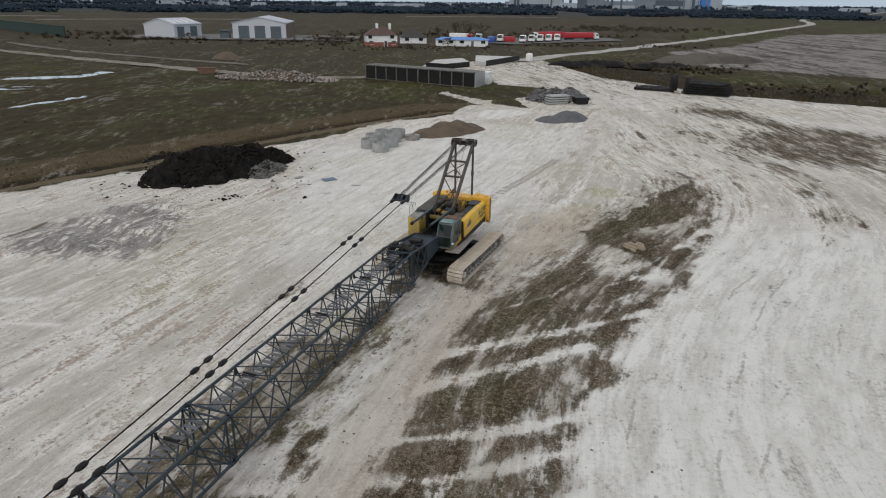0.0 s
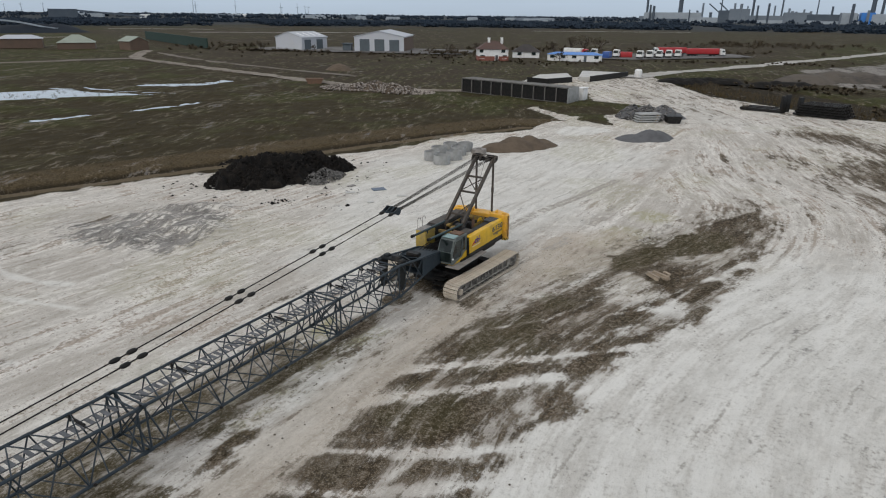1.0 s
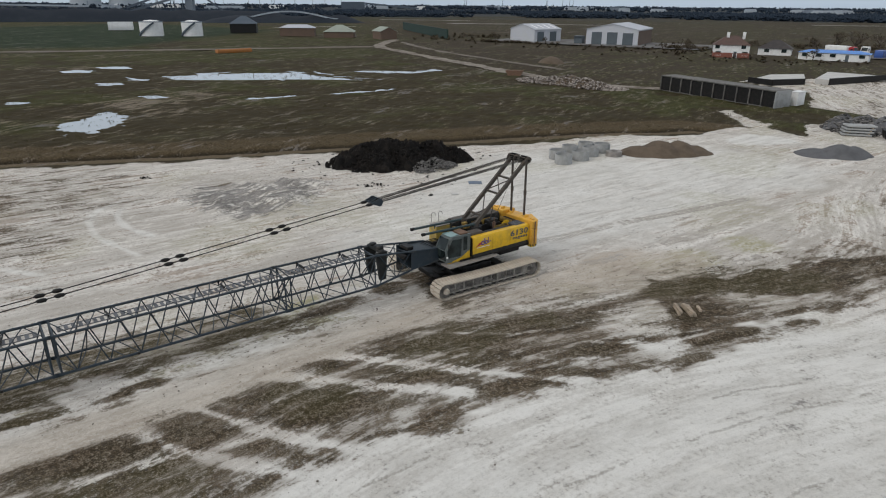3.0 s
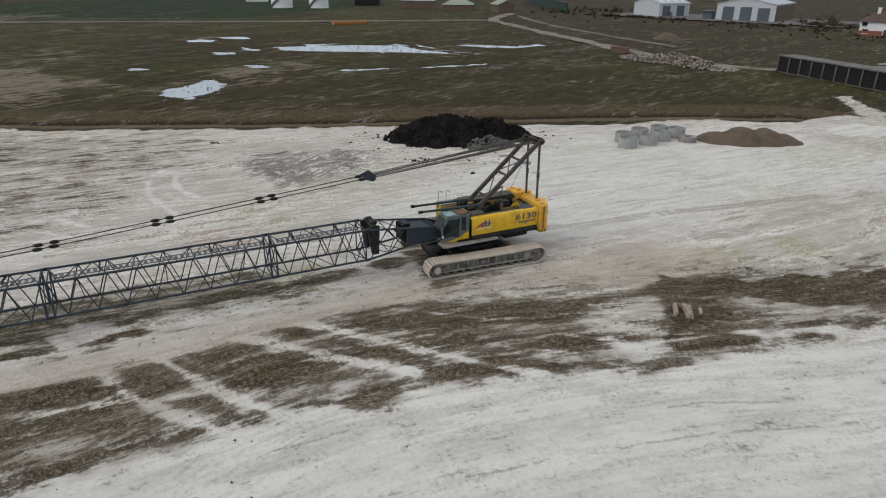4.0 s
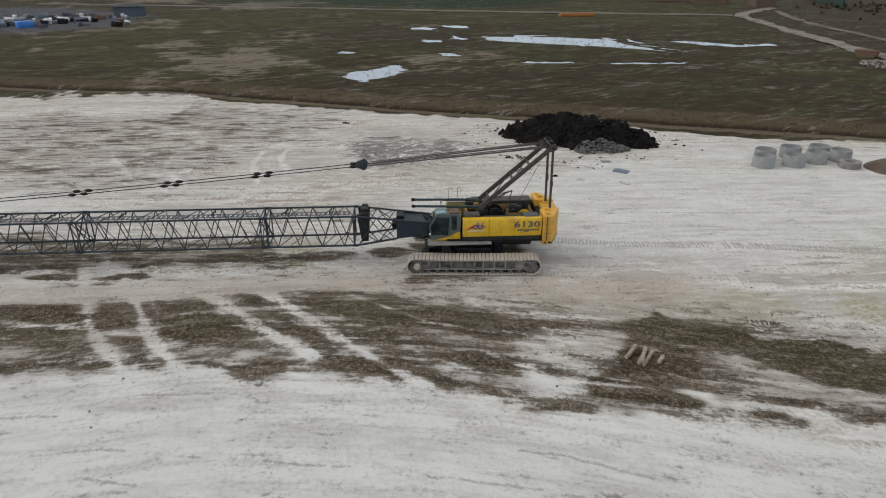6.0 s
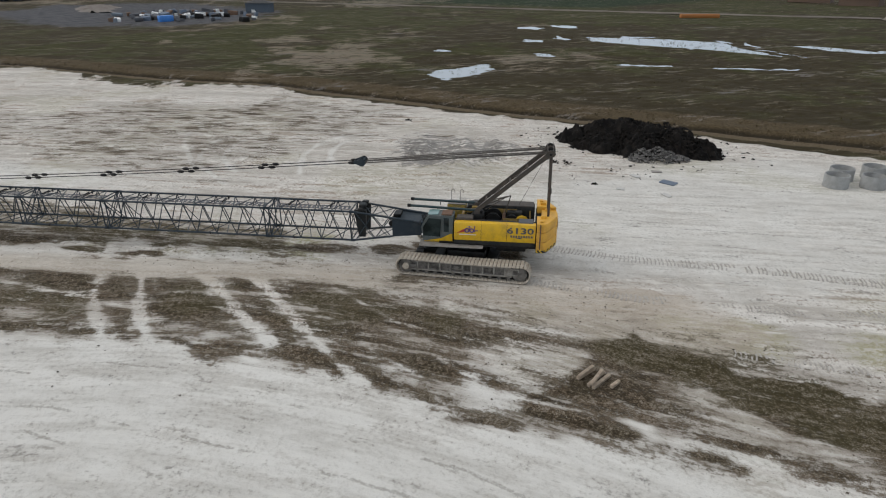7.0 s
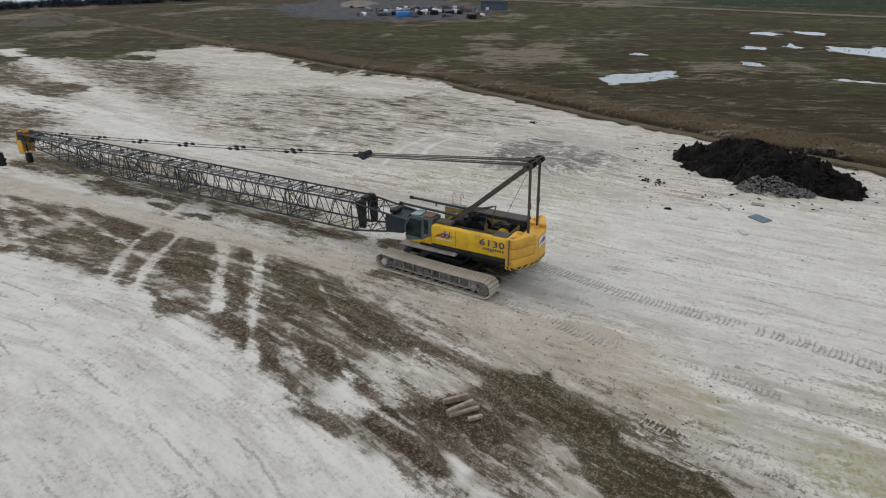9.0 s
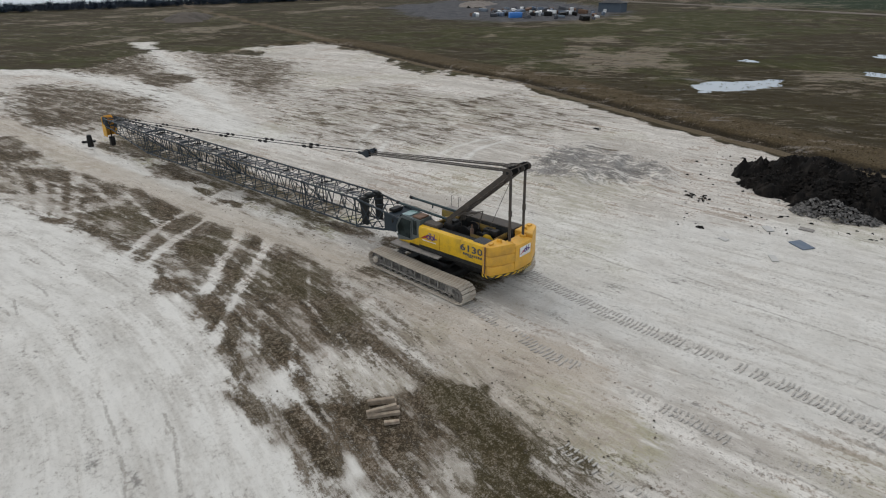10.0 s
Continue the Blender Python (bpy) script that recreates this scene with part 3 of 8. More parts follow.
# streaks that follow the traffic
s_w, d_w = along(X, Y, [(-92, -160), (-40, -60)] + LANES[0][1:] + [(10, 240)])
s_e, d_e = along(X, Y, [(-22, -66)] + LANES[1] + [(0, 210)])
flow_west, flow_east = np.stack([d_w, s_w * 0.085, d_w * 0], -1).astype(np.float32), np.stack([d_e, s_e * 0.085, d_e * 0 + 31.7], -1).astype(np.float32)
swing = soft(np.abs(d_w) - np.abs(d_e), -4, 4)
streak, fine, bright, wsum = np.zeros(len(X), np.float32), np.zeros(len(X), np.float32), np.zeros(len(X), np.float32), np.full(len(X), 1e-4, np.float32)
for k, lane in enumerate(LANES):
    s, d = along(X, Y, lane)
    w = np.exp(-(d / 9.0) ** 2)
    streak += w * cloud(d * 0.55, s * 0.045, 40 + k, 3)
    fine += w * cloud(d * 1.9, s * 0.10, 60 + k, 2)
    wsum += w
    width = (3.0, 5.2, 1.3, 3.0, 2.2, 4.0)[k]
    bright = np.maximum(bright, (0.40, 1.0, 0.85, 1.0, 0.8, 0.6)[k] * (soft(-Y, -30, -5) if k in (3, 4) else soft(-Y, -36, -30) if k == 2 else 1 - 0.85 * soft(Y, 38, 60) if k == 1 else 1) * soft(width - np.abs(d) + wob * 0.5, -1.5, 1.5))
rutted = np.zeros(len(X), np.float32)
for line in ([(-18.6, 24), (-24.7, 21.4), (-27.9, 21.0), (-31.1, 21.1), (-33.9, 22.1), (-36.8, 24.1), (-39, 27)], [(-22, 24.6), (-24.6, 23.7), (-27.2, 23.2), (-30.3, 23.5), (-33.8, 24.9), (-36, 27)], [(-20, 30), (-23.3, 30.2), (-26.4, 30.6), (-29.9, 32.1), (-32.2, 34.2), (-33, 37)],
             [(-23, 33), (-25.6, 33.0), (-28.0, 33.5), (-30.5, 35.0), (-32, 37.5)], [(-24, 21), (-29.3, 19.7), (-34.3, 18.7), (-39.2, 18.9), (-42.8, 21.4), (-45.3, 25.1), (-46.2, 29.3)]):
    _, d = along(X, Y, curve(line))
    bright = np.maximum(bright, 0.80 * soft(0.36 - np.abs(d) + (n_small - 0.5) * 0.5, -0.25, 0.25))
    rutted = np.maximum(rutted, soft(0.22 - np.abs(np.abs(d) - 0.62) + (n_small - 0.5) * 0.4, -0.1, 0.2))
open_noise = cloud((X * 0.916 - Y * 0.40) * 0.5, (X * 0.40 + Y * 0.916) * 0.05, 77, 3)
bright = np.maximum(bright, soft(inside(X, Y, [(3, 97), (8, 94), (14, 100), (13, 104), (7, 103)]) + wob, -0.5, 1.5))
bright = np.maximum(bright, 0.80 * soft(inside(X, Y, [(-18, 74), (2, 94), (20, 86), (12, 62), (6, 48), (3.5, 40), (-4, 32), (-12, 40), (-16, 54)]) + wob, -3, 4))
streak, fine = (streak + 0.02 * open_noise) / (wsum + 0.02), fine / wsum
bright = np.maximum(bright, 0.88 * soft(inside(X, Y, [(7, 17), (4, -6), (30, -30), (80, 10), (44, 48), (26, 46), (12, 28)]) + wob * 0.8, -1.5, 2.0))

def field(d, reach):
    """0.5 on an outline, to 0 and 1 so far out and in."""
    return np.clip(0.5 + d / (2 * reach), 0, 1)


def near(ring, reach):
    """The grid points about an outline."""
    xs, ys = [p[0] for p in ring], [p[1] for p in ring]
    return np.nonzero((X > min(xs) - reach) & (X < max(xs) + reach) & (Y > min(ys) - reach) & (Y < max(ys) + reach))[0]


mud_d = inside(X, Y, MUD)
_, lane_d = along(X, Y, curve([(-19.6, -24.1), (-12.3, -6.3), (-7.7, 5.9), (-4.9, 15.0), (-2.4, 22.0), (-0.6, 29.0), (2.4, 36.0)]))
south = soft(11 - Y, 0, 4)
mud = soft(mud_d + (n_small - 0.5) * 1.6 + (n_mid - 0.5) * 1.2, -0.5, 1.0) * ((0.58 + 0.34 * soft(cloud(X / 3.2, Y / 4.6, 51, 4), 0.34, 0.62)) * south + (0.53 + 0.25 * soft(cloud(X / 2.2, Y / 2.6, 51, 4), 0.36, 0.62)) * (1 - south))
for ring, amt in PATCHES:
    at = near(ring, 2)
    mud[at] = np.maximum(mud[at], 0.92 * amt * soft(inside(X[at], Y[at], ring) + (n_small[at] - 0.5) * 1.1 + (n_mid[at] - 0.5) * 0.8, -0.40, 0.55))
_, axis_d = along(X, Y, [(-14, -17), (0, 16), (8, 33), (15, 44), (24, 60)])
mud = np.maximum(mud, 0.46 * soft(mud_d + wob * 0.5, -4.5, 0.5) * soft(axis_d, 0, 2) * soft(Y, 8, 20))
mud = np.maximum(mud, 0.74 * field(inside(X, Y, MUD_EAST) + wob * 0.5, 3.0))
for ring, amt in (([(-39.5, -46), (-42, -35), (-38, -20), (-31, -9.5), (-21.6, -9.4), (-17, -13), (-20, -25), (-29, -36)], 0.70), ([(-64, -84), (-76, -58), (-52, -28), (-50, -42), (-58, -70)], 0.78),
                  ([(-81, -52), (-80, -33), (-74, -17), (-53, -5), (-38, 1.5), (-46, -12), (-63, -33)], 0.64), ([(-56, -51), (-50, -34), (-43, -19), (-56, -32), (-77, -57)], 0.72), ([(-37, 1), (-50, 0), (-60, 12), (-44, 26), (-30, 32), (-22, 22), (-26, 10)], 0.40), ([(-47, 21), (-60, 28), (-44, 42), (-30, 38), (-33, 26)], 0.40)):
    mud = np.maximum(mud, amt * field(inside(X, Y, ring) + wob * 0.6, 3.5))
for cx, cy, ra, rb, amt in ((-9.0, 16.4, 4.0, 1.4, 0.85), (-7.6, 20.8, 2.4, 1.0, 0.8), (-5.6, 25.8, 2.6, 0.8, 0.8), (-3.6, 31.4, 2.6, 0.8, 0.7), (-2.4, 36.0, 2.2, 0.9, 0.7), (-10.6, 11, 4.6, 2.2, 0.85),
                            (-15.5, 0.5, 6.5, 2.6, 0.85), (-6.9, 16.2, 1.6, 0.5, 0.8), (-5.2, 20.3, 1.3, 0.4, 0.8), (-30, 46, 2, 0.6, 0.5), (-22.5, -18, 8, 2.6, 0.9), (-52, -30, 14, 4, 0.8), (-33, -52, 16, 5, 0.8),
                            (-9.5, 33.5, 2.5, 0.5, 0.35), (-51.1, 26.2, 2.4, 0.7, 0.75), (-42.9, 31.3, 2.2, 0.8, 0.80), (-49.4, 21.6, 2.0, 0.6, 0.70), (-45.0, 21.4, 2.4, 0.6, 0.70), (-46.1, 25.3, 1.6, 0.6, 0.70), (-45.8, 16.5, 2.2, 0.6, 0.75), (-39.9, 18.4, 2.6, 0.8, 0.80), (-47.9, 39.5, 1.8, 0.6, 0.60), (-32.0, 31.1, 1.0, 0.5, 0.70), (-27.0, 28.8, 1.2, 0.5, 0.60), (-33.3, 26.3, 1.4, 0.6, 0.60), (-36, 36, 5, 0.8, 0.5), (-47, 28, 5, 1.0, 0.5), (-20, 22, 3, 1.2, 0.35)):
    u, v = (X - cx) * 0.34 + (Y - cy) * 0.94, (X - cx) * 0.94 - (Y - cy) * 0.34
    mud = np.maximum(mud, amt * soft(1.15 - np.hypot(u / ra, v / rb) + (wob * 0.36) + (fine - 0.5) * 0.9, -0.1, 0.7))
_, bd2 = along(X, Y, [(-5.6, 28.5), (-9.2, 22), (-11.6, 16.5), (-15, 8), (-19, -4)])
beneath = soft(2.3 - np.abs(bd2) + wob * 0.6, -1.0, 1.4) * soft(30 - Y, 0, 2)
mud = np.maximum(mud, 0.64 * beneath)
# pale scores that cross the mud, a scuffed patch, and a grey spread of gravel
for half, strength, line in SCORES:
    at = near(line, 2)
    ways, d = along(X[at], Y[at], line)
    mud[at] *= 1 - 0.90 * strength * (0.78 + 0.22 * soft(cloud(ways * 0.9, d * 0.5, 19, 2), 0.35, 0.65)) * soft(half - np.abs(d) + (n_small[at] - 0.5) * 0.5, -0.16, 0.20)
warm = soft(inside(X, Y, [(1.6, 35.5), (3.0, 34.5), (6.0, 38.6), (10.0, 43.0), (13.0, 47.5), (12.0, 52.0), (7.0, 50.0), (4.0, 44.5)]) + wob * 0.6, -1.5, 1.8)
warm = np.maximum(warm, 0.8 * soft(1.6 - np.abs(lane_d) + wob * 0.3, -0.8, 0.8))
scraped = [(8.6, 37.4), (8.6, 39.6), (10.0, 41.8), (11.6, 42.6), (13.3, 40.6), (13.8, 38.7), (15.2, 38.6), (14.4, 36.6), (12.4, 36.2)]
at = near(scraped, 2)
mud[at] *= 1 - 0.30 * soft(inside(X[at], Y[at], scraped) + wob[at] * 0.5, -0.8, 0.9)
mark = 0.55 * rutted
for k, line in enumerate(MARKS):
    line = curve(line)
    at = near(line, 2)
    ways, d = along(X[at], Y[at], line)
    d = d + (cloud(ways * 0.5, d * 0 + k, 23, 2) - 0.5) * 0.35
    mark[at] = np.maximum(mark[at], soft(0.08 - np.abs(d), -0.12, 0.08) * soft(cloud(ways * 0.45, d * 0 + 3 * k, 29, 3), 0.36, 0.56))
scuff = np.zeros(len(X), np.float32)
for cx, cy, r in ((15.3, 46.0, 0.5), (17.3, 46.7, 0.7), (18.3, 45.6, 0.8), (17.4, 50.7, 0.6), (13.4, 37.2, 0.7), (-9, -4, 2.5)):
    scuff = np.maximum(scuff, soft(r - np.hypot(X - cx, Y - cy) + wob * 0.7, -1.2, 1.2))
mud *= 1 - 0.55 * scuff
mud *= 1 - 0.72 * soft(1.05 - np.abs(lane_d) + wob * 0.22, -0.5, 0.6)
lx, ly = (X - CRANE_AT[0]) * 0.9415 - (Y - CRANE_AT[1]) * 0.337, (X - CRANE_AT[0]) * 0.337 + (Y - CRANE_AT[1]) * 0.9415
# between the tracks: the crane's shade, painted through the mud mask
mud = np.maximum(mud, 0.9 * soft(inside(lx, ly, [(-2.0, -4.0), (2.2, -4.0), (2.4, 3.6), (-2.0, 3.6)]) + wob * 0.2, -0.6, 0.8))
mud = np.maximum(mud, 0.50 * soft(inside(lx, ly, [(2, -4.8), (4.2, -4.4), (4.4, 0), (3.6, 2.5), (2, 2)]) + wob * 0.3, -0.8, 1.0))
mud = np.maximum(mud, 0.42 * soft(Y, 100, 124) * soft(fine + (n_mid - 0.5) * 0.6, 0.38, 0.62))
mud = np.maximum(mud, 0.44 * soft(inside(X, Y, [(18, 44), (24, 62), (22, 84), (36, 96), (60, 80), (60, 44), (30, 40)]) + wob, -4, 6) * soft(streak + (n_mid - 0.5) * 0.6, 0.36, 0.6))
gravel = 0.80 * soft(inside(X, Y, [(-20.8, 39.4), (-29.2, 38.4), (-32.4, 43.8), (-27.4, 50.8), (-22.0, 52.0), (-18.4, 47.0), (-18.4, 42.0)]) + wob * 0.7, -1.6, 2.4)
heap_at = gravel * 1
olive = np.zeros(len(X), np.float32)
for cx, cy, r in ((4.2, 31.6, 2.6), (6.6, 37.0, 2.0), (3.8, 29.5, 1.5), (11.5, 45.4, 2.4), (14.5, 48.4, 3.4), (17.5, 51, 3.0), (1.5, 24.5, 2.0), (-3.4, 19.2, 1.0), (-8.4, 17.0, 2.5), (-6.4, 22.0, 1.6), (5.2, 33.9, 1.6), (-0.5, 14, 2.2), (1.2, 17.2, 1.5)):
    olive = np.maximum(olive, 0.8 * beneath) if r == 2.6 else olive
    olive = np.maximum(olive, soft(r - np.hypot(X - cx, Y - cy) + wob * 0.5, -0.8, 1.4))
gravel = np.maximum(gravel, soft(inside(X, Y, LOT) + wob, -3, 3))
bs, bd = along(X, Y, [(-16, -4), (-1.5, 36)])
sallow = 0.35 * soft(cloud(X / 9 + 5, Y / 9, 90, 3) + 0.10 * soft(6 - np.abs(X - 9), 0, 4), 0.56, 0.74) * (1 - bright * soft(20 - Y + X, -20, 0))
for cx, cy, r in ((7.0, 41.4, 1.2), (9.2, 44.2, 1.0), (10.3, 48.3, 1.6), (12.0, 51.1, 1.6), (6.4, 37.2, 1.0), (14.4, 56.4, 2.0)):
    sallow = np.maximum(sallow, 0.9 * soft(r - np.hypot(X - cx, Y - cy) + wob * 0.4, -0.8, 0.9))
sallow = np.maximum(sallow, 1.3 * soft(2.6 - np.abs(bd - 0.6), 0, 1.5) * soft(cloud(X / 2.2, Y / 2.2, 97, 3), 0.48, 0.66))
# plants: a dry fringe, the ditch behind it, then rough pasture
es, ed = along(X, Y, EDGE)
outer = np.where(chalk_d < 0, np.abs(ed), 0) * ((es > 2) & (es < 183))
_, far_d = along(X, Y, [(-300, -262), (-190.8, -134.9), (-117.6, -40.7), (-108.5, -30)])
reed = soft(outer + wob * 0.4, 0.3, 1.2) * (1 - soft(outer + wob * 0.5, 9, 14))
reed = np.maximum(reed, soft(2.4 - np.abs(far_d) + wob * 0.3, -0.5, 0.8))
# mask for the haze painted on land some 760 m out and more
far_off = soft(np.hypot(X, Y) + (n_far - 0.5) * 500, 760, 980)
tan = soft(outer + wob * 0.2, 0.5, 1.0) * (1 - soft(outer + wob * 0.25, 1.8, 2.8))
tan = np.maximum(tan, soft(1.3 - np.abs(far_d) + wob * 0.15, -0.3, 0.5))
dark = soft(outer + wob * 0.35, 2.2, 3.4) * (1 - 0.75 * soft(outer + wob * 0.35, 5.2, 6.6)) * (1 - soft(outer + wob * 0.5, 8, 11))
east = soft(inside(X, Y, DITCH_EAST) + wob * 0.5, -1, 1.5)
dark = np.maximum(dark, east)
beyond = soft(inside(X, Y, [(-20, 147), (-54, 157), (-130, 205), (-175, 262), (-420, 520), (-300, 1200), (700, 1500), (110, 330), (24, 200), (-4, 168)]) + wob * 2, -6, 10)
soot = soft(inside(X, Y, [(-243, -75), (-186, -36), (-180, -6), (-193, 12), (-232, 20), (-300, -20), (-290, -70)]) + wob * 3, -14, 8)
green = soft(n_far * 0.6 + n_mid * 0.4, 0.38, 0.58) * (0.4 + 0.6 * soft(outer, 10, 20))
lush = soft(inside(X, Y, GREEN) + wob * 2, -8, 8)
pale = soft(cloud(X / 26 + 3, Y / 14, 95, 4), 0.54, 0.70) * (1 - soft(Y, 60, 140)) * soft(-X, 60, 90)
Z = (-0.05 * streak - 0.03 * fine + 0.02 * (n_small - 0.5)) * chalk + (1 - chalk) * ((n_mid - 0.55) * 0.7 + (n_small - 0.5) * 0.25)
Z += heap_at * ((n_small - 0.30) * 0.55 + 0.5 * soft(cloud(X / 3.1, Y / 2.2, 71, 3), 0.42, 0.70))
Z += mud * (n_small - 0.6) * 0.05 - 0.75 * dark * (1 - east) - 0.6 * east
for ring in PONDS:
    at = near(ring, 6)
    d = inside(X[at], Y[at], ring)
    Z[at] = Z[at] * (1 - 0.5 * soft(d, -4, 2)) + 0.10 * soft(d + 6, 0, 3) * soft(-d, -1, 2) - 0.36 * soft(d + wob[at] * 1.5 + (n_small[at] - 0.5) * 3.0, -2.6, 3.2)
Z = np.where(np.hypot(X, Y) > 1200, Z * 0, Z)
nx, ny = len(gx), len(gy)
idx = np.arange(nx * ny).reshape(ny, nx)
quads = np.stack([idx[:-1, :-1], idx[:-1, 1:], idx[1:, 1:], idx[1:, :-1]], -1).reshape(-1, 4)
me = bpy.data.meshes.new("ground")
me.vertices.add(nx * ny)
me.vertices.foreach_set("co", np.stack([X, Y, Z], -1).astype(np.float32).ravel())
me.loops.add(quads.size)
me.loops.foreach_set("vertex_index", quads.astype(np.int32).ravel())
me.polygons.add(len(quads))
me.polygons.foreach_set("loop_start", np.arange(0, quads.size, 4, dtype=np.int32))
me.polygons.foreach_set("use_smooth", np.ones(len(quads), bool))
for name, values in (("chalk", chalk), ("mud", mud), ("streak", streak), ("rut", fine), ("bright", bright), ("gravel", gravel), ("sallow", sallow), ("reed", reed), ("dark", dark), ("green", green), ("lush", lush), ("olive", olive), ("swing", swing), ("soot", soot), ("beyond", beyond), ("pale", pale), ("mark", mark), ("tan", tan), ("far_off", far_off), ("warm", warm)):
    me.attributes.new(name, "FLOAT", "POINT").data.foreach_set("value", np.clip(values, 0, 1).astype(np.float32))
for name, values in (("flow_west", flow_west), ("flow_east", flow_east)):
    me.attributes.new(name, "FLOAT_VECTOR", "POINT").data.foreach_set("vector", values.ravel())
me.update()
me.validate()

m = Mat("trodden_chalk_mud_and_pasture", 0.95, 0, 0.08)
flows = []
for name in ("flow_west", "flow_east"):
    flows.append(m.node("ShaderNodeAttribute"))
    flows[-1].attribute_name = name
swing_at = m.attr("swing")


def drawn(scale, detail, rough, stretch=(1, 1, 1)):
    """Noise drawn out along the way the traffic goes."""
    facs = []
    for at in flows:
        n = m.node("ShaderNodeTexNoise", Scale=scale, Detail=detail, Roughness=rough)
        v = m.node("ShaderNodeMapping", Scale=stretch)
        m.link(at.outputs["Vector"], v.inputs["Vector"])
        m.link(v.outputs["Vector"], n.inputs["Vector"])
        facs.append(n.outputs["Fac"])
    return m.sums("ADD", facs[0], m.sums("MULTIPLY", m.sums("SUBTRACT", facs[1], facs[0]), swing_at))


def off(fac, gain, mid=0.5):
    return m.sums("MULTIPLY", m.sums("SUBTRACT", fac, mid), gain)


def plus(*facs):
    total = facs[0]
    for f in facs[1:]:
        total = m.sums("ADD", total, f)
    return total


grain, speck, mid, wide = m.noise(4.5, 6, 0.7), m.noise(15.0, 4, 0.75), m.noise(0.5, 6, 0.65), m.noise(0.12, 4, 0.6)
broad, ruts, scratch = drawn(0.42, 5, 0.6), drawn(1.5, 6, 0.68), drawn(5.0, 5, 0.7, (1, 1.6, 1))
blot, smear = drawn(0.75, 6, 0.66, (1, 3.2, 1)), drawn(2.2, 5, 0.68, (1, 3.0, 1))
c_chalk = m.mix(m.ramp(plus(m.sums("MULTIPLY", broad, 0.65), m.sums("MULTIPLY", mid, 0.35), off(ruts, 0.55), off(grain, 0.3), off(wide, 0.4)), 0.38, 0.62), (0.44, 0.405, 0.36), (0.735, 0.705, 0.655))
c_chalk = m.mix(m.sums("MULTIPLY", m.ramp(plus(ruts, off(grain, 0.35), off(speck, 0.25)), 0.53, 0.68), 0.62), c_chalk, (0.27, 0.248, 0.212))
c_chalk = m.mix(m.sums("MULTIPLY", m.ramp(plus(scratch, off(grain, 0.5)), 0.58, 0.74), 0.58), c_chalk, (0.25, 0.225, 0.195))
c_chalk = m.mix(m.sums("MULTIPLY", m.ramp(plus(m.sums("MULTIPLY", mid, 0.5), m.sums("MULTIPLY", broad, 0.5), off(grain, 0.6), off(wide, 0.8), off(ruts, 1.1)), 0.51, 0.68), 0.75), c_chalk, (0.325, 0.262, 0.208))
c_chalk = m.mix(m.sums("MULTIPLY", m.ramp(plus(smear, off(mid, 0.4)), 0.44, 0.34), 0.5), c_chalk, (0.76, 0.738, 0.68))
dot_at = m.ramp(plus(speck, off(grain, 0.9)), 0.60, 0.70)
dots = m.sums("MULTIPLY", m.ramp(plus(speck, off(grain, 0.9)), 0.58, 0.68), m.ramp(plus(mid, off(broad, 0.6)), 0.42, 0.60))
c_chalk = m.mix(m.sums("MULTIPLY", dots, 0.75), c_chalk, (0.15, 0.125, 0.10))
white = m.mix(m.ramp(plus(blot, off(smear, 0.6), off(grain, 0.4), off(ruts, 1.0)), 0.28, 0.76), (0.705, 0.69, 0.65), (0.545, 0.527, 0.488))
white = m.mix(m.sums("MULTIPLY", m.ramp(plus(scratch, off(grain, 0.5), off(mid, 0.6)), 0.60, 0.76), 0.55), white, (0.33, 0.31, 0.275))
white = m.mix(m.sums("MULTIPLY", m.sums("MULTIPLY", dot_at, m.ramp(plus(mid, off(ruts, 0.8)), 0.50, 0.64)), 0.5), white, (0.19, 0.165, 0.14))
c_chalk = m.mix(m.sums("MULTIPLY", m.ramp(plus(m.attr("bright"), off(mid, 0.9), off(smear, 0.7)), 0.30, 0.95), 0.85), c_chalk, white)
c_chalk = m.mix(m.sums("MULTIPLY", m.attr("sallow"), m.ramp(plus(smear, off(grain, 0.6)), 0.38, 0.60)), c_chalk, (0.37, 0.35, 0.215))
c_chalk = m.mix(m.ramp(plus(m.attr("gravel"), off(grain, 2.0), off(mid, 1.6), off(smear, 2.2), off(blot, 2.0)), 0.36, 0.95), c_chalk, m.mix(m.ramp(plus(speck, off(mid, 0.8), off(grain, 0.8)), 0.35, 0.65), (0.095, 0.090, 0.086), (0.30, 0.286, 0.268)))
c_chalk = m.mix(m.sums("MULTIPLY", m.ramp(plus(m.attr("warm"), off(mid, 0.8), off(smear, 0.8)), 0.20, 0.90), 0.62), c_chalk, m.mix(m.ramp(plus(grain, off(ruts, 0.8)), 0.32, 0.68), (0.33, 0.275, 0.215), (0.56, 0.50, 0.42)))
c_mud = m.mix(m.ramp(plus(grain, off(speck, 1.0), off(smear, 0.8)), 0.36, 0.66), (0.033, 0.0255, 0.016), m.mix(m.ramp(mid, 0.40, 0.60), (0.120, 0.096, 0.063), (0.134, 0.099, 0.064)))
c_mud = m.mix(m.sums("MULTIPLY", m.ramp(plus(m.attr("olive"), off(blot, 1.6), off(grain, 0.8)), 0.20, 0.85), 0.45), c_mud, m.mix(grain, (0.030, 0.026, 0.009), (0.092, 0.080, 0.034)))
# besides mud, this mask holds the painted shade under the crane
at_mud_shade = m.attr("mud")
f_mud_shade = m.ramp(plus(m.sums("MULTIPLY", at_mud_shade, 1.25), off(blot, 3.0), off(smear, 2.3), off(ruts, 2.0), off(grain, 2.0), off(speck, 1.5)), 0.36, 0.96)
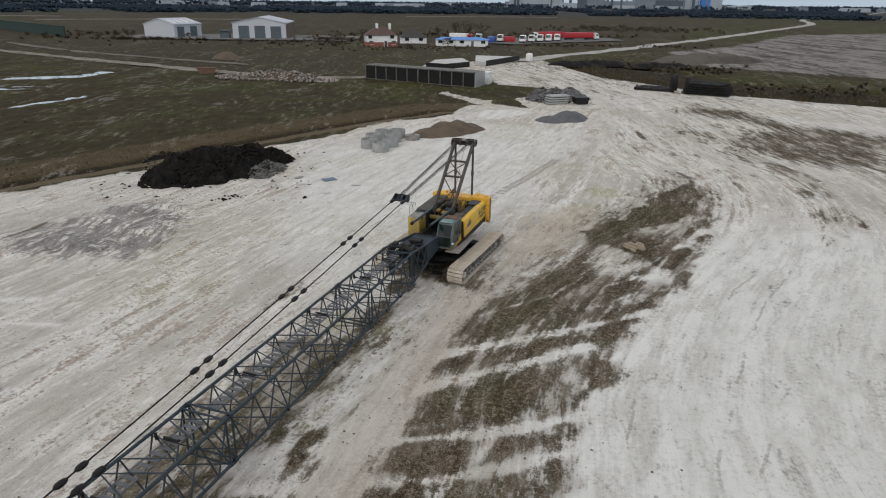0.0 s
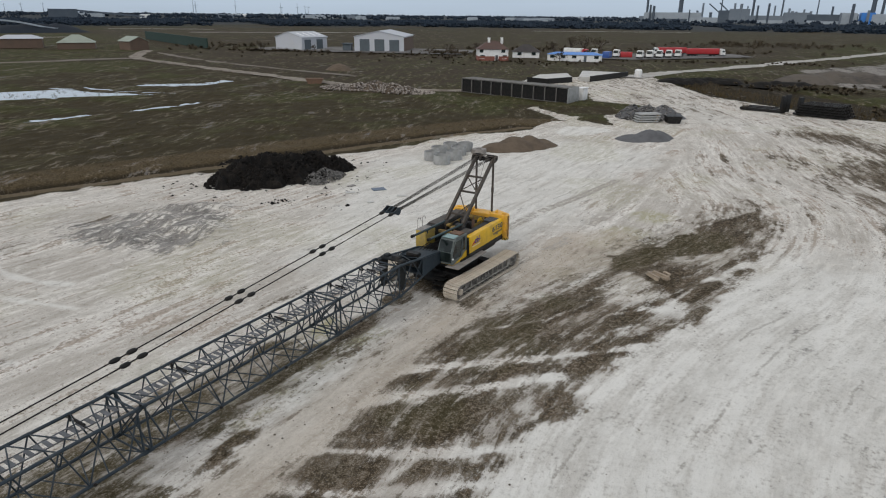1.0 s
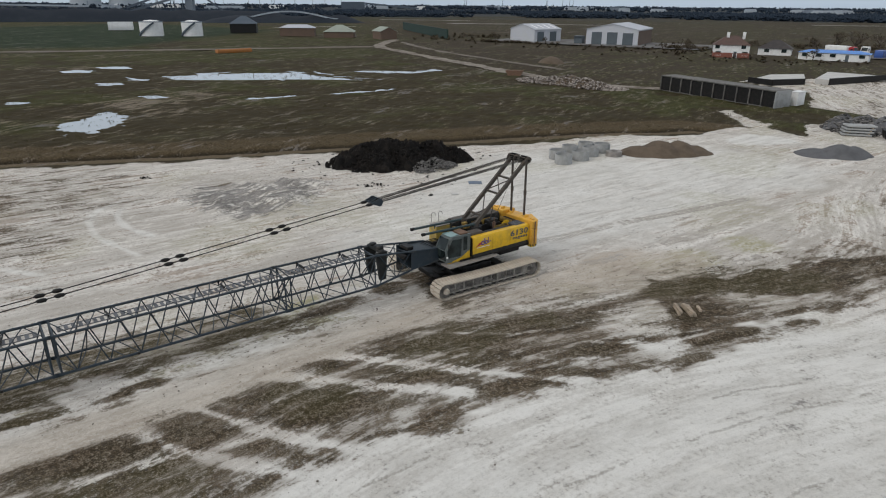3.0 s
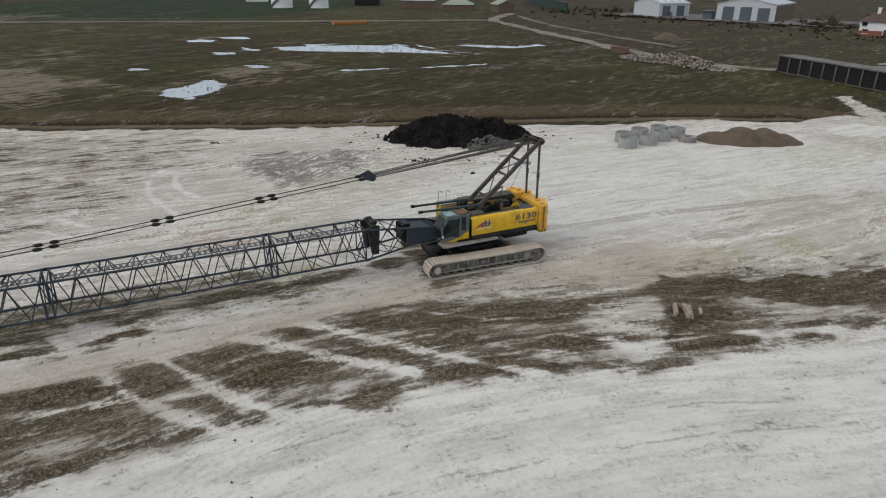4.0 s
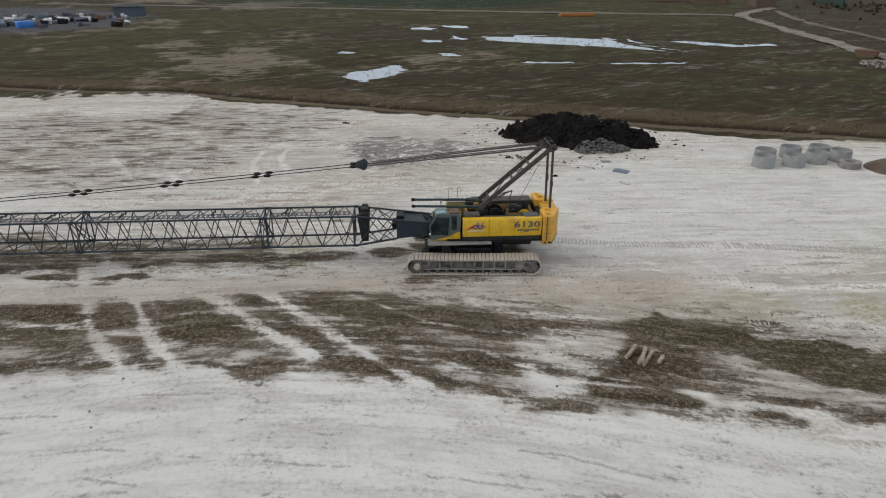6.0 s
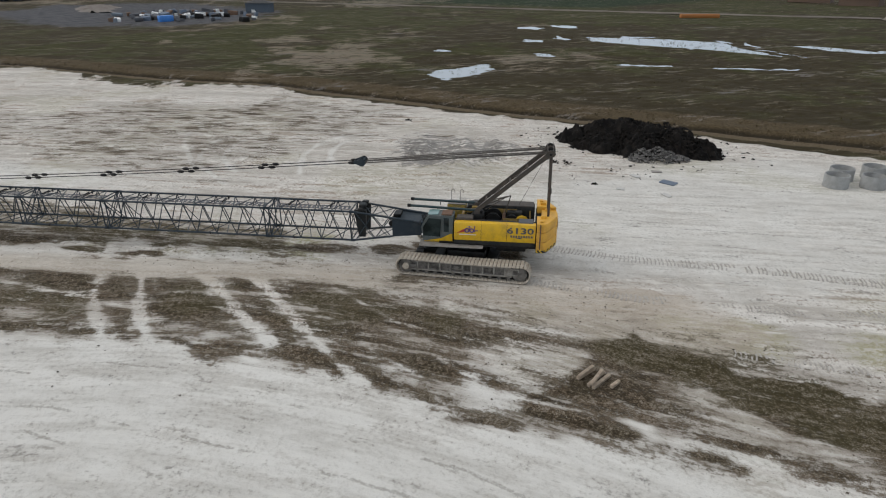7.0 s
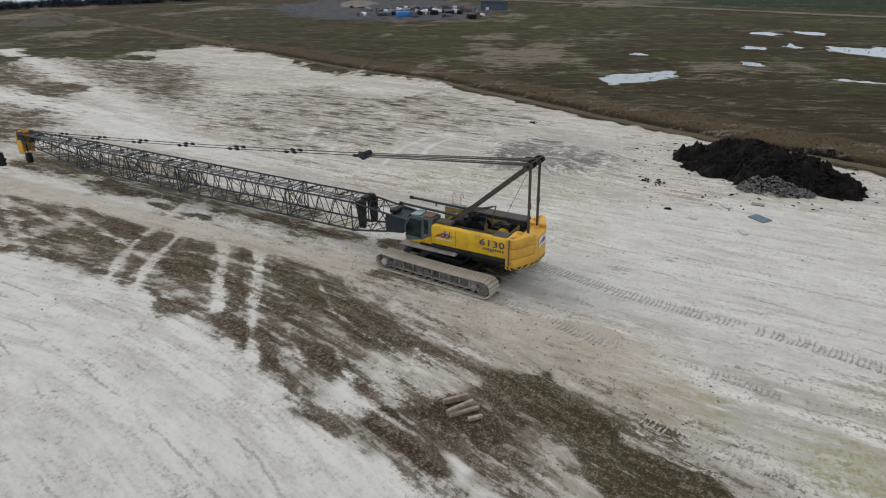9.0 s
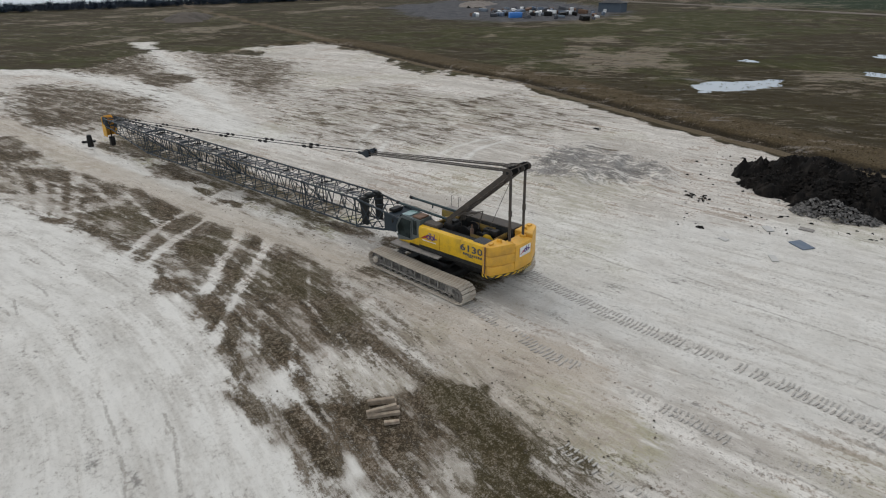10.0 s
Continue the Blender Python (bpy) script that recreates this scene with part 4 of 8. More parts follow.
f_mud_shade = m.sums("MULTIPLY", f_mud_shade, m.ramp(at_mud_shade, 0.02, 0.20))
wash = m.sums("MULTIPLY", m.ramp(plus(at_mud_shade, off(smear, 0.8), off(mid, 0.6)), 0.10, 0.75), 0.75)
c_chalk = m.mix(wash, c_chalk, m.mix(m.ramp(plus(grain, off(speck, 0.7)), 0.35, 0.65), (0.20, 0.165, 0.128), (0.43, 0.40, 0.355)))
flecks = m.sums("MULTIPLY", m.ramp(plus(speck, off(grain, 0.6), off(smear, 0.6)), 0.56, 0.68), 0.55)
c_yard = m.mix(f_mud_shade, c_chalk, m.mix(flecks, c_mud, (0.34, 0.31, 0.275)))
grit = m.noise(26.0, 4, 0.75)
c_yard = m.mix(m.sums("MULTIPLY", m.ramp(plus(grit, off(speck, 0.8), off(grain, 0.8), off(smear, 0.6)), 0.53, 0.68), m.sums("SUBTRACT", 0.46, m.sums("MULTIPLY", m.attr("bright"), 0.30))), c_yard, (0.19, 0.165, 0.135))
c_yard = m.mix(m.sums("MULTIPLY", m.ramp(plus(m.attr("mark"), off(grain, 1.6), off(speck, 1.0)), 0.45, 0.95), 0.60), c_yard, (0.27, 0.25, 0.22))
turf, sward = m.noise(0.9, 6, 0.7, (1.0, 0.30, 1.0), radians(39)), m.noise(0.16, 6, 0.68, (1.0, 0.22, 1.0), radians(39))
c_veg = m.mix(m.ramp(plus(turf, off(grain, 0.5)), 0.22, 0.78), (0.031, 0.025, 0.013), (0.056, 0.045, 0.025))
c_veg = m.mix(m.ramp(plus(m.attr("green"), off(turf, 1.2), off(sward, 2.6), off(wide, 2.6)), 0.0, 0.85), c_veg, m.mix(m.ramp(plus(grain, off(turf, 1.0)), 0.3, 0.7), (0.031, 0.033, 0.011), (0.062, 0.060, 0.023)))
c_veg = m.mix(m.sums("MULTIPLY", m.ramp(plus(sward, off(wide, 1.0), off(turf, 0.8)), 0.46, 0.66), 0.28), c_veg, (0.074, 0.060, 0.038))
c_veg = m.mix(m.ramp(plus(m.attr("reed"), off(turf, 0.9)), 0.35, 0.85), c_veg, m.mix(m.ramp(grain, 0.3, 0.7), (0.050, 0.037, 0.020), (0.108, 0.083, 0.050)))
c_veg = m.mix(m.sums("MULTIPLY", m.ramp(plus(m.attr("tan"), off(turf, 0.8), off(grain, 0.8)), 0.30, 0.80), 0.50), c_veg, m.mix(grain, (0.105, 0.080, 0.050), (0.20, 0.16, 0.11)))
c_veg = m.mix(m.sums("MULTIPLY", m.ramp(plus(m.attr("dark"), off(turf, 0.8)), 0.35, 0.8), 0.95), c_veg, m.mix(grain, (0.018, 0.0145, 0.010), (0.042, 0.034, 0.022)))
c_veg = m.mix(m.sums("MULTIPLY", m.attr("beyond"), m.ramp(plus(sward, off(turf, 1.0)), 0.66, 0.34)), c_veg, m.mix(turf, (0.031, 0.024, 0.017), (0.068, 0.053, 0.037)))
c_veg = m.mix(m.sums("MULTIPLY", m.attr("lush"), 0.9), c_veg, m.mix(turf, (0.012, 0.026, 0.012), (0.024, 0.038, 0.020)))
c_veg = m.mix(m.sums("MULTIPLY", m.ramp(plus(m.sums("MULTIPLY", m.attr("pale"), 0.95), off(speck, 1.5), off(grain, 2.5), off(turf, 5.0), off(sward, 3.5)), 0.38, 1.0), 0.7), c_veg, (0.24, 0.20, 0.155))
c_veg = m.mix(m.ramp(plus(m.attr("gravel"), off(turf, 1.6), off(sward, 2.0)), 0.35, 0.9), c_veg, m.mix(m.ramp(plus(sward, off(turf, 0.7)), 0.40, 0.60), (0.085, 0.076, 0.067), (0.24, 0.222, 0.20)))
c_veg = m.mix(m.ramp(plus(m.attr("soot"), off(turf, 2.0), off(sward, 2.0)), 0.22, 0.60), c_veg, m.mix(m.ramp(plus(turf, off(grain, 1.0)), 0.36, 0.64), (0.036, 0.038, 0.044), (0.125, 0.122, 0.125)))
# far land goes blue-grey: distance haze put into the colour
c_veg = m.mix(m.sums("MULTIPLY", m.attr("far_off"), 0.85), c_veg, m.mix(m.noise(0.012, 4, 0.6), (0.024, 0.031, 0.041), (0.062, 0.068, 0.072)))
f_chalk = m.ramp(plus(m.attr("chalk"), off(grain, 1.0), off(speck, 0.8), off(mid, 1.4)), 0.34, 0.64)
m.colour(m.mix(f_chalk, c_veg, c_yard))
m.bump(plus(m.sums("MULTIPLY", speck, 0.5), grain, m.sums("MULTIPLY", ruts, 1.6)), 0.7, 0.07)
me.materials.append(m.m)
ground = tagged(new("ground", me), "white trodden chalk yard with brown mud and painted crane shade, rough winter pasture beyond, hazed far off", "ground", "", "structure")


def sheet(name, ring, z, mat, label, category, rough=0.8, seed=5, kind="structure"):
    """A flat patch with an uneven outline."""
    rng, pts = random.Random(seed), []
    for (ax, ay), (bx, by) in zip(ring, ring[1:] + ring[:1]):
        k = max(2, int(math.hypot(bx - ax, by - ay) / 1.2))
        for i in range(k):
            t = i / k
            pts.append((ax + (bx - ax) * t + rng.gauss(0, rough), ay + (by - ay) * t + rng.gauss(0, rough) * 0.6, z))
    me = bpy.data.meshes.new(name)
    bm = bmesh.new()
    f = bm.faces.new([bm.verts.new(p) for p in pts])
    bmesh.ops.triangulate(bm, faces=[f])
    for f in bm.faces:
        if f.normal.z < 0:
            f.normal_flip()
    bm.to_mesh(me)
    bm.free()
    me.materials.append(mat)
    return tagged(new(name, me), label, category, "", kind)


def ribbon(name, line, wide, z, mat, label, category):
    """A road along a line, with ragged sides and a worn middle."""
    pts, run = curve(line, 40), 0.0
    vs, fs = [], []
    rng = random.Random(8)
    for i, p in enumerate(pts):
        a, b = pts[max(i - 1, 0)], pts[min(i + 1, len(pts) - 1)]
        n = Vector((-(b[1] - a[1]), b[0] - a[0], 0)).normalized()
        run += math.hypot(p[0] - a[0], p[1] - a[1])
        for side in (1, -1):
            w = wide / 2 * (0.35 + 1.1 * float(cloud(np.array([run / 9.0]), np.array([side * 7.0]), 61, 4)[0]) + rng.uniform(-0.12, 0.12))
            vs.append((p[0] + side * n.x * w, p[1] + side * n.y * w, z - 0.12))
        vs.append((p[0], p[1], z))
        if i:
            o = 3 * i
            fs += [(o - 3, o - 1, o + 2, o), (o - 1, o - 2, o + 1, o + 2)]
    return tagged(part(name, Shape().add(vs, fs), mat), label, category, "", "structure")


M_track = worn("pale_gravel_road", (0.40, 0.385, 0.36), (0.26, 0.235, 0.20), 0.7, 0.12, 0.95, 0, 0, 0.2, 1.5)
M_trackdim = worn("dull_earth_road", (0.17, 0.148, 0.125), (0.09, 0.072, 0.056), 0.8, 0.10, 0.95, 0, 0, 0.2, 1.5)
M_trackmud = worn("rutted_pale_mud_road", (0.26, 0.23, 0.195), (0.09, 0.072, 0.055), 0.9, 0.25, 0.95, 0, 0, 0.1, 1.2)
ribbon("road", [(22, 190), (30, 205), (58.5, 238.8), (90, 279), (124, 322), (205, 433), (298, 562), (340, 640), (380, 730), (478, 878), (760, 1240), (1070, 1675)], 7.0, 0.22, M_track, "pale gravel road winding across the fields", "road")
ribbon("road", [(-4, 166), (-12, 150), (-19.3, 146), (-31.6, 146), (-54.6, 156), (-90.8, 179), (-130, 204), (-152, 222), (-175, 262)], 5.0, 0.20, M_trackmud, "dull earth track past the demolition rubble", "road")
ribbon("road", [(-50, 172), (-85, 192), (-120, 214), (-160, 248)], 3.0, 0.19, M_trackdim, "narrow earth track beside a field", "road")
ribbon("road", [(-150, 215), (-190, 160), (-222, 120), (-262, 70), (-330, -20)], 8.0, 0.20, M_trackdim, "earth road along the far side of the pasture", "road")
for k, ring in enumerate(PONDS):
    cx, cy = sum(p[0] for p in ring) / len(ring), sum(p[1] for p in ring) / len(ring)
    sheet("water", [(cx + (x - cx) * 1.45, cy + (y - cy) * 1.45) for x, y in ring], -0.10, M_water, "shallow flood water lying on pasture", "pond", 0.45, 30 + k)

# ---- the crawler crane ----
crane = thing("crawler_crane", "yellow crawler crane with its long grey lattice boom lowered", "crane", pose(*CRANE_AT, 0, 0, 0, CRANE_TURN))

# undercarriage: two tracks, each with frame, wheels, rollers and shoes
T_LEN, T_HIGH, T_IN, T_OUT = 8.1, 1.06, 2.08, 3.08


def track_path(s):
    """Place and slope on the loop of the track, s metres along it: bottom, rear wheel, top, front wheel."""
    r = T_HIGH / 2 - 0.05
    flat = T_LEN - 2 * r - 0.1
    s %= 2 * flat + 2 * math.pi * r
    if s < flat:
        return -flat / 2 + s, 0.05, 0.0
    s -= flat
    if s < math.pi * r:
        a = s / r
        return flat / 2 + r * math.sin(a), 0.05 + r - r * math.cos(a), a
    s -= math.pi * r
    if s < flat:
        y = flat / 2 - s
        return y, 0.05 + 2 * r - 0.05 * (1 - (2 * y / flat) ** 2), math.pi
    a = (s - flat) / r
    return -flat / 2 - r * math.sin(a), 0.05 + r + r * math.cos(a), math.pi + a


LOOP = 2 * (T_LEN - 2 * (T_HIGH / 2 - 0.05) - 0.1) + 2 * math.pi * (T_HIGH / 2 - 0.05)
SHOES = 76
shoe = Shape().box((0, 0, 0), (T_OUT - T_IN, LOOP / SHOES - 0.030, 0.055), 0, 0.012)
shoe.box((0, -0.05, -0.045), (T_OUT - T_IN - 0.08, 0.03, 0.04)).box((0, 0.06, -0.04), (T_OUT - T_IN - 0.08, 0.025, 0.03))
shoe_mesh = shoe.mesh("shoe", M_shoe)
roller_mesh = Shape().lathe((0, 0, 0), [(0.07, -0.30), (0.11, -0.28), (0.11, -0.16), (0.07, -0.15), (0.07, 0.15), (0.11, 0.16), (0.11, 0.28), (0.07, 0.30)], 16, "x").mesh("roller", M_frame)
wheel = Shape().lathe((0, 0, 0), [(0.14, -0.40), (0.16, -0.34), (0.30, -0.32), (0.43, -0.30), (0.43, 0.30), (0.30, 0.32), (0.17, 0.34), (0.15, 0.42)], 28, "x")
wheel_mesh = wheel.mesh("wheel", M_frame)
for side in (1, -1):
    xm = side * (T_IN + T_OUT) / 2
    fr = Shape()
    fr.prism([(-3.35, 0.24), (3.35, 0.24), (3.5, 0.36), (3.45, 0.80), (3.1, 0.90), (-3.1, 0.90), (-3.45, 0.80), (-3.5, 0.36)], xm - 0.24, xm + 0.24, "x")
    for y in (-1.6, 0.9, 2.2):
        fr.box((xm, y, 0.93), (0.34, 0.30, 0.06), 0, 0.02)
    tr = part("track", fr, M_frame, crane, "dusty crawler track", pose(0, 0, 0, 0, 0, TRACK_TURN) @ Matrix.Diagonal((1, 0.963, 1, 1)))
    for y in (-2.72, -2.05, -1.35, -0.72, 0.02, 0.55, 1.22, 1.9, 2.55):
        part("rib", Shape().box((xm + side * 0.285, y, 0.60), (0.11, 0.075, 0.46), 0, 0.02), M_rib, tr)
    part("flange", Shape().box((xm + side * 0.29, -0.1, 0.345), (0.16, 6.1, 0.045), 0, 0.012), M_rib, tr, "chalky lower flange")
    part("flange", Shape().box((xm + side * 0.275, -0.1, 0.845), (0.13, 6.0, 0.05), 0, 0.012), M_rib, tr, "chalky upper flange")
    # dark plates on the solid frame paint the shade of recesses
    for y0, y1 in ((-1.95, -1.45), (-0.62, -0.06), (0.12, 0.47), (1.32, 1.8)):
        part("recess_plate", Shape().box((xm + side * 0.245, (y0 + y1) / 2, 0.60), (0.04, y1 - y0, 0.30), 0, 0.01), M_recess, tr, "dark muddy plate painted as a shaded recess")
    part("ram_housing", Shape().box((xm + side * 0.29, -0.34, 0.62), (0.14, 0.36, 0.26), 0, 0.05).tube((xm + side * 0.33, -0.9, 0.56), (xm + side * 0.33, 0.1, 0.56), 0.05, 10), M_frame, tr)
    drive = Shape()
    for z in (0.44, 0.80):
        drive.box((xm + side * 0.31, 2.98, z), (0.09, 0.78, 0.05), 0, 0.012)
    for y in (2.61, 3.35):
        drive.box((xm + side * 0.31, y, 0.62), (0.09, 0.05, 0.36), 0, 0.012)
    part("drive_guard", drive.box((xm + side * 0.27, 2.98, 0.62), (0.05, 0.70, 0.32)), M_rib, tr, "chalky guard frame round the drive")
    part("idler_wheel", wheel_mesh, None, tr, "", pose(xm, -3.42, 0.52))
    part("drive_wheel", wheel_mesh, None, tr, "", pose(xm, 3.42, 0.52))
    part("hub", Shape().lathe((xm + side * 0.40, -3.42, 0.52), [(0.20, -0.06), (0.20, 0.05), (0.12, 0.09)], 20, "x"), M_shoe, tr, "pale dusty hub")
    part("axle_bracket", Shape().box((xm + side * 0.33, -3.05, 0.52), (0.10, 0.62, 0.22), 0, 0.03), M_frame, tr)
    for k in range(11):
        part("roller", roller_mesh, None, tr, "", pose(xm, -2.75 + k * 0.55, 0.20))
    ring = [track_path(k * LOOP / 48)[:2] for k in range(48)]
    part("chain", Shape().prism([(y * 0.988, 0.53 + (z - 0.53) * 0.90) for y, z in ring], xm - 0.14, xm + 0.14, "x"), M_black, tr, "dark chain of links under the shoes")
    for k in range(SHOES):
        y, z, a = track_path(k * LOOP / SHOES)
        part("shoe", shoe_mesh, None, tr, "", Matrix.Translation((xm, y, z)) @ Matrix.Rotation(a, 4, "X"))

sh = Shape().box((0, 0, 0.72), (2.9, 2.3, 0.62), 0, 0.08).box((0, 1.55, 0.66), (4.6, 0.62, 0.42), 0, 0.05).box((0, -1.55, 0.66), (4.6, 0.62, 0.42), 0, 0.05)
sh.box((0, -2.4, 0.62), (1.7, 1.1, 0.28), 0, 0.04)
for x in (-0.6, 0.6):
    sh.beam((x, -1.0, 0.8), (x, -2.9, 0.62), 0.22, 0.30)
part("car_body", sh, M_black, crane, "dark dusty undercarriage", pose(0, 0, 0, 0, 0, TRACK_TURN))
part("slewing_ring", Shape().lathe((0, 0, 0), [(1.25, 1.02), (1.25, 1.20), (1.15, 1.22), (1.15, 1.45), (1.28, 1.46), (1.28, 1.60)], 40), M_black, crane, "black toothed slewing ring")

# upper deck
deck = Shape().prism([(-1.75, -1.6), (-1.0, -2.3), (1.0, -2.3), (1.75, -1.6), (1.85, 3.9), (1.1, 4.6), (-1.1, 4.6), (-1.85, 3.9)], 1.58, 1.76)
deck.box((0.62, 1.0, 1.98), (0.10, 6.4, 0.62), 0, 0.02).box((-0.62, 1.0, 1.98), (0.10, 6.4, 0.62), 0, 0.02).box((0, 3.2, 1.9), (1.3, 1.2, 0.35), 0, 0.04)
deck.box((0, 0.6, 1.40), (1.9, 3.4, 0.36), 0, 0.06).box((1.2, 2.5, 1.42), (0.8, 1.7, 0.32), 0, 0.05)
part("deck", deck, M_black, crane, "greasy black machinery deck")

# side walkway beside the cab
wk = Shape().box((1.72, -0.95, 1.60), (0.92, 3.72, 0.07), 0, 0.015)
for y in (-2.5, -1.2, 0.2):
    wk.beam((1.3, y, 1.52), (2.1, y, 1.55), 0.08, 0.10)
part("walkway", wk, M_walk, crane, "dusty pale steel walkway")
for k in range(4):
    part("step", Shape().box((0.95, -3.25 + 0.16 * k, 0.30 + 0.24 * k), (0.62, 0.42, 0.05), 0, 0.01), M_black, crane, "dark access step")

# right machinery house: three yellow panels over a dark sill
house = part("machinery_house", Shape().box((1.36, 1.54, 2.34), (0.86, 4.56, 1.16), 0, 0.04), M_dark, crane, "yellow side housing with grey roof")
for y0, y1 in ((-0.78, 0.76), (0.78, 2.22), (2.24, 3.86)):
    ring = [(1.80, 1.95), (1.855, 1.95), (1.86, 2.88), (1.80, 3.00), (1.52, 3.04), (1.52, 2.98), (1.76, 2.94)]
    sh = Shape()
    n = len(ring)
    sh.add([(x, y, z) for y in (y0, y1) for x, z in ring], [(i, n + i, n + (i + 1) % n, (i + 1) % n) for i in range(n)] + [tuple(range(n)), tuple(range(2 * n - 1, n - 1, -1))])
    part("side_panel", sh, M_yellow, house, "yellow painted side panel")
part("sill", Shape().box((1.82, 1.54, 1.82), (0.06, 4.60, 0.24), 0, 0.015).box((1.84, 1.54, 1.935), (0.06, 4.6, 0.025)), M_dark, house, "dark grey sill")
sh = Shape().box((1.22, -0.22, 3.07), (0.60, 0.95, 0.24), 0, 0.05)
part("air_box", sh, M_mast, house, "dark grey air box")
sh = Shape().box((1.24, 3.30, 3.0), (0.72, 0.85, 0.10), 0, 0.02)
for k in range(6):
    sh.box((1.24, 2.98 + 0.13 * k, 3.06), (0.62, 0.05, 0.03))
part("grille", sh, M_letter, house, "grey louvred grille")
RIGHT = Matrix(((0, 0, 1, 0), (1, 0, 0, 0), (0, 1, 0, 0), (0, 0, 0, 1)))
letters("number", "6130", 0.52, 0.008, M_letter, house, Matrix.Translation((1.868, 3.00, 2.64)) @ RIGHT @ Matrix.Diagonal((1.48, 1, 1, 1)), "grey number 6130")
sh = Shape()
for k in range(9):
    sh.box((1.866, 2.50 + 0.145 * k, 2.31), (0.008, 0.10, 0.13))
part("maker_bar", sh.box((1.866, 2.95, 2.20), (0.008, 0.30, 0.05)), M_letter, house, "grey bar of unreadable lettering")


def logo(parent, at, scale):
    """A hirer's mark as plain coloured shapes: a red and violet swoosh, blue rounded forms, a thin bar."""
    sh = Shape()
    for k in range(4):
        sh.box((-0.30 + 0.05 * k, -0.10 + 0.045 * k, 0), (0.42 - 0.05 * k, 0.025, 0.012), 0.25)
    part("mark", sh, M_red, parent, "red mark", at @ Matrix.Diagonal((scale, scale, 1, 1)))
    sh = Shape()
    for x, r in ((-0.02, 0.13), (0.22, 0.12)):
        sh.ring((x, 0, 0), r, r * 0.5, 0.012, 18)
    sh.box((0.10, 0.12, 0.006), (0.05, 0.26, 0.012)).box((0.36, 0.08, 0.006), (0.045, 0.34, 0.012)).box((0.46, 0.0, 0.006), (0.16, 0.04, 0.012))
    part("mark", sh, M_purple, parent, "dark violet mark", at @ Matrix.Diagonal((scale, scale, 1, 1)))
    part("mark_bar", Shape().box((0.02, -0.22, 0.004), (0.86, 0.035, 0.008)), M_white, parent, "pale line under a mark", at @ Matrix.Diagonal((scale, scale, 1, 1)))


part("mark_plate", Shape().box((1.862, 0.0, 2.50), (0.006, 0.74, 0.09), 0, 0.002).box((1.862, 0.10, 2.79), (0.006, 0.30, 0.05), 0, 0.001), M_palemark, house, "pale worn ground of a mark")
logo(house, Matrix.Translation((1.866, -0.02, 2.56)) @ RIGHT, 1.15)

# left machinery house with its long grey roof
lh = part("machinery_house", Shape().box((-1.36, 1.75, 2.42), (0.92, 4.1, 1.36), 0, 0.06), M_dark, crane, "left housing with a long grey roof")
part("side_panel", Shape().box((-1.84, 1.75, 2.5), (0.05, 4.08, 1.05), 0, 0.02), M_yellow, lh, "yellow side panel")
part("roof_cover", Shape().box((-1.36, 1.9, 3.13), (0.88, 3.7, 0.06), 0, 0.02), M_mast, lh, "dull brown-grey roof cover")
fb = part("front_box", Shape().box((-1.34, -0.95, 2.45), (0.80, 1.15, 1.25), 0, 0.05), M_dustyellow, crane, "dusty yellow box at the deck's front")
part("lid", Shape().box((-1.34, -0.95, 3.10), (0.78, 1.1, 0.05), 0, 0.02), M_walk, fb, "dusty lid")
sh = Shape()
for y in (-1.35, -0.80):
    pts = [(-1.68, y, 2.3), (-1.68, y, 3.72), (-1.66, y + 0.06, 3.82), (-1.60, y + 0.20, 3.80), (-1.58, y + 0.22, 3.62)]
    for p, q in zip(pts, pts[1:]):
        sh.tube(p, q, 0.018, 6)
part("grab_rail", sh, M_walk, crane, "thin pale grab rails")

# cab
cab_prof = [(-2.62, 1.72), (-0.90, 1.72), (-0.86, 3.26), (-2.20, 3.32), (-2.46, 3.12), (-2.74, 2.55)]
cab = part("cab", Shape().prism([(a, b) for a, b in cab_prof], 0.66, 1.66, "x"), M_cabgrey, crane, "grey operator's cab with dark glass")
pane = Shape().add([(1.672, -2.60, 2.02), (1.672, -1.62, 1.98), (1.672, -1.55, 3.08), (1.672, -2.28, 3.12), (1.672, -2.62, 2.56)], [(0, 1, 2, 3, 4)])
pane.add([(1.662, -2.60, 2.02), (1.662, -1.62, 1.98), (1.662, -1.55, 3.08), (1.662, -2.28, 3.12), (1.662, -2.62, 2.56)], [(4, 3, 2, 1, 0)])
part("door_pane", pane, M_glass, cab, "dark door glass")
part("rear_pane", Shape().box((1.668, -1.26, 2.75), (0.012, 0.30, 0.86), 0, 0.003), M_glass, cab, "dark rear side glass")
part("door_frame", Shape().beam((1.68, -1.585, 1.95), (1.68, -1.50, 3.12), 0.03, 0.07, (1, 0, 0)).beam((1.68, -2.66, 2.0), (1.68, -1.58, 1.96), 0.03, 0.06).beam((1.68, -2.30, 3.16), (1.68, -1.52, 3.22), 0.03, 0.06)
     .beam((1.68, -2.68, 2.55), (1.68, -2.30, 3.16), 0.03, 0.06, (1, 0, 0)).beam((1.68, -2.64, 2.02), (1.68, -2.69, 2.55), 0.03, 0.06, (1, 0, 0)), M_cabgrey, cab, "grey door frame")
part("seat", Shape().box((1.20, -1.75, 2.2), (0.5, 0.5, 0.14), 0, 0.05).box((1.20, -1.5, 2.6), (0.5, 0.14, 0.8), 0, 0.05), M_black, cab, "black seat behind the glass")
w0, w1 = 0.74, 1.58
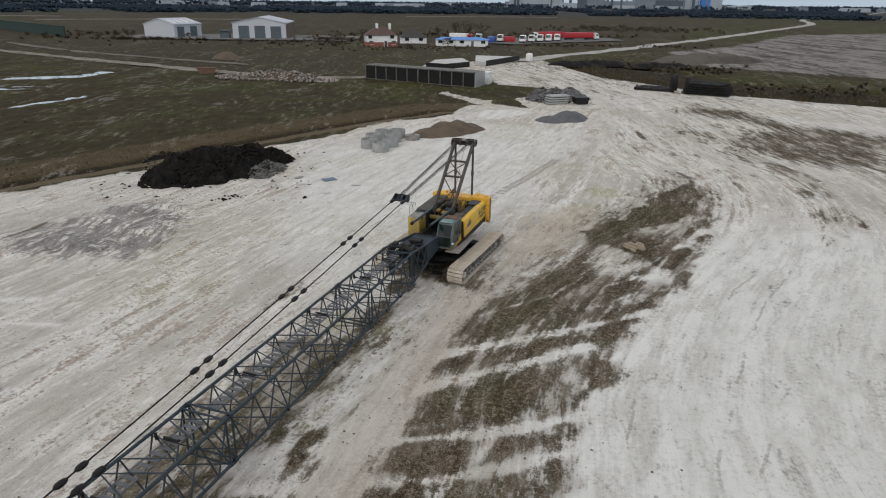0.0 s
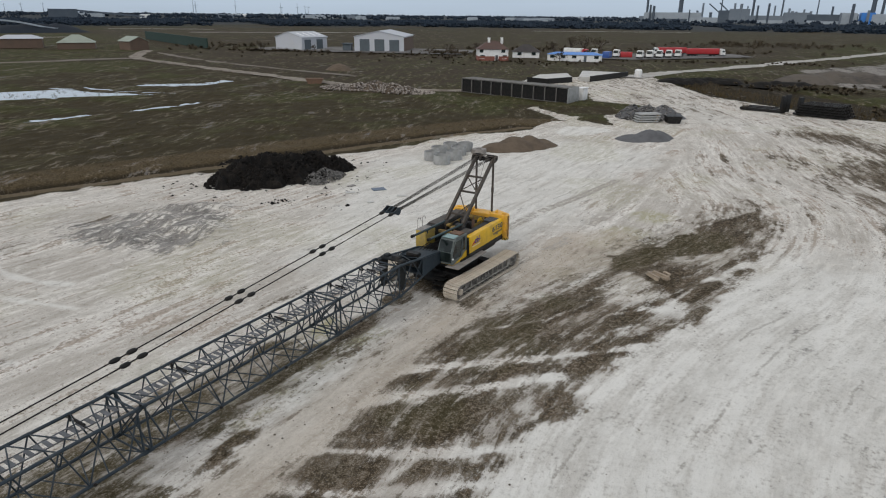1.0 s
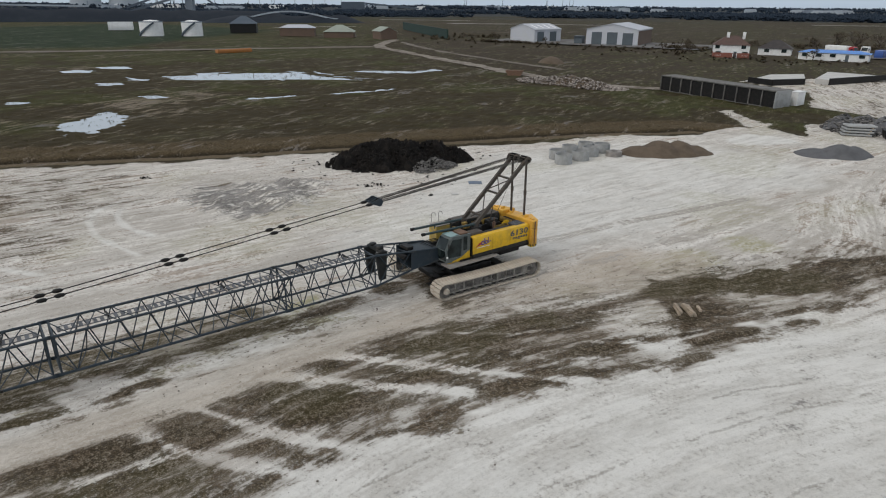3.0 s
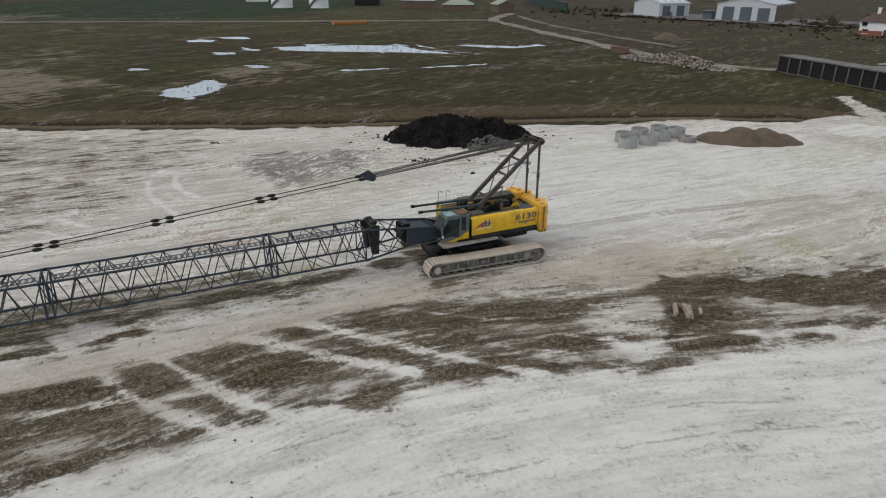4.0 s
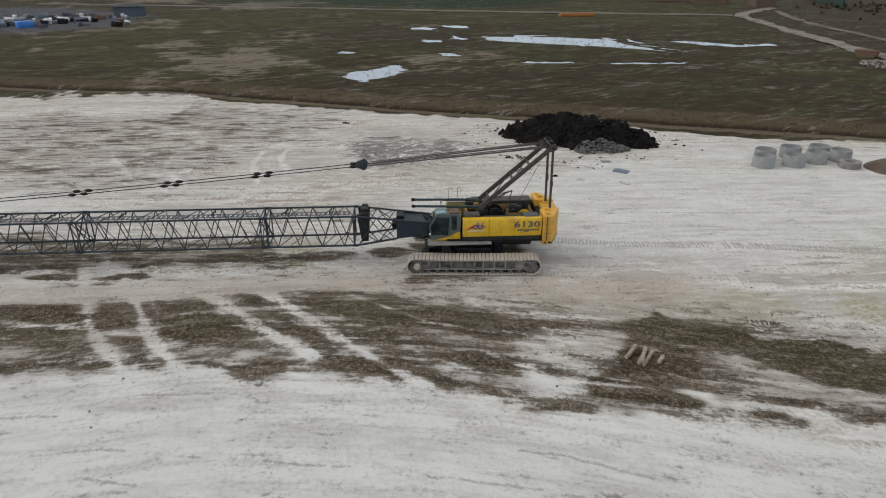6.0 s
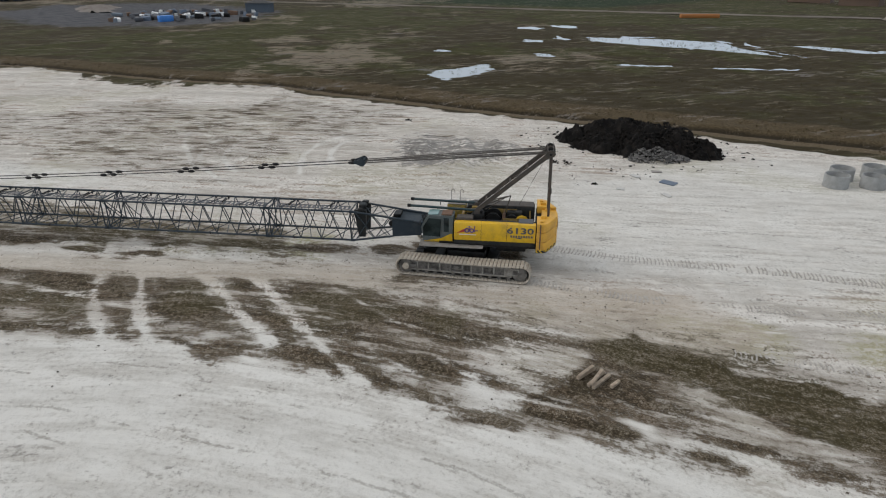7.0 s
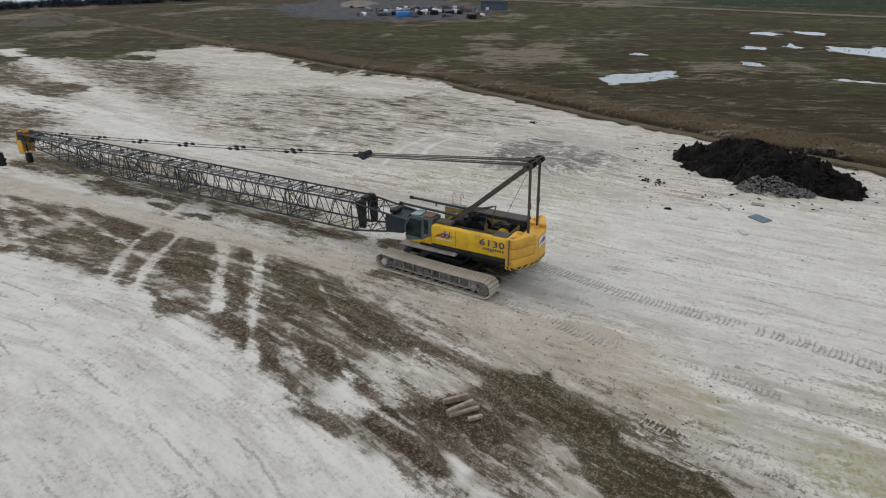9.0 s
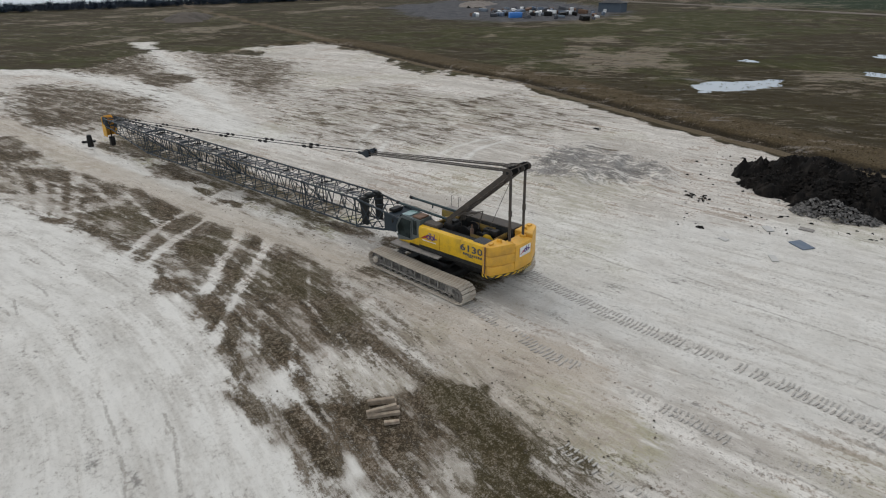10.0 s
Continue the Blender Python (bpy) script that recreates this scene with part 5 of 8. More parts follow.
fp = Shape().add([(w0, -2.755, 2.55), (w1, -2.755, 2.55), (w1, -2.475, 3.21), (w0, -2.475, 3.21)], [(0, 1, 2, 3)]).add([(w0, -2.655, 1.84), (w1, -2.655, 1.84), (w1, -2.75, 2.50), (w0, -2.75, 2.50)], [(0, 1, 2, 3)])
part("windscreen", fp, M_glass, cab, "dark raked windscreen")
part("roof_pane", Shape().box((1.16, -2.04, 3.325), (0.80, 0.62, 0.03), 0, 0.01, Matrix.Rotation(0.045, 3, "X")), M_roofglass, cab, "tinted green roof window")
part("roof_hatch", Shape().box((1.16, -1.25, 3.32), (0.76, 0.62, 0.09), 0, 0.03), M_rust, cab, "rust-brown roof plate")
part("trim", Shape().add([(1.675, -0.90, 1.74), (1.675, -2.40, 1.74), (1.675, -1.55, 1.92), (1.675, -1.05, 2.20), (1.675, -0.90, 2.22)], [(4, 3, 2, 1, 0)]).box((1.16, -1.7, 1.70), (1.0, 1.7, 0.06), 0, 0.02), M_yellow, cab, "yellow curved trim")
part("work_light", Shape().lathe((1.70, -2.66, 2.12), [(0.03, -0.05), (0.06, -0.03), (0.06, 0.03)], 14, "y"), M_white, cab, "small white lamp")
sh = Shape().tube((1.66, -2.5, 3.2), (1.92, -2.72, 3.05), 0.014, 6).box((1.94, -2.74, 2.92), (0.14, 0.03, 0.28), 0, 0.01)
part("mirror", sh, M_dark, cab, "dark wing mirror")

# machinery between the houses
sh = Shape().lathe((0, 1.35, 2.62), [(0.52, -0.46), (0.52, -0.40), (0.30, -0.39), (0.30, 0.39), (0.52, 0.40), (0.52, 0.46)], 26, "x")
part("winch_drum", sh, M_black, crane, "black greasy winch drum")
part("winch_drum", Shape().lathe((0, 2.45, 2.60), [(0.46, -0.44), (0.46, -0.38), (0.28, -0.37), (0.28, 0.37), (0.46, 0.38), (0.46, 0.44)], 26, "x"), M_black, crane, "black greasy winch drum")
part("drum_flange", Shape().lathe((0.50, 3.05, 2.72), [(0.36, -0.03), (0.38, 0.0), (0.30, 0.03)], 26, "x"), M_yellow, crane, "yellow drum flange")
part("engine_cover", Shape().box((0.35, 0.45, 2.75), (0.80, 0.75, 0.80), 0, 0.08).box((0.3, 0.5, 3.2), (0.45, 0.5, 0.18), 0, 0.05), M_black, crane, "black engine cover")
sh = Shape().tube((0.62, 0.25, 2.6), (0.62, 0.25, 3.45), 0.07, 10).box((0.62, 0.4, 3.2), (0.14, 0.42, 0.42), 0, 0.04)
part("mast_bracket", sh, M_mast, crane, "brown steel mast bracket")
part("mast_bracket", Shape().tube((-0.55, 0.3, 2.6), (-0.55, 0.3, 3.40), 0.07, 10).box((-0.58, 0.4, 3.2), (0.14, 0.42, 0.42), 0, 0.04), M_mast, crane, "brown steel mast bracket")
part("hydraulic_box", Shape().box((0.55, 2.0, 2.75), (0.16, 0.18, 0.9), 0, 0.03).tube((0.55, 2.0, 3.2), (0.55, 2.0, 3.45), 0.03, 8), M_rust, crane, "brown valve box")
part("winch_frame", Shape().box((-0.62, 1.9, 2.66), (0.07, 1.7, 0.80), 0, 0.03).box((0.62, 2.5, 2.60), (0.07, 1.1, 0.66), 0, 0.03).box((0, 3.52, 2.84), (1.2, 0.08, 0.34), 0, 0.03), M_oldyellow, crane, "rusty yellow winch frame")
part("cross_frame", Shape().box((0, -0.42, 2.92), (1.30, 0.16, 0.22), 0, 0.03).box((0.2, -0.05, 3.16), (0.34, 0.42, 0.16), 0, 0.03).box((-0.28, 0.22, 3.2), (0.26, 0.34, 0.14), 0, 0.03), M_oldyellow, crane, "rusty yellow cross frame under the mast")
hoses = Shape()
for k in range(5):
    x, y = -0.42 + 0.2 * k, -1.55 + 0.05 * k
    pts = [(x, y, 2.30), (x + 0.02, y - 0.5, 2.62), (x, y - 1.1, 2.60), (x - 0.03, y - 1.5, 2.46)]
    for p, q in zip(pts, pts[1:]):
        hoses.tube(p, q, 0.025, 6)
part("hoses", hoses, M_black, crane, "black hydraulic hoses over the boom foot")
part("toolbox", Shape().box((-0.45, 2.6, 2.85), (0.45, 0.9, 0.3), 0, 0.04), M_dark, crane, "dark toolbox")

# counterweight: stacked slabs in three columns, striped at the foot
cols = {1: [(0.79, 3.92), (2.10, 3.92), (2.12, 4.30), (1.98, 4.52), (0.79, 5.06)], 0: [(-0.77, 4.2), (0.77, 4.2), (0.77, 5.07), (0.4, 5.13), (-0.4, 5.13), (-0.77, 5.07)]}
cols[-1] = [(-a, b) for a, b in reversed(cols[1])]
cw = part("counterweight", Shape().box((0, 4.05, 2.2), (3.4, 0.35, 1.2), 0, 0.03), M_black, crane, "amber stacked counterweight")


def inset(ring, k):
    mx, my = sum(p[0] for p in ring) / len(ring), sum(p[1] for p in ring) / len(ring)
    return [(mx + (a - mx) * k, my + (b - my) * k) for a, b in ring]


for side, ring in cols.items():
    top = 3.24 if side else 3.05
    cuts = (1.60, 2.12, 2.68, top) if side else (1.62, top)
    for lo, hi in zip(cuts, cuts[1:]):
        sh = Shape()
        n = len(ring)
        lv = [(inset(ring, 0.93), lo + 0.012), (ring, lo + 0.05), (ring, hi - 0.05), (inset(ring, 0.93), hi - 0.008)]
        sh.add([(a, b, z) for r, z in lv for a, b in r], [(k * n + i, k * n + (i + 1) % n, (k + 1) * n + (i + 1) % n, (k + 1) * n + i) for k in range(3) for i in range(n)] + [tuple(range(n - 1, -1, -1)), tuple(range(3 * n, 4 * n))])
        part("slab", sh, M_cw, cw, "amber counterweight slab")
    part("warning_strip", Shape().prism(inset(ring, 1.012), 1.47, 1.60), M_hazard, cw, "black and yellow warning strip")
    if side:
        part("chain", Shape().box((side * 2.145, 4.12, 2.45), (0.05, 0.07, 1.5), 0, 0.015), M_rust, cw, "rusty tie bar")
        part("lifting_lug", Shape().box((side * 1.15, 4.3, 3.30), (0.10, 0.34, 0.16), 0, 0.03), M_cw, cw)
        part("cover_plate", Shape().box((side * 1.75, 4.2, 3.28), (0.3, 0.2, 0.08), 0, 0.02), M_cw, cw)
REAR = Matrix(((-1, 0, 0, 0), (0, 0, 1, 0), (0, 1, 0, 0), (0, 0, 0, 1)))
board = part("board", Shape().box((0, 5.15, 2.62), (0.98, 0.03, 0.52), 0, 0.008), M_white, cw, "white board with a hirer's mark")
logo(cw, Matrix.Translation((0.02, 5.17, 2.64)) @ REAR, 0.85)

# mast (A-frame), its rear struts and head
FOOT, HEAD = (0.64, 0.42, 3.38), (0.66, 4.42, 6.86)
mast = Shape()
for s in (1, -1):
    mast.beam((s * FOOT[0], FOOT[1], FOOT[2]), (s * HEAD[0], HEAD[1], HEAD[2]), 0.15, 0.24)
ma = part("mast", mast, M_mast, crane, "brown-grey leaning mast with two legs")


def on_leg(t, s):
    return tuple(a + (b - a) * t for a, b in zip((s * FOOT[0], FOOT[1], FOOT[2]), (s * HEAD[0], HEAD[1], HEAD[2])))


for t0, t1 in ((0.12, 0.12), (0.46, 0.46), (0.70, 0.70)):
    part("brace", Shape().beam(on_leg(t0, 1), on_leg(t1, -1), 0.10, 0.12), M_mast, ma)
for t0, t1 in ((0.46, 0.70), (0.70, 0.46), (0.12, 0.44)):
    part("brace", Shape().tube(on_leg(t0, 1), on_leg(t1, -1), 0.035, 8), M_mast, ma)
for s in (1, -1):
    st = part("strut", Shape().tube((s * 0.62, 4.56, 2.95), (s * 0.64, 4.52, 6.8), 0.075, 12).tube((s * 0.62, 4.56, 4.55), (s * 0.62, 4.55, 4.85), 0.10, 12), M_mast, ma, "brown steel rear strut")
    part("bracket", Shape().box((s * 0.62, 4.56, 3.0), (0.26, 0.30, 0.34), 0, 0.04), M_cw, ma)
hd = part("mast_head", Shape().tube((-0.92, 4.47, 6.90), (0.92, 4.47, 6.90), 0.075, 12).box((0, 4.36, 6.78), (1.42, 0.22, 0.12), 0, 0.03), M_black, ma, "black greasy mast head")
for x in (-0.84, -0.24, 0.24, 0.84):
    part("cheek_plate", Shape().prism([(4.18, 6.68), (4.36, 6.66), (4.66, 6.76), (4.75, 6.92), (4.66, 7.06), (4.44, 7.12), (4.26, 7.04), (4.16, 6.85)], x - 0.03, x + 0.03, "x"), M_mast, hd, "brown steel cheek plate")
part("rope_guard", Shape().tube((-0.84, 4.60, 7.08), (0.84, 4.60, 7.08), 0.03, 8).tube((-0.84, 4.30, 7.06), (0.84, 4.30, 7.06), 0.03, 8).tube((-0.6, 4.12, 6.98), (-0.2, 3.86, 7.06), 0.03, 8).tube((0.2, 4.12, 6.98), (0.5, 3.90, 7.04), 0.03, 8), M_mast, hd)
for x in (-0.62, -0.54, -0.46, -0.38, -0.30, 0.30, 0.38, 0.46, 0.54, 0.62):
    part("sheave", Shape().lathe((x, 4.47, 6.92), [(0.23, -0.032), (0.18, -0.012), (0.18, 0.012), (0.23, 0.032)], 20, "x"), M_black, hd)
for s in (1, -1):
    tb = part("tube", Shape().tube((s * 0.58, -3.58, 3.46), (s * 0.63, 0.30, 3.36), 0.075, 14), M_tube, crane, "dark teal straight tube")
    part("tube_cap", Shape().tube((s * 0.58, -3.70, 3.463), (s * 0.58, -3.50, 3.458), 0.10, 14), M_black, tb, "black end cap")
    part("clip", Shape().box((s * 0.60, -1.9, 3.30), (0.06, 0.06, 0.28)), M_tube, tb)
sh = Shape().tube((0.30, 0.75, 3.55), (0.02, 2.34, 4.12), 0.035, 8).tube((-0.30, 0.75, 3.55), (0.02, 2.34, 4.12), 0.035, 8).tube((0.02, 2.34, 4.12), (0.06, 2.05, 3.05), 0.03, 8)
sh.tube((0.18, 1.4, 3.8), (-0.18, 1.4, 3.8), 0.02, 6).tube((0.10, 1.85, 3.95), (-0.10, 1.85, 3.95), 0.02, 6).tube((0.25, 0.9, 3.3), (0.02, 2.1, 4.02), 0.02, 6)
part("guide_arm", sh, M_mast, crane, "thin brown rope guide arm")
part("cable", Shape().tube((0.1, 4.4, 6.85), (-0.15, 2.6, 3.0), 0.012, 6), M_rope, crane, "thin slack cable")

# floating pulley, hoist ropes and pendants
PUL = (0.0, -6.46, 5.89)
pl = Shape()
for x in (-0.40, -0.13, 0.13, 0.40):
    pl.prism([(-0.62, -0.05), (-0.20, -0.20), (0.02, -0.31), (0.22, -0.26), (0.33, -0.08), (0.33, 0.10), (0.20, 0.27), (0.0, 0.31), (-0.22, 0.20), (-0.62, 0.06)], x - 0.025, x + 0.025, "x")
pl.tube((-0.46, 0.05, 0), (0.46, 0.05, 0), 0.07, 12).tube((-0.44, -0.55, 0), (0.44, -0.55, 0), 0.05, 10).tube((-0.42, 0.20, 0.21), (0.42, 0.20, 0.21), 0.03, 8).tube((-0.42, 0.20, -0.20), (0.42, 0.20, -0.20), 0.03, 8)
pu = part("pulley_block", pl, M_boom, crane, "dark blue-grey floating pulley block", pose(*PUL) @ Matrix.Diagonal((0.92, 0.74, 0.74, 1)))
for x in (-0.29, -0.23, -0.17, 0.17, 0.23, 0.29):
    part("sheave", Shape().lathe((x, 0.05, 0), [(0.28, -0.026), (0.22, -0.01), (0.22, 0.01), (0.28, 0.026)], 20, "x"), M_black, pu)
for s in (1, -1):
    for k in range(5):
        x0, x1 = s * (0.17 + 0.03 * k), s * (0.36 + 0.06 * k)
        z = 0.05 if k % 2 else -0.04
        part("hoist_rope", Shape().tube((x0, PUL[1] + 0.05, PUL[2] + z), (x1, 4.45, 6.92 + z), 0.017, 6, None, False), M_rope, crane, "steel hoist rope")


def pend(y):
    """Height of the pendant lines, from the pulley to the boom's head."""
    t = (y + 6.9) / (-43.9 + 6.9)
    return 5.86 + (3.12 - 5.86) * t - 0.18 * math.sin(math.pi * t)


for s in (1, -1):
    sh = Shape()
    ys = [-6.9 - 37 * k / 24 for k in range(25)]
    sh.add([(s * 0.30 + 0.026 * math.cos(k * math.pi / 4), y, pend(y) + 0.026 * math.sin(k * math.pi / 4)) for y in ys for k in range(8)],
           [(8 * i + k, 8 * i + (k + 1) % 8, 8 * i + 8 + (k + 1) % 8, 8 * i + 8 + k) for i in range(24) for k in range(8)])
    pn = part("pendant", sh, M_black, crane, "dark pendant rope with connectors")
    for y in (-7.35, -12.3, -17.5, -22.7, -27.95, -33.15, -38.4):
        for o in ((0.32,) if y > -8 else (-0.34, 0.34)):
            yc = y + o
            part("connector", Shape().lathe((s * 0.30, yc, pend(yc)), [(0.03, -0.22), (0.085, -0.14), (0.10, 0.0), (0.085, 0.14), (0.03, 0.22)], 10, "y"), M_black, pn)

# boom: foot section, four lattice sections and the head
BW, BT, BB = 0.88, 3.0, 1.17


def chord_z(y, top):
    """Height of the chords; the tip section tapers."""
    t = max(0.0, (-35.6 - y) / 8.2)
    return BT - 0.02 * t if top else BB + (2.35 - BB) * t


def chord_x(y):
    return BW - 0.30 * max(0.0, (-35.6 - y) / 8.2)


def node(y, sx, top):
    return (sx * chord_x(y), y, chord_z(y, top))


def lattice_section(y0, y1, bays):
    """One section: chords as parts under its lacing, end frames, and a grating along the top."""
    step, bars = (y1 - y0) / bays, []
    for k in range(bays):
        a, b, c = y0 + k * step, y0 + (k + 0.5) * step, y0 + (k + 1) * step
        for s in (1, -1):
            bars += [(node(a, s, True), node(b, s, False), 0.030), (node(b, s, False), node(c, s, True), 0.030)]
        up = 1 if k % 2 == 0 else -1
        for top in (True, False):
            bars += [(node(a, up, top), node(b, -up, top), 0.026), (node(b, -up, top), node(c, up, top), 0.026)]
        if k % 3 == 1:
            bars.append((node(a, 1, True), node(a, -1, False), 0.024))
    frames = []
    for y in (y0 - 0.06, y1 + 0.06):
        lace = Shape()
        for top in (True, False):
            lace.tube(node(y, 1, top), node(y, -1, top), 0.04, 8)
        for s in (1, -1):
            lace.tube(node(y, s, True), node(y, s, False), 0.04, 8)
        frames.append(lace.tube(node(y, 1, True), node(y, -1, False), 0.03, 7).tube(node(y, -1, True), node(y, 1, False), 0.03, 7))
    sec = part("boom_section", frames[0], M_boom, crane, "blue-grey tubular lattice boom section")
    part("end_frame", frames[1], M_boom, sec)
    for p, q, r in bars:
        part("lacing_bar", Shape().tube(p, q, r, 7, None, False), M_boom, sec)
    for s in (1, -1):
        for top in (True, False):
            sh = Shape().tube(node(y0, s, top), node(y1, s, top), 0.062, 10)
            for y in (y0 + 0.02, y1 - 0.02):
                p = node(y, s, top)
                sh.box(p, (0.11, 0.30, 0.15), 0, 0.02)
            part("chord", sh, M_boom, sec)
    g = Shape()
    wide, rows = 0.50, int(abs(y1 - y0) / 0.30)
    gz = lambda y: chord_z(y, True) - 0.12
    for x in (-wide / 2, wide / 2):
        g.beam((x - 0.05, y0 - 0.3, gz(y0)), (x - 0.05, y1 + 0.3, gz(y1)), 0.03, 0.04)
    for k in range(rows):
        y = y0 - 0.35 + (y1 - y0 + 0.7) * k / (rows - 1)
        g.box((-0.05, y, gz(y)), (wide, 0.16, 0.018))
    part("grating", g, M_grate, sec, "dull grey walkway grating")
    for y in (y0 + (y1 - y0) * 0.28, y0 + (y1 - y0) * 0.78):
        part("rope_roller", Shape().tube((-0.28, y, chord_z(y, True) + 0.07), (0.28, y, chord_z(y, True) + 0.07), 0.045, 8).box((-0.6, y, chord_z(y, True) + 0.02), (0.06, 0.06, 0.26)).tube((-0.88, y, BT - 0.02), (0.88, y, BT - 0.02), 0.02, 6), M_black, sec)
    for s, y in ((1, y0 + (y1 - y0) * 0.35), (1, y0 + (y1 - y0) * 0.7)):
        part("pin", Shape().lathe((s * (chord_x(y) + 0.08), y, chord_z(y, False) + 0.02), [(0.05, -0.05), (0.07, 0.0), (0.05, 0.05)], 8, "x"), M_black, sec)


for y0, y1, bays in ((-7.1, -12.3, 4), (-12.5, -23.0, 8), (-23.2, -28.8, 4), (-29.0, -34.8, 4), (-35.0, -43.6, 7)):
    lattice_section(y0, y1, bays)

foot = Shape()
for s in (1, -1):
    foot.tube((s * BW, -7.0, BT), (s * 0.80, -2.6, 2.45), 0.062, 10).tube((s * BW, -7.0, BB), (s * 0.80, -4.6, 1.52), 0.062, 10)
    for a, b in (((-6.9, BT), (-5.7, 1.36)), ((-5.7, 1.36), (-4.7, 2.70)), ((-6.9, BB), (-5.8, 2.85)), ((-5.8, 2.85), (-4.8, 1.6))):
        foot.tube((s * 0.86, *a), (s * 0.82, *b), 0.03, 7)
for a, b in (((0.86, -6.8), (-0.84, -5.8)), ((-0.84, -5.8), (0.82, -4.8)), ((-0.86, -6.8), (0.84, -5.8)), ((0.84, -5.8), (-0.82, -4.8))):
    foot.tube((*a, 2.97 + 0.13 * (a[1] + 6.8) * -1), (*b, 2.97 - 0.13 * (b[1] + 6.8)), 0.026, 6).tube((*a, 1.3), (*b, 1.4), 0.026, 6)
bf = part("boom_foot", foot, M_boom, crane, "blue-grey boom foot section")
sh = Shape()
for s in (1, -1):
    x = s * 0.80
    sh.add([(x + d, y, z) for d in (-0.03, 0.03) for y, z in ((-4.62, 2.62), (-4.62, 1.50), (-2.5, 1.74), (-1.6, 1.85), (-1.6, 2.15), (-2.5, 2.45))],
           [(0, 1, 2, 3, 4, 5), (11, 10, 9, 8, 7, 6)] + [(i, 6 + i, 6 + (i + 1) % 6, (i + 1) % 6) for i in range(6)])
sh.add([(x, y, z) for x in (-0.78, 0.78) for y, z in ((-4.5, 2.58), (-2.5, 2.42), (-2.5, 2.37), (-4.5, 2.53))], [(0, 4, 5, 1), (3, 2, 6, 7), (0, 3, 7, 4), (1, 5, 6, 2), (0, 1, 2, 3), (7, 6, 5, 4)])
sh.add([(x, y, z) for x in (-0.78, 0.78) for y, z in ((-4.5, 1.55), (-2.5, 1.80), (-2.5, 1.75), (-4.5, 1.50))], [(0, 4, 5, 1), (3, 2, 6, 7), (0, 3, 7, 4), (1, 5, 6, 2), (0, 1, 2, 3), (7, 6, 5, 4)])
part("foot_box", sh, M_boom, bf, "dark blue-grey plated box")
part("foot_roller", Shape().tube((-0.5, -4.75, 2.2), (0.5, -4.75, 2.2), 0.16, 14).box((0, -4.4, 2.70), (0.8, 0.45, 0.2), 0, 0.04), M_black, bf, "black rope roller")
cl = Shape()
for s in (1, -1):
    cl.add([(s * 0.62 + d, y, z) for d in (-0.09, 0.09) for y, z in ((-6.95, 3.05), (-6.72, 1.35), (-6.32, 1.35), (-6.22, 3.05))], [(0, 1, 2, 3), (7, 6, 5, 4)] + [(i, 4 + i, 4 + (i + 1) % 4, (i + 1) % 4) for i in range(4)])
cl.box((0, -6.55, 3.08), (1.5, 0.34, 0.16), 0, 0.04).box((0.25, -6.5, 3.22), (0.50, 0.42, 0.22), 0, 0.05).box((-0.4, -6.5, 3.2), (0.3, 0.4, 0.2), 0, 0.05)
part("clamp_frame", cl, M_dark, bf, "dark steel frame with rope guide")

head = part("boom_head", Shape().box((0.42, -44.0, 2.55), (0.10, 1.0, 1.1), 0, 0.04).box((-0.42, -44.0, 2.55), (0.10, 1.0, 1.1), 0, 0.04).tube((-0.6, -44.1, 2.75), (0.6, -44.1, 2.75), 0.08, 12), M_boom, crane, "boom head with yellow sheaves")
for x in (-0.27, -0.09, 0.09, 0.27):
    part("sheave", Shape().lathe((x, -44.25, 2.72), [(0.48, -0.05), (0.40, -0.02), (0.40, 0.02), (0.48, 0.05)], 26, "x"), M_cw, head, "amber rope sheave")
part("guard", Shape().box((0.0, -44.7, 2.1), (0.95, 0.10, 1.9), 0, 0.03).box((0.5, -44.35, 1.75), (0.07, 0.8, 1.2), 0, 0.03).box((-0.5, -44.35, 1.75), (0.07, 0.8, 1.2), 0, 0.03), M_cw, head, "amber head guard plate")
part("hook_block", Shape().box((0, -44.3, 0.62), (0.45, 0.5, 0.9), 0, 0.08).tube((0, -44.3, 1.0), (0, -44.3, 2.4), 0.05, 8), M_black, head, "black hook block")

# ---- heaps, rings, timbers and litter on the yard ----


def heap(name, mat, label, category, humps, size, step, at, rough=0.18, seed=3, crumb=1.2):
    """A loose heap: humps (x, y, radius, height) joined into one uneven skin that meets the ground."""
    n = int(size / step)
    xs = np.linspace(-size / 2, size / 2, n)
    hx, hy = np.meshgrid(xs, xs)
    z = np.full(hx.shape, -0.35)
    for x, y, r, h in humps:
        d = np.hypot(hx - x, hy - y) / r
        z = np.maximum(z, h * (1 - d ** 1.7))
    z = z + (cloud(hx / 1.3 + 9, hy / 1.3, seed, 4) - 0.5) * rough * 4 * soft(z, -0.3, 0.5) + (cloud(hx / 0.35, hy / 0.35, seed + 7, 2) - 0.5) * rough * crumb
    keep = z > -0.22
    vid, sh, k = -np.ones(z.shape, int), Shape(), 0
    fs = []
    for j in range(n - 1):
        for i in range(n - 1):
            if keep[j, i] or keep[j, i + 1] or keep[j + 1, i] or keep[j + 1, i + 1]:
                q = []
                for a, b in ((j, i), (j, i + 1), (j + 1, i + 1), (j + 1, i)):
                    if vid[a, b] < 0:
                        vid[a, b] = k
                        sh.v.append((float(hx[a, b]), float(hy[a, b]), float(z[a, b])))
                        k += 1
                    q.append(int(vid[a, b]))
                fs.append(tuple(q))
    sh.f = fs
    return solid(name, sh, mat, label, category, at)


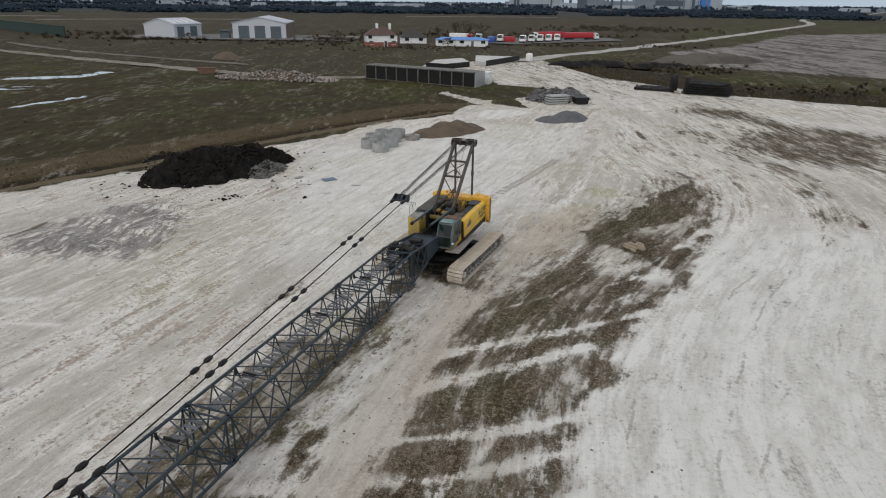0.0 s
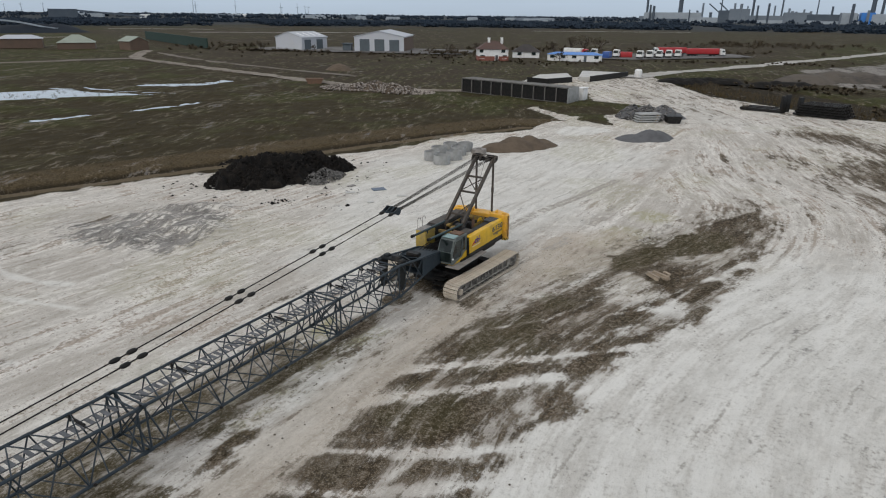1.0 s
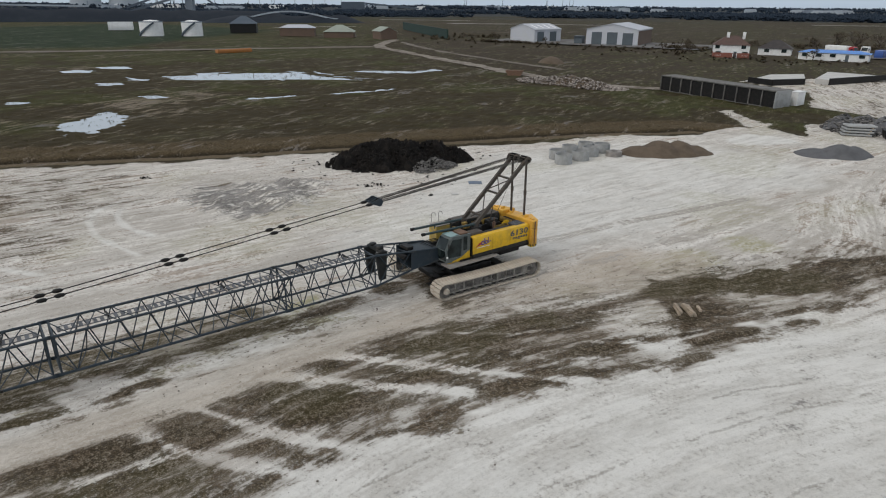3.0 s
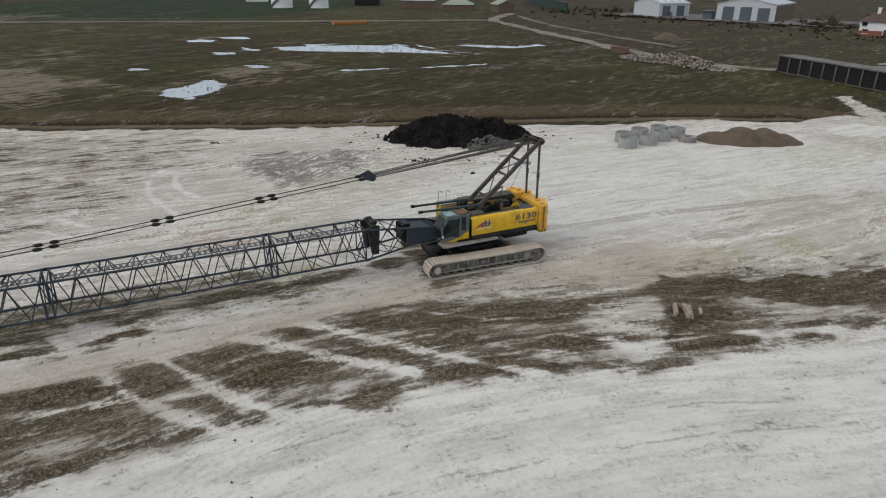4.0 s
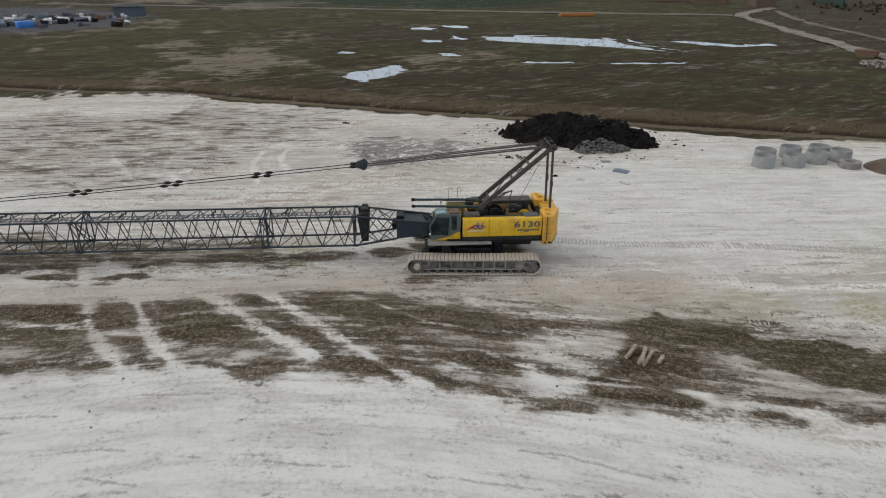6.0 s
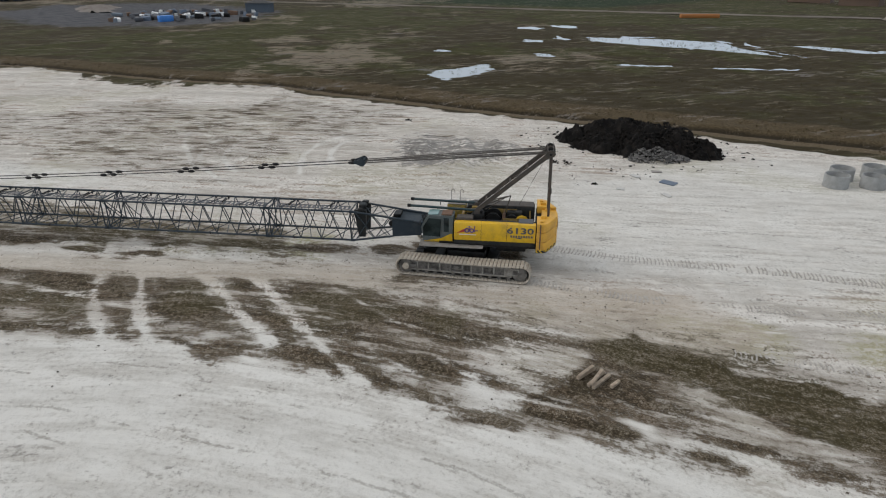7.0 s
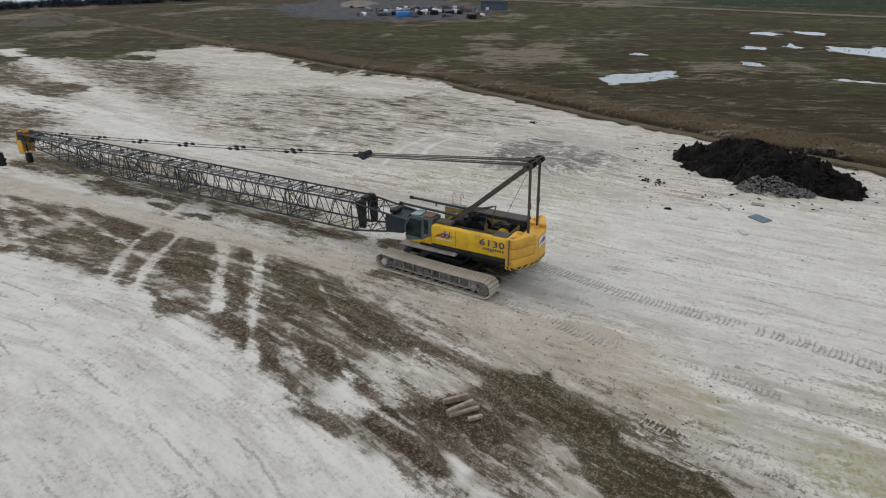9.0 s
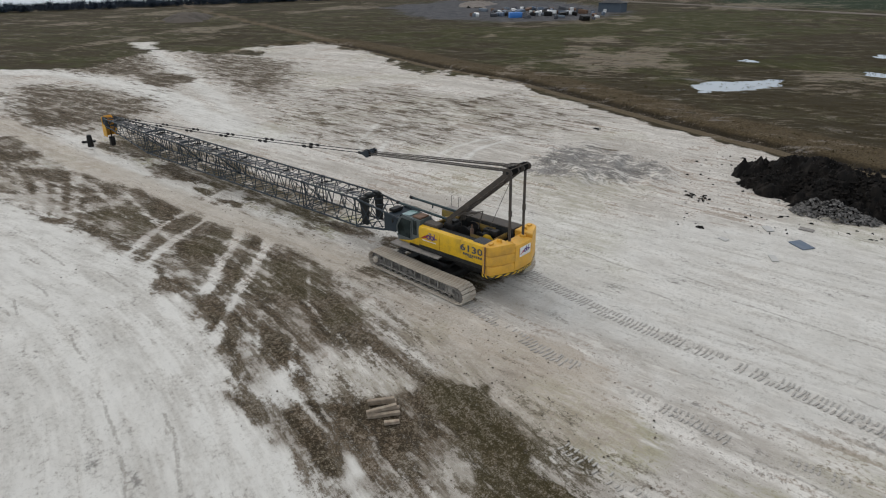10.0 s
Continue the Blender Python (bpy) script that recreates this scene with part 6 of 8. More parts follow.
SOIL = [(-4.2, -3.9, 2.2, 1.0), (-3.2, -1.6, 3.0, 1.9), (-1.6, 0.2, 3.2, 2.2), (0.4, 1.2, 3.0, 1.9), (2.0, 3.0, 3.0, 2.0), (1.6, 0.2, 2.8, 1.5), (-0.9, -3.0, 2.6, 1.2), (3.6, 4.8, 2.2, 1.2), (-2.0, 2.6, 2.4, 1.5), (-5.0, -2.6, 1.8, 0.9), (0.4, 3.6, 2.2, 1.3)]
heap("soil_mound", M_soil, "big dark heap of peaty soil on chalk", "heap", SOIL, 20, 0.13, pose(-21.8, 62.2, 0), 0.40, 5, 2.6)
lumps, rng = Shape(), random.Random(6)
for k in range(2600):
    x, y, r, h = SOIL[k % len(SOIL)]
    a, d = rng.random() * 6.283, math.sqrt(rng.random())
    x, y = x + r * d * math.cos(a), y + r * d * math.sin(a)
    top = max(h * (1 - (math.hypot(x - px, y - py) / pr) ** 1.7) for px, py, pr, h in SOIL)
    lumps.stone((x, y, top + rng.uniform(-0.05, 0.16)), 0.05 + 0.16 * rng.random() ** 2, rng, 0.8)
solid("soil_lumps", lumps, M_soil, "loose lumps on a dark soil heap", "soil", pose(-21.8, 62.2, 0.1), "", "stuff", False)


def stones(name, mat, label, category, at, spots, count, size, seed, kind="stuff"):
    """Loose stones heaped over round spots (x, y, radius, height)."""
    rng, sh = random.Random(seed), Shape()
    for k in range(count):
        x, y, r, h = spots[k % len(spots)]
        a, d = rng.random() * 6.283, math.sqrt(rng.random())
        z = max(0.0, h * (1 - d) ** 0.8) + rng.uniform(-0.03, 0.05)
        sh.stone((x + r * d * math.cos(a), y + r * d * math.sin(a), z), size * rng.uniform(0.5, 1.5), rng)
    return solid(name, sh, mat, label, category, at, "", kind, False)


stones("rubble", M_rubble, "grey broken rubble tipped against a soil heap", "rubble", pose(-17.2, 62.0, 0), [(-0.2, 0.2, 1.6, 1.25), (0.0, 1.2, 1.3, 0.8), (-1.0, -0.8, 1.2, 0.9), (0.3, 2.2, 1.0, 0.4), (-0.4, -1.4, 1.0, 0.3)], 1500, 0.10, 4)
for x, y, w, d, t, mat, lab in ((-10.9, 59.7, 1.3, 0.9, 35, M_tarpblue, "slate-blue flat panel lying on chalk"), (-13.2, 57.9, 0.9, 0.5, 20, M_palecon, "pale flat panel lying on chalk"), (-10.3, 55.1, 0.6, 0.4, 50, M_palecon, "pale flat panel lying on chalk"),
                                (-8.1, 57.9, 0.9, 0.4, 10, M_palecon, "dusty flat panel lying on chalk"), (-13.9, 60.3, 0.9, 0.5, 70, M_walk, "pale flat panel lying on chalk")):
    solid("flat_panel", Shape().box((0, 0, 0.03), (w, d, 0.05), 0, 0.01), mat, lab, "panel", pose(x, y, -0.02, 1.5, 1, t))
rng = random.Random(12)
for x, y in ((-18.1, 53.7), (-18.9, 52.8), (-38.6, 42.6)):
    sh = Shape()
    for k in range(16):
        sh.stone((rng.gauss(0, 0.35), rng.gauss(0, 0.2), 0.02), rng.uniform(0.06, 0.16), rng, 0.5)
    solid("soil_clump", sh, M_soil, "dark clump of soil on chalk", "soil", pose(x, y, 0), "", "", False)

# concrete manhole rings in two rows, and one thick ring with a small hole
RINGS = "grey precast concrete manhole ring standing on chalk"


def manhole_ring(x, y, r, h, thick, turn, label=RINGS, mat=None):
    sh = Shape().ring((0, 0, 0), r, r - thick, h, 32)
    ob = thing("concrete_ring", label, "concrete ring", pose(x, y, -0.03, 0, 0, turn), "manhole rings")
    part("wall", sh, mat or M_concrete, ob)
    part("rim", Shape().ring((0, 0, h), r - thick * 0.25, r - thick * 0.75, 0.03, 32), mat or M_concrete, ob)
    part("joint_line", Shape().ring((0, 0, 0.10), r + 0.012, r - 0.01, 0.05, 32), mat or M_concrete, ob)


for x, y in ((-7.2, 72.4), (-6.3, 75.1), (-6.2, 77.8), (-5.8, 80.4), (-8.7, 74.2), (-8.5, 77.2), (-7.6, 79.9)):
    manhole_ring(x, y, 0.94, 1.0, 0.10, 20 * x)
manhole_ring(-3.9, 79.2, 0.92, 0.55, 0.52, 5, "thick pale concrete ring with a small dark hole", M_walk)
heap("sand_mound", M_sand, "low brown sand heap on chalk", "heap", [(-2.2, -1.9, 2.4, 0.9), (-0.4, -0.6, 2.9, 1.4), (1.5, 1.0, 2.6, 1.3), (3.0, 2.3, 2.0, 0.7)], 13, 0.20, pose(0.4, 84.2, 0), 0.09, 15)
heap("grit_mound", M_grit, "low dark grey grit heap on chalk", "heap", [(0.6, 0.2, 2.6, 1.25), (-1.8, -0.8, 2.4, 0.6), (1.8, 1.6, 2.0, 0.9)], 10, 0.20, pose(17.4, 94.6, 0), 0.06, 19)
heap("slab_mound", M_grit, "grey heap of broken slabs and grit", "heap", [(-2.6, 1.0, 2.8, 1.9), (2.4, 1.8, 3.0, 2.0), (-0.2, 2.6, 2.8, 1.9), (4.2, 2.2, 2.0, 1.0)], 15, 0.25, pose(19.6, 114.0, 0), 0.16, 23)
stones("broken_slabs", M_rubble, "broken grey concrete pieces on a heap", "rubble", pose(19.6, 114.2, 0.1), [(-2.6, 0.6, 2.8, 2.1), (2.4, 1.2, 2.8, 2.0), (0, 2.0, 2.8, 2.0), (-1.0, -1.6, 3.0, 0.8)], 700, 0.24, 9)
SLAB = Shape().box((0, 0, 0), (3.6, 2.0, 0.22), 0, 0.03).mesh("concrete_slab", M_concrete)
for k in range(4):
    tagged(part("concrete_slab", SLAB, None, None, "", pose(18.7 + 0.12 * k, 110.4 + 0.1 * k, 0.18 + 0.36 * k, 0, 0, 14 + 3 * k)), "flat pale concrete slab stacked on bearers", "concrete slab", "stacked slabs")
    for s in (-1, 1):
        solid("bearer", Shape().box((0, 0, 0), (0.16, 1.9, 0.14)), M_timber, "short timber bearer between slabs", "timber", pose(18.7 + 0.12 * k + s * 1.2, 110.4 + 0.1 * k + s * 0.3, 0.0 + 0.36 * k, 0, 0, 14 + 3 * k), "slab bearers")
solid("skip", Shape().prism([(0, -0.9), (1.1, -1.2), (1.1, 1.2), (0, 0.9)], -1.0, 1.0, "y"), M_black, "small dark steel skip beside slabs", "skip", pose(22.9, 110.6, 0, 0, 0, 10))

# timbers lying on the mud
for x, y, z, length, turn in ((12.95, 41.95, 0.09, 1.15, 29), (13.42, 42.22, 0.09, 1.35, 37), (13.64, 42.36, 0.08, 1.3, 33), (13.95, 42.85, 0.08, 0.6, 31), (13.0, 41.93, 0.22, 1.1, 33), (13.50, 42.20, 0.22, 1.25, 44)):
    sh = Shape().box((0, 0, 0), (0.16, length, 0.14), 0, 0.012)
    solid("timber_baulk", sh, M_timber, "weathered square timber baulk on mud", "timber", pose(x, y, z - 0.02, 0, 0, turn), "timber baulks", "", False)
solid("stump_post", Shape().lathe((0, 0, -0.05), [(0.30, 0), (0.27, 0.5), (0.25, 1.0), (0.20, 1.2)], 12), M_black, "short black drum standing on mud", "drum", pose(-14.5, -4.1, 0))
solid("dark_beam", Shape().box((0, 0, 0.08), (0.3, 1.3, 0.18), 0, 0.04), M_black, "dark steel beam lying on mud", "beam", pose(-15.6, -5.6, 0, 0, 0, 40))

# marks of the crawler in the chalk: raised bars, coloured darker as groove shade
M_print = worn("groove_shade_chalk", (0.43, 0.405, 0.37), (0.30, 0.28, 0.25), 0.7, 1.0, 0.95)
sh, rng = Shape(), random.Random(31)
for line, wide, gaps in (([(-1.2, 44.4), (2.0, 49.2), (3.8, 53.1), (5.9, 57.4), (8.0, 61.0), (10.4, 65.6), (12.2, 69.0)], 0.95, 0.30), ([(3.8, 42.5), (5.8, 45.7), (7.15, 47.9), (7.7, 49.6)], 0.80, 0.42), ([(8.7, 51.4), (9.4, 53.2), (10.4, 55.1)], 0.70, 0.40),
                         ([(12.9, 49.4), (13.8, 51.0), (14.7, 52.6), (15.4, 54.2)], 0.60, 0.52), ([(10.8, 57.2), (11.3, 59.0)], 0.5, 0.40)):
    line, run = curve(line, 8), 0.0
    for (ax, ay), (bx, by) in zip(line, line[1:]):
        n, a = math.hypot(bx - ax, by - ay), math.atan2(by - ay, bx - ax)
        k = -run
        while k < n:
            if k >= 0:
                q = cloud(np.array([(ax + k) * 0.6]), np.array([(ay + k) * 0.6]), 8, 3)[0]
                for half in (-1, 1):
                    if q + rng.gauss(0, 0.10) > gaps:
                        w = wide * rng.uniform(0.34, 0.46)
                        o = half * wide * 0.26 + rng.gauss(0, 0.03)
                        x, y = ax + (bx - ax) * k / n - math.sin(a) * o, ay + (by - ay) * k / n + math.cos(a) * o
                        sh.box((x + rng.gauss(0, 0.02), y + rng.gauss(0, 0.02), -0.028), (rng.uniform(0.05, 0.085), w, 0.05), a + half * 0.10 + rng.gauss(0, 0.06))
            k += 0.225
        run = n - k
solid("track_prints", sh, M_print, "raised bars coloured as shaded grooves of crawler tracks in chalk", "track prints", None, "", "stuff", False)

# clods, pebbles and tufts
sh, rng = Shape(), random.Random(41)
spots = [(-9, 12, 5, 14), (-6, 22, 4, 12), (-3, 32, 4, 10), (9, 43, 5, 5), (11, 47, 4, 4), (0, 30, 5, 8), (6, 38, 5, 6), (14, 50, 4, 4), (12, 38, 4, 4), (20, 55, 5, 6), (3, 20, 6, 8), (-24, 46, 7, 6), (-30, 50, 9, 8), (-9, 30, 3, 10)]
for k in range(3600):
    x, y, a, b = spots[k % len(spots)]
    u, v = rng.gauss(0, a * 0.5), rng.gauss(0, b * 0.6)
    sh.stone((x + 0.94 * u + 0.34 * v, y - 0.34 * u + 0.94 * v, 0.0), 0.012 + 0.055 * rng.random() ** 4, rng, 0.6)
solid("clods", sh, M_clod, "small brown clods and stones strewn on the yard", "clods", None, "", "stuff", False)


def blades(name, mat, label, spots, seed):
    """Tufts of thin blades; spots give x, y, height and count."""
    rng, vs, fs = random.Random(seed), [], []
    for x, y, z, h, n in spots:
        for k in range(n):
            a, r = rng.random() * 6.283, rng.random() * 0.45
            px, py = x + r * math.cos(a), y + r * math.sin(a)
            b, w, hh = rng.random() * 6.283, 0.025 + 0.035 * rng.random(), h * rng.uniform(0.5, 1.2)
            lean = rng.uniform(0.1, 0.5) * hh
            i = len(vs)
            vs += [(px - w * math.sin(b), py + w * math.cos(b), z - 0.05), (px + w * math.sin(b), py - w * math.cos(b), z - 0.05), (px + lean * math.cos(b), py + lean * math.sin(b), z + hh)]
            fs.append((i, i + 1, i + 2))
    return solid(name, Shape().add(vs, fs), mat, label, "plants", None, "", "stuff", False)


rng, reeds, tufts, scrubs = random.Random(55), [], [], []
for a, b in zip(EDGE, EDGE[1:]):
    n = math.hypot(b[0] - a[0], b[1] - a[1])
    ux, uy = (b[0] - a[0]) / n, (b[1] - a[1]) / n
    for k in range(int(n * 4)):
        t, d = rng.random() * n, rng.random() ** 0.8 * 11
        x, y = a[0] + ux * t - uy * d, a[1] + uy * t + ux * d
        h = (0.08, 0.15, 0.20, 0.12)[min(3, int(d / 2.5))]
        if 2.8 < d < 6 and rng.random() < 0.5:
            scrubs.append((x, y, -0.6, 0.5, 7))
        elif d > 0.6:
            reeds.append((x, y, 0.0, h, 6))
for k in range(3000):
    x, y = rng.uniform(-120, 10), rng.uniform(20, 150)
    s = (x + 108.5) * 137 / 109 - 40
    if y > s + 14:
        tufts.append((x, y, 0.0, 0.14, 6))
blades("dry_reeds", M_reed, "dry tan reeds along the ditch", reeds, 1)
blades("ditch_growth", M_scrub, "dark tangled growth in the ditch", scrubs, 2)
blades("rough_tufts", M_grass, "rough tufts of winter pasture", tufts, 3)
rng, reeds, scrubs = random.Random(66), [], []
line = curve([(33, 172), (38.5, 152), (45, 143), (54, 127), (75, 113), (120, 96)])
for p, q in zip(line, line[1:]):
    n = math.hypot(q[0] - p[0], q[1] - p[1])
    for k in range(int(n * 14)):
        t, d = rng.random(), rng.random() * 15
        x, y = p[0] + (q[0] - p[0]) * t + d * 0.55, p[1] + (q[1] - p[1]) * t + d * 0.83
        (reeds if d < 3.5 or rng.random() < 0.25 else scrubs).append((x, y, -0.4, 0.8, 6))
blades("dry_reeds", M_reed, "dry reeds along the far ditch", reeds, 4)
blades("ditch_growth", M_scrub, "dark tangled growth in the far ditch", scrubs, 5)

# ---- middle distance: concrete bays, stacks, rubble ----
bays = thing("culvert_row", "row of dark stained precast concrete box units", "concrete units", pose(-17.3, 144.6, 0, 0, 0, -31.7))
UNIT = 2.72
frame_sh = Shape().box((0.09, 1.9, 1.40), (0.18, 3.8, 2.8), 0, 0.02).box((UNIT / 2 + 0.09, 1.9, 2.88), (UNIT + 0.14, 3.9, 0.20), 0, 0.03).box((UNIT / 2, 3.7, 1.4), (UNIT, 0.18, 2.8)).box((UNIT / 2, 1.9, 0.06), (UNIT, 3.8, 0.12))
unit_mesh = frame_sh.mesh("unit", M_concdark)
# black sheet across each open front, added as the shade inside
void_shade_mesh = Shape().box((UNIT / 2 + 0.09, 0.22, 1.42), (UNIT - 0.20, 0.06, 2.62)).mesh("dark_sheet", M_black)
for k in range(10):
    u = part("unit", unit_mesh, None, bays, "", pose(k * UNIT, 0.04 * (k % 3), -0.02 - 0.03 * (k % 2)))
    part("dark_sheet", void_shade_mesh, None, u)
part("end_wall", Shape().box((10 * UNIT + 0.1, 1.9, 1.45), (0.22, 3.8, 2.9), 0, 0.03), M_concrete, bays)
solid("site_cabin", Shape().box((0, 0, 1.2), (1.4, 2.6, 2.3), 0, 0.06).box((0, 0, 2.4), (1.6, 2.8, 0.12)), M_white, "small white cabin beside concrete units", "cabin", pose(8.7, 136.5, 0, 0, 0, -20))

pit = thing("concrete_pit", "pale concrete ramp with dark walled sides", "ramp", pose(0, 0, 0))
part("ramp", Shape().add([(-6, 172, 0.05), (0.6, 167.6, 1.3), (6.2, 174.0, 1.3), (4.8, 186, 1.2), (-2.8, 189, 0.4), (-6, 172, 0), (0.6, 167.6, 0), (6.2, 174.0, 0), (4.8, 186, 0), (-2.8, 189, 0)],
                         [(0, 1, 2, 3, 4), (0, 5, 6, 1), (1, 6, 7, 2), (2, 7, 8, 3), (3, 8, 9, 4), (4, 9, 5, 0)]), M_palecon, pit, "pale concrete ramp")
part("dark_wall", Shape().beam((-4.8, 170.7, 0.6), (0.7, 167.2, 0.6), 0.25, 1.2).beam((0.7, 167.2, 0.6), (6.3, 173.6, 0.6), 0.25, 1.3), M_black, pit, "black side wall")
pit = thing("concrete_pit", "pale concrete pad with a black wall", "ramp", pose(0, 0, 0))
part("pad", Shape().prism([(8, 177), (11, 176), (21, 194), (9, 197)], 0, 1.1), M_palecon, pit, "pale concrete pad")
part("dark_wall", Shape().beam((10.9, 175.8, 0.7), (21.4, 194.0, 0.7), 0.25, 1.4), M_black, pit, "black side wall")
solid("water_tank", Shape().lathe((0, 0, 0), [(0.9, 0), (1.0, 0.2), (1.0, 1.9), (0.7, 2.2)], 16), M_white, "small white tank beside the road", "tank", pose(24.1, 192.2, 0))

SHEETS = "dark steel beams stacked flat beside the ditch"
st = thing("steel_stack", SHEETS, "steel stack", pose(49.8, 124.6, 0, 0, 0, 54))
for k in range(5):
    for j in range(4):
        part("beam", Shape().box((-2.4 + j * 1.4, 0, 0.28 + 0.42 * k), (0.30, 8.6 - 0.5 * k, 0.34), 0, 0.03).box((-2.4 + j * 1.4, 0, 0.28 + 0.42 * k), (0.9, 8.3 - 0.5 * k, 0.06)), M_black, st)
for x, y in ((43.6, 126.9), (46.0, 125.6), (44.9, 129.2)):
    solid("steel_post", Shape().box((0, 0, 1.5), (1.1, 0.5, 3.0), 0, 0.05), M_black, "upright dark steel post by stacked beams", "post", pose(x, y, 0, 0, 0, 40), "steel posts")
st = thing("steel_stack", "low dark steel beams lying on chalk", "steel stack", pose(40.8, 129.3, 0, 0, 0, 60))
for k in range(3):
    part("beam", Shape().box((k * 0.9 - 0.9, 0, 0.3 + 0.12 * k), (0.5, 7.0 - k, 0.5), 0, 0.05), M_black, st)
for x, y, w in ((34.5, 183.0, 7.0), (43.0, 186.0, 9.0), (58, 180, 11)):
    heap("soil_bank", M_soil, "long low dark soil bank beyond the ditch", "bank", [(-w * 0.4, 0, 3.6, 0.9), (-w * 0.15, 0.3, 3.0, 1.1), (w * 0.12, 0.2, 3.8, 0.9), (w * 0.4, 0, 3.2, 1.0)], w + 6, 0.4, pose(x, y, 0), 0.1, int(x))
heap("spoil_mound", M_farearth, "long low grey spoil mound beside a bare lot", "mound", [(-10, 0, 8, 2.0), (-3, 1, 8, 2.6), (5, 2, 8, 2.3), (12, 4, 6, 1.4)], 46, 0.7, pose(78, 196, 0, 0, 0, 10), 0.15, 57)
stones("demolition_rubble", M_rubblepale, "pale demolition rubble beside an earth track", "rubble", pose(-37, 141.5, 0), [(-7, 1.6, 4, 1.0), (-3, 1, 4, 1.6), (1, 0.5, 4.5, 2.2), (5, -0.6, 4, 1.9), (8.5, -2, 3.5, 1.4), (-10, 3, 3, 0.5), (12, -2.4, 3, 0.4)], 1900, 0.26, 14)
heap("rubble_mound", M_sand, "brown earth under demolition rubble", "heap", [(-3, 1, 4, 1.2), (1, 0.5, 4.5, 1.8), (5, -0.6, 4, 1.5), (8.5, -2, 3.5, 1.1)], 30, 0.5, pose(-37, 142.3, 0), 0.15, 33)
sk = thing("skip", "rusty red open skip beside rubble", "skip", pose(-54.2, 151.5, 0, 0, 0, 20))
part("hull", Shape().prism([(0, -1.5), (1.2, -2.1), (1.2, 2.1), (0, 1.5)], -0.9, 0.9, "y"), M_rust, sk)
part("rim", Shape().box((0, 0.9, 1.2), (4.3, 0.12, 0.14)).box((0, -0.9, 1.2), (4.3, 0.12, 0.14)), M_rust, sk)
solid("orange_container", Shape().box((0, 0, 0.6), (12.5, 2.0, 1.1), 0, 0.08).box((0, 0, 1.2), (12.6, 0.2, 0.12)), M_orange, "long low orange container at a field's edge", "container", pose(-166.5, 160.5, 0, 0, 0, 77))
solid("brown_mound", Shape().lathe((0, 0, -0.2), [(4.2, 0), (3.2, 0.9), (1.8, 1.7), (0.4, 2.1)], 18), M_sand, "small brown earth mound by the track", "mound", pose(-62, 190, 0))

# ---- sheds, houses, cabins ----


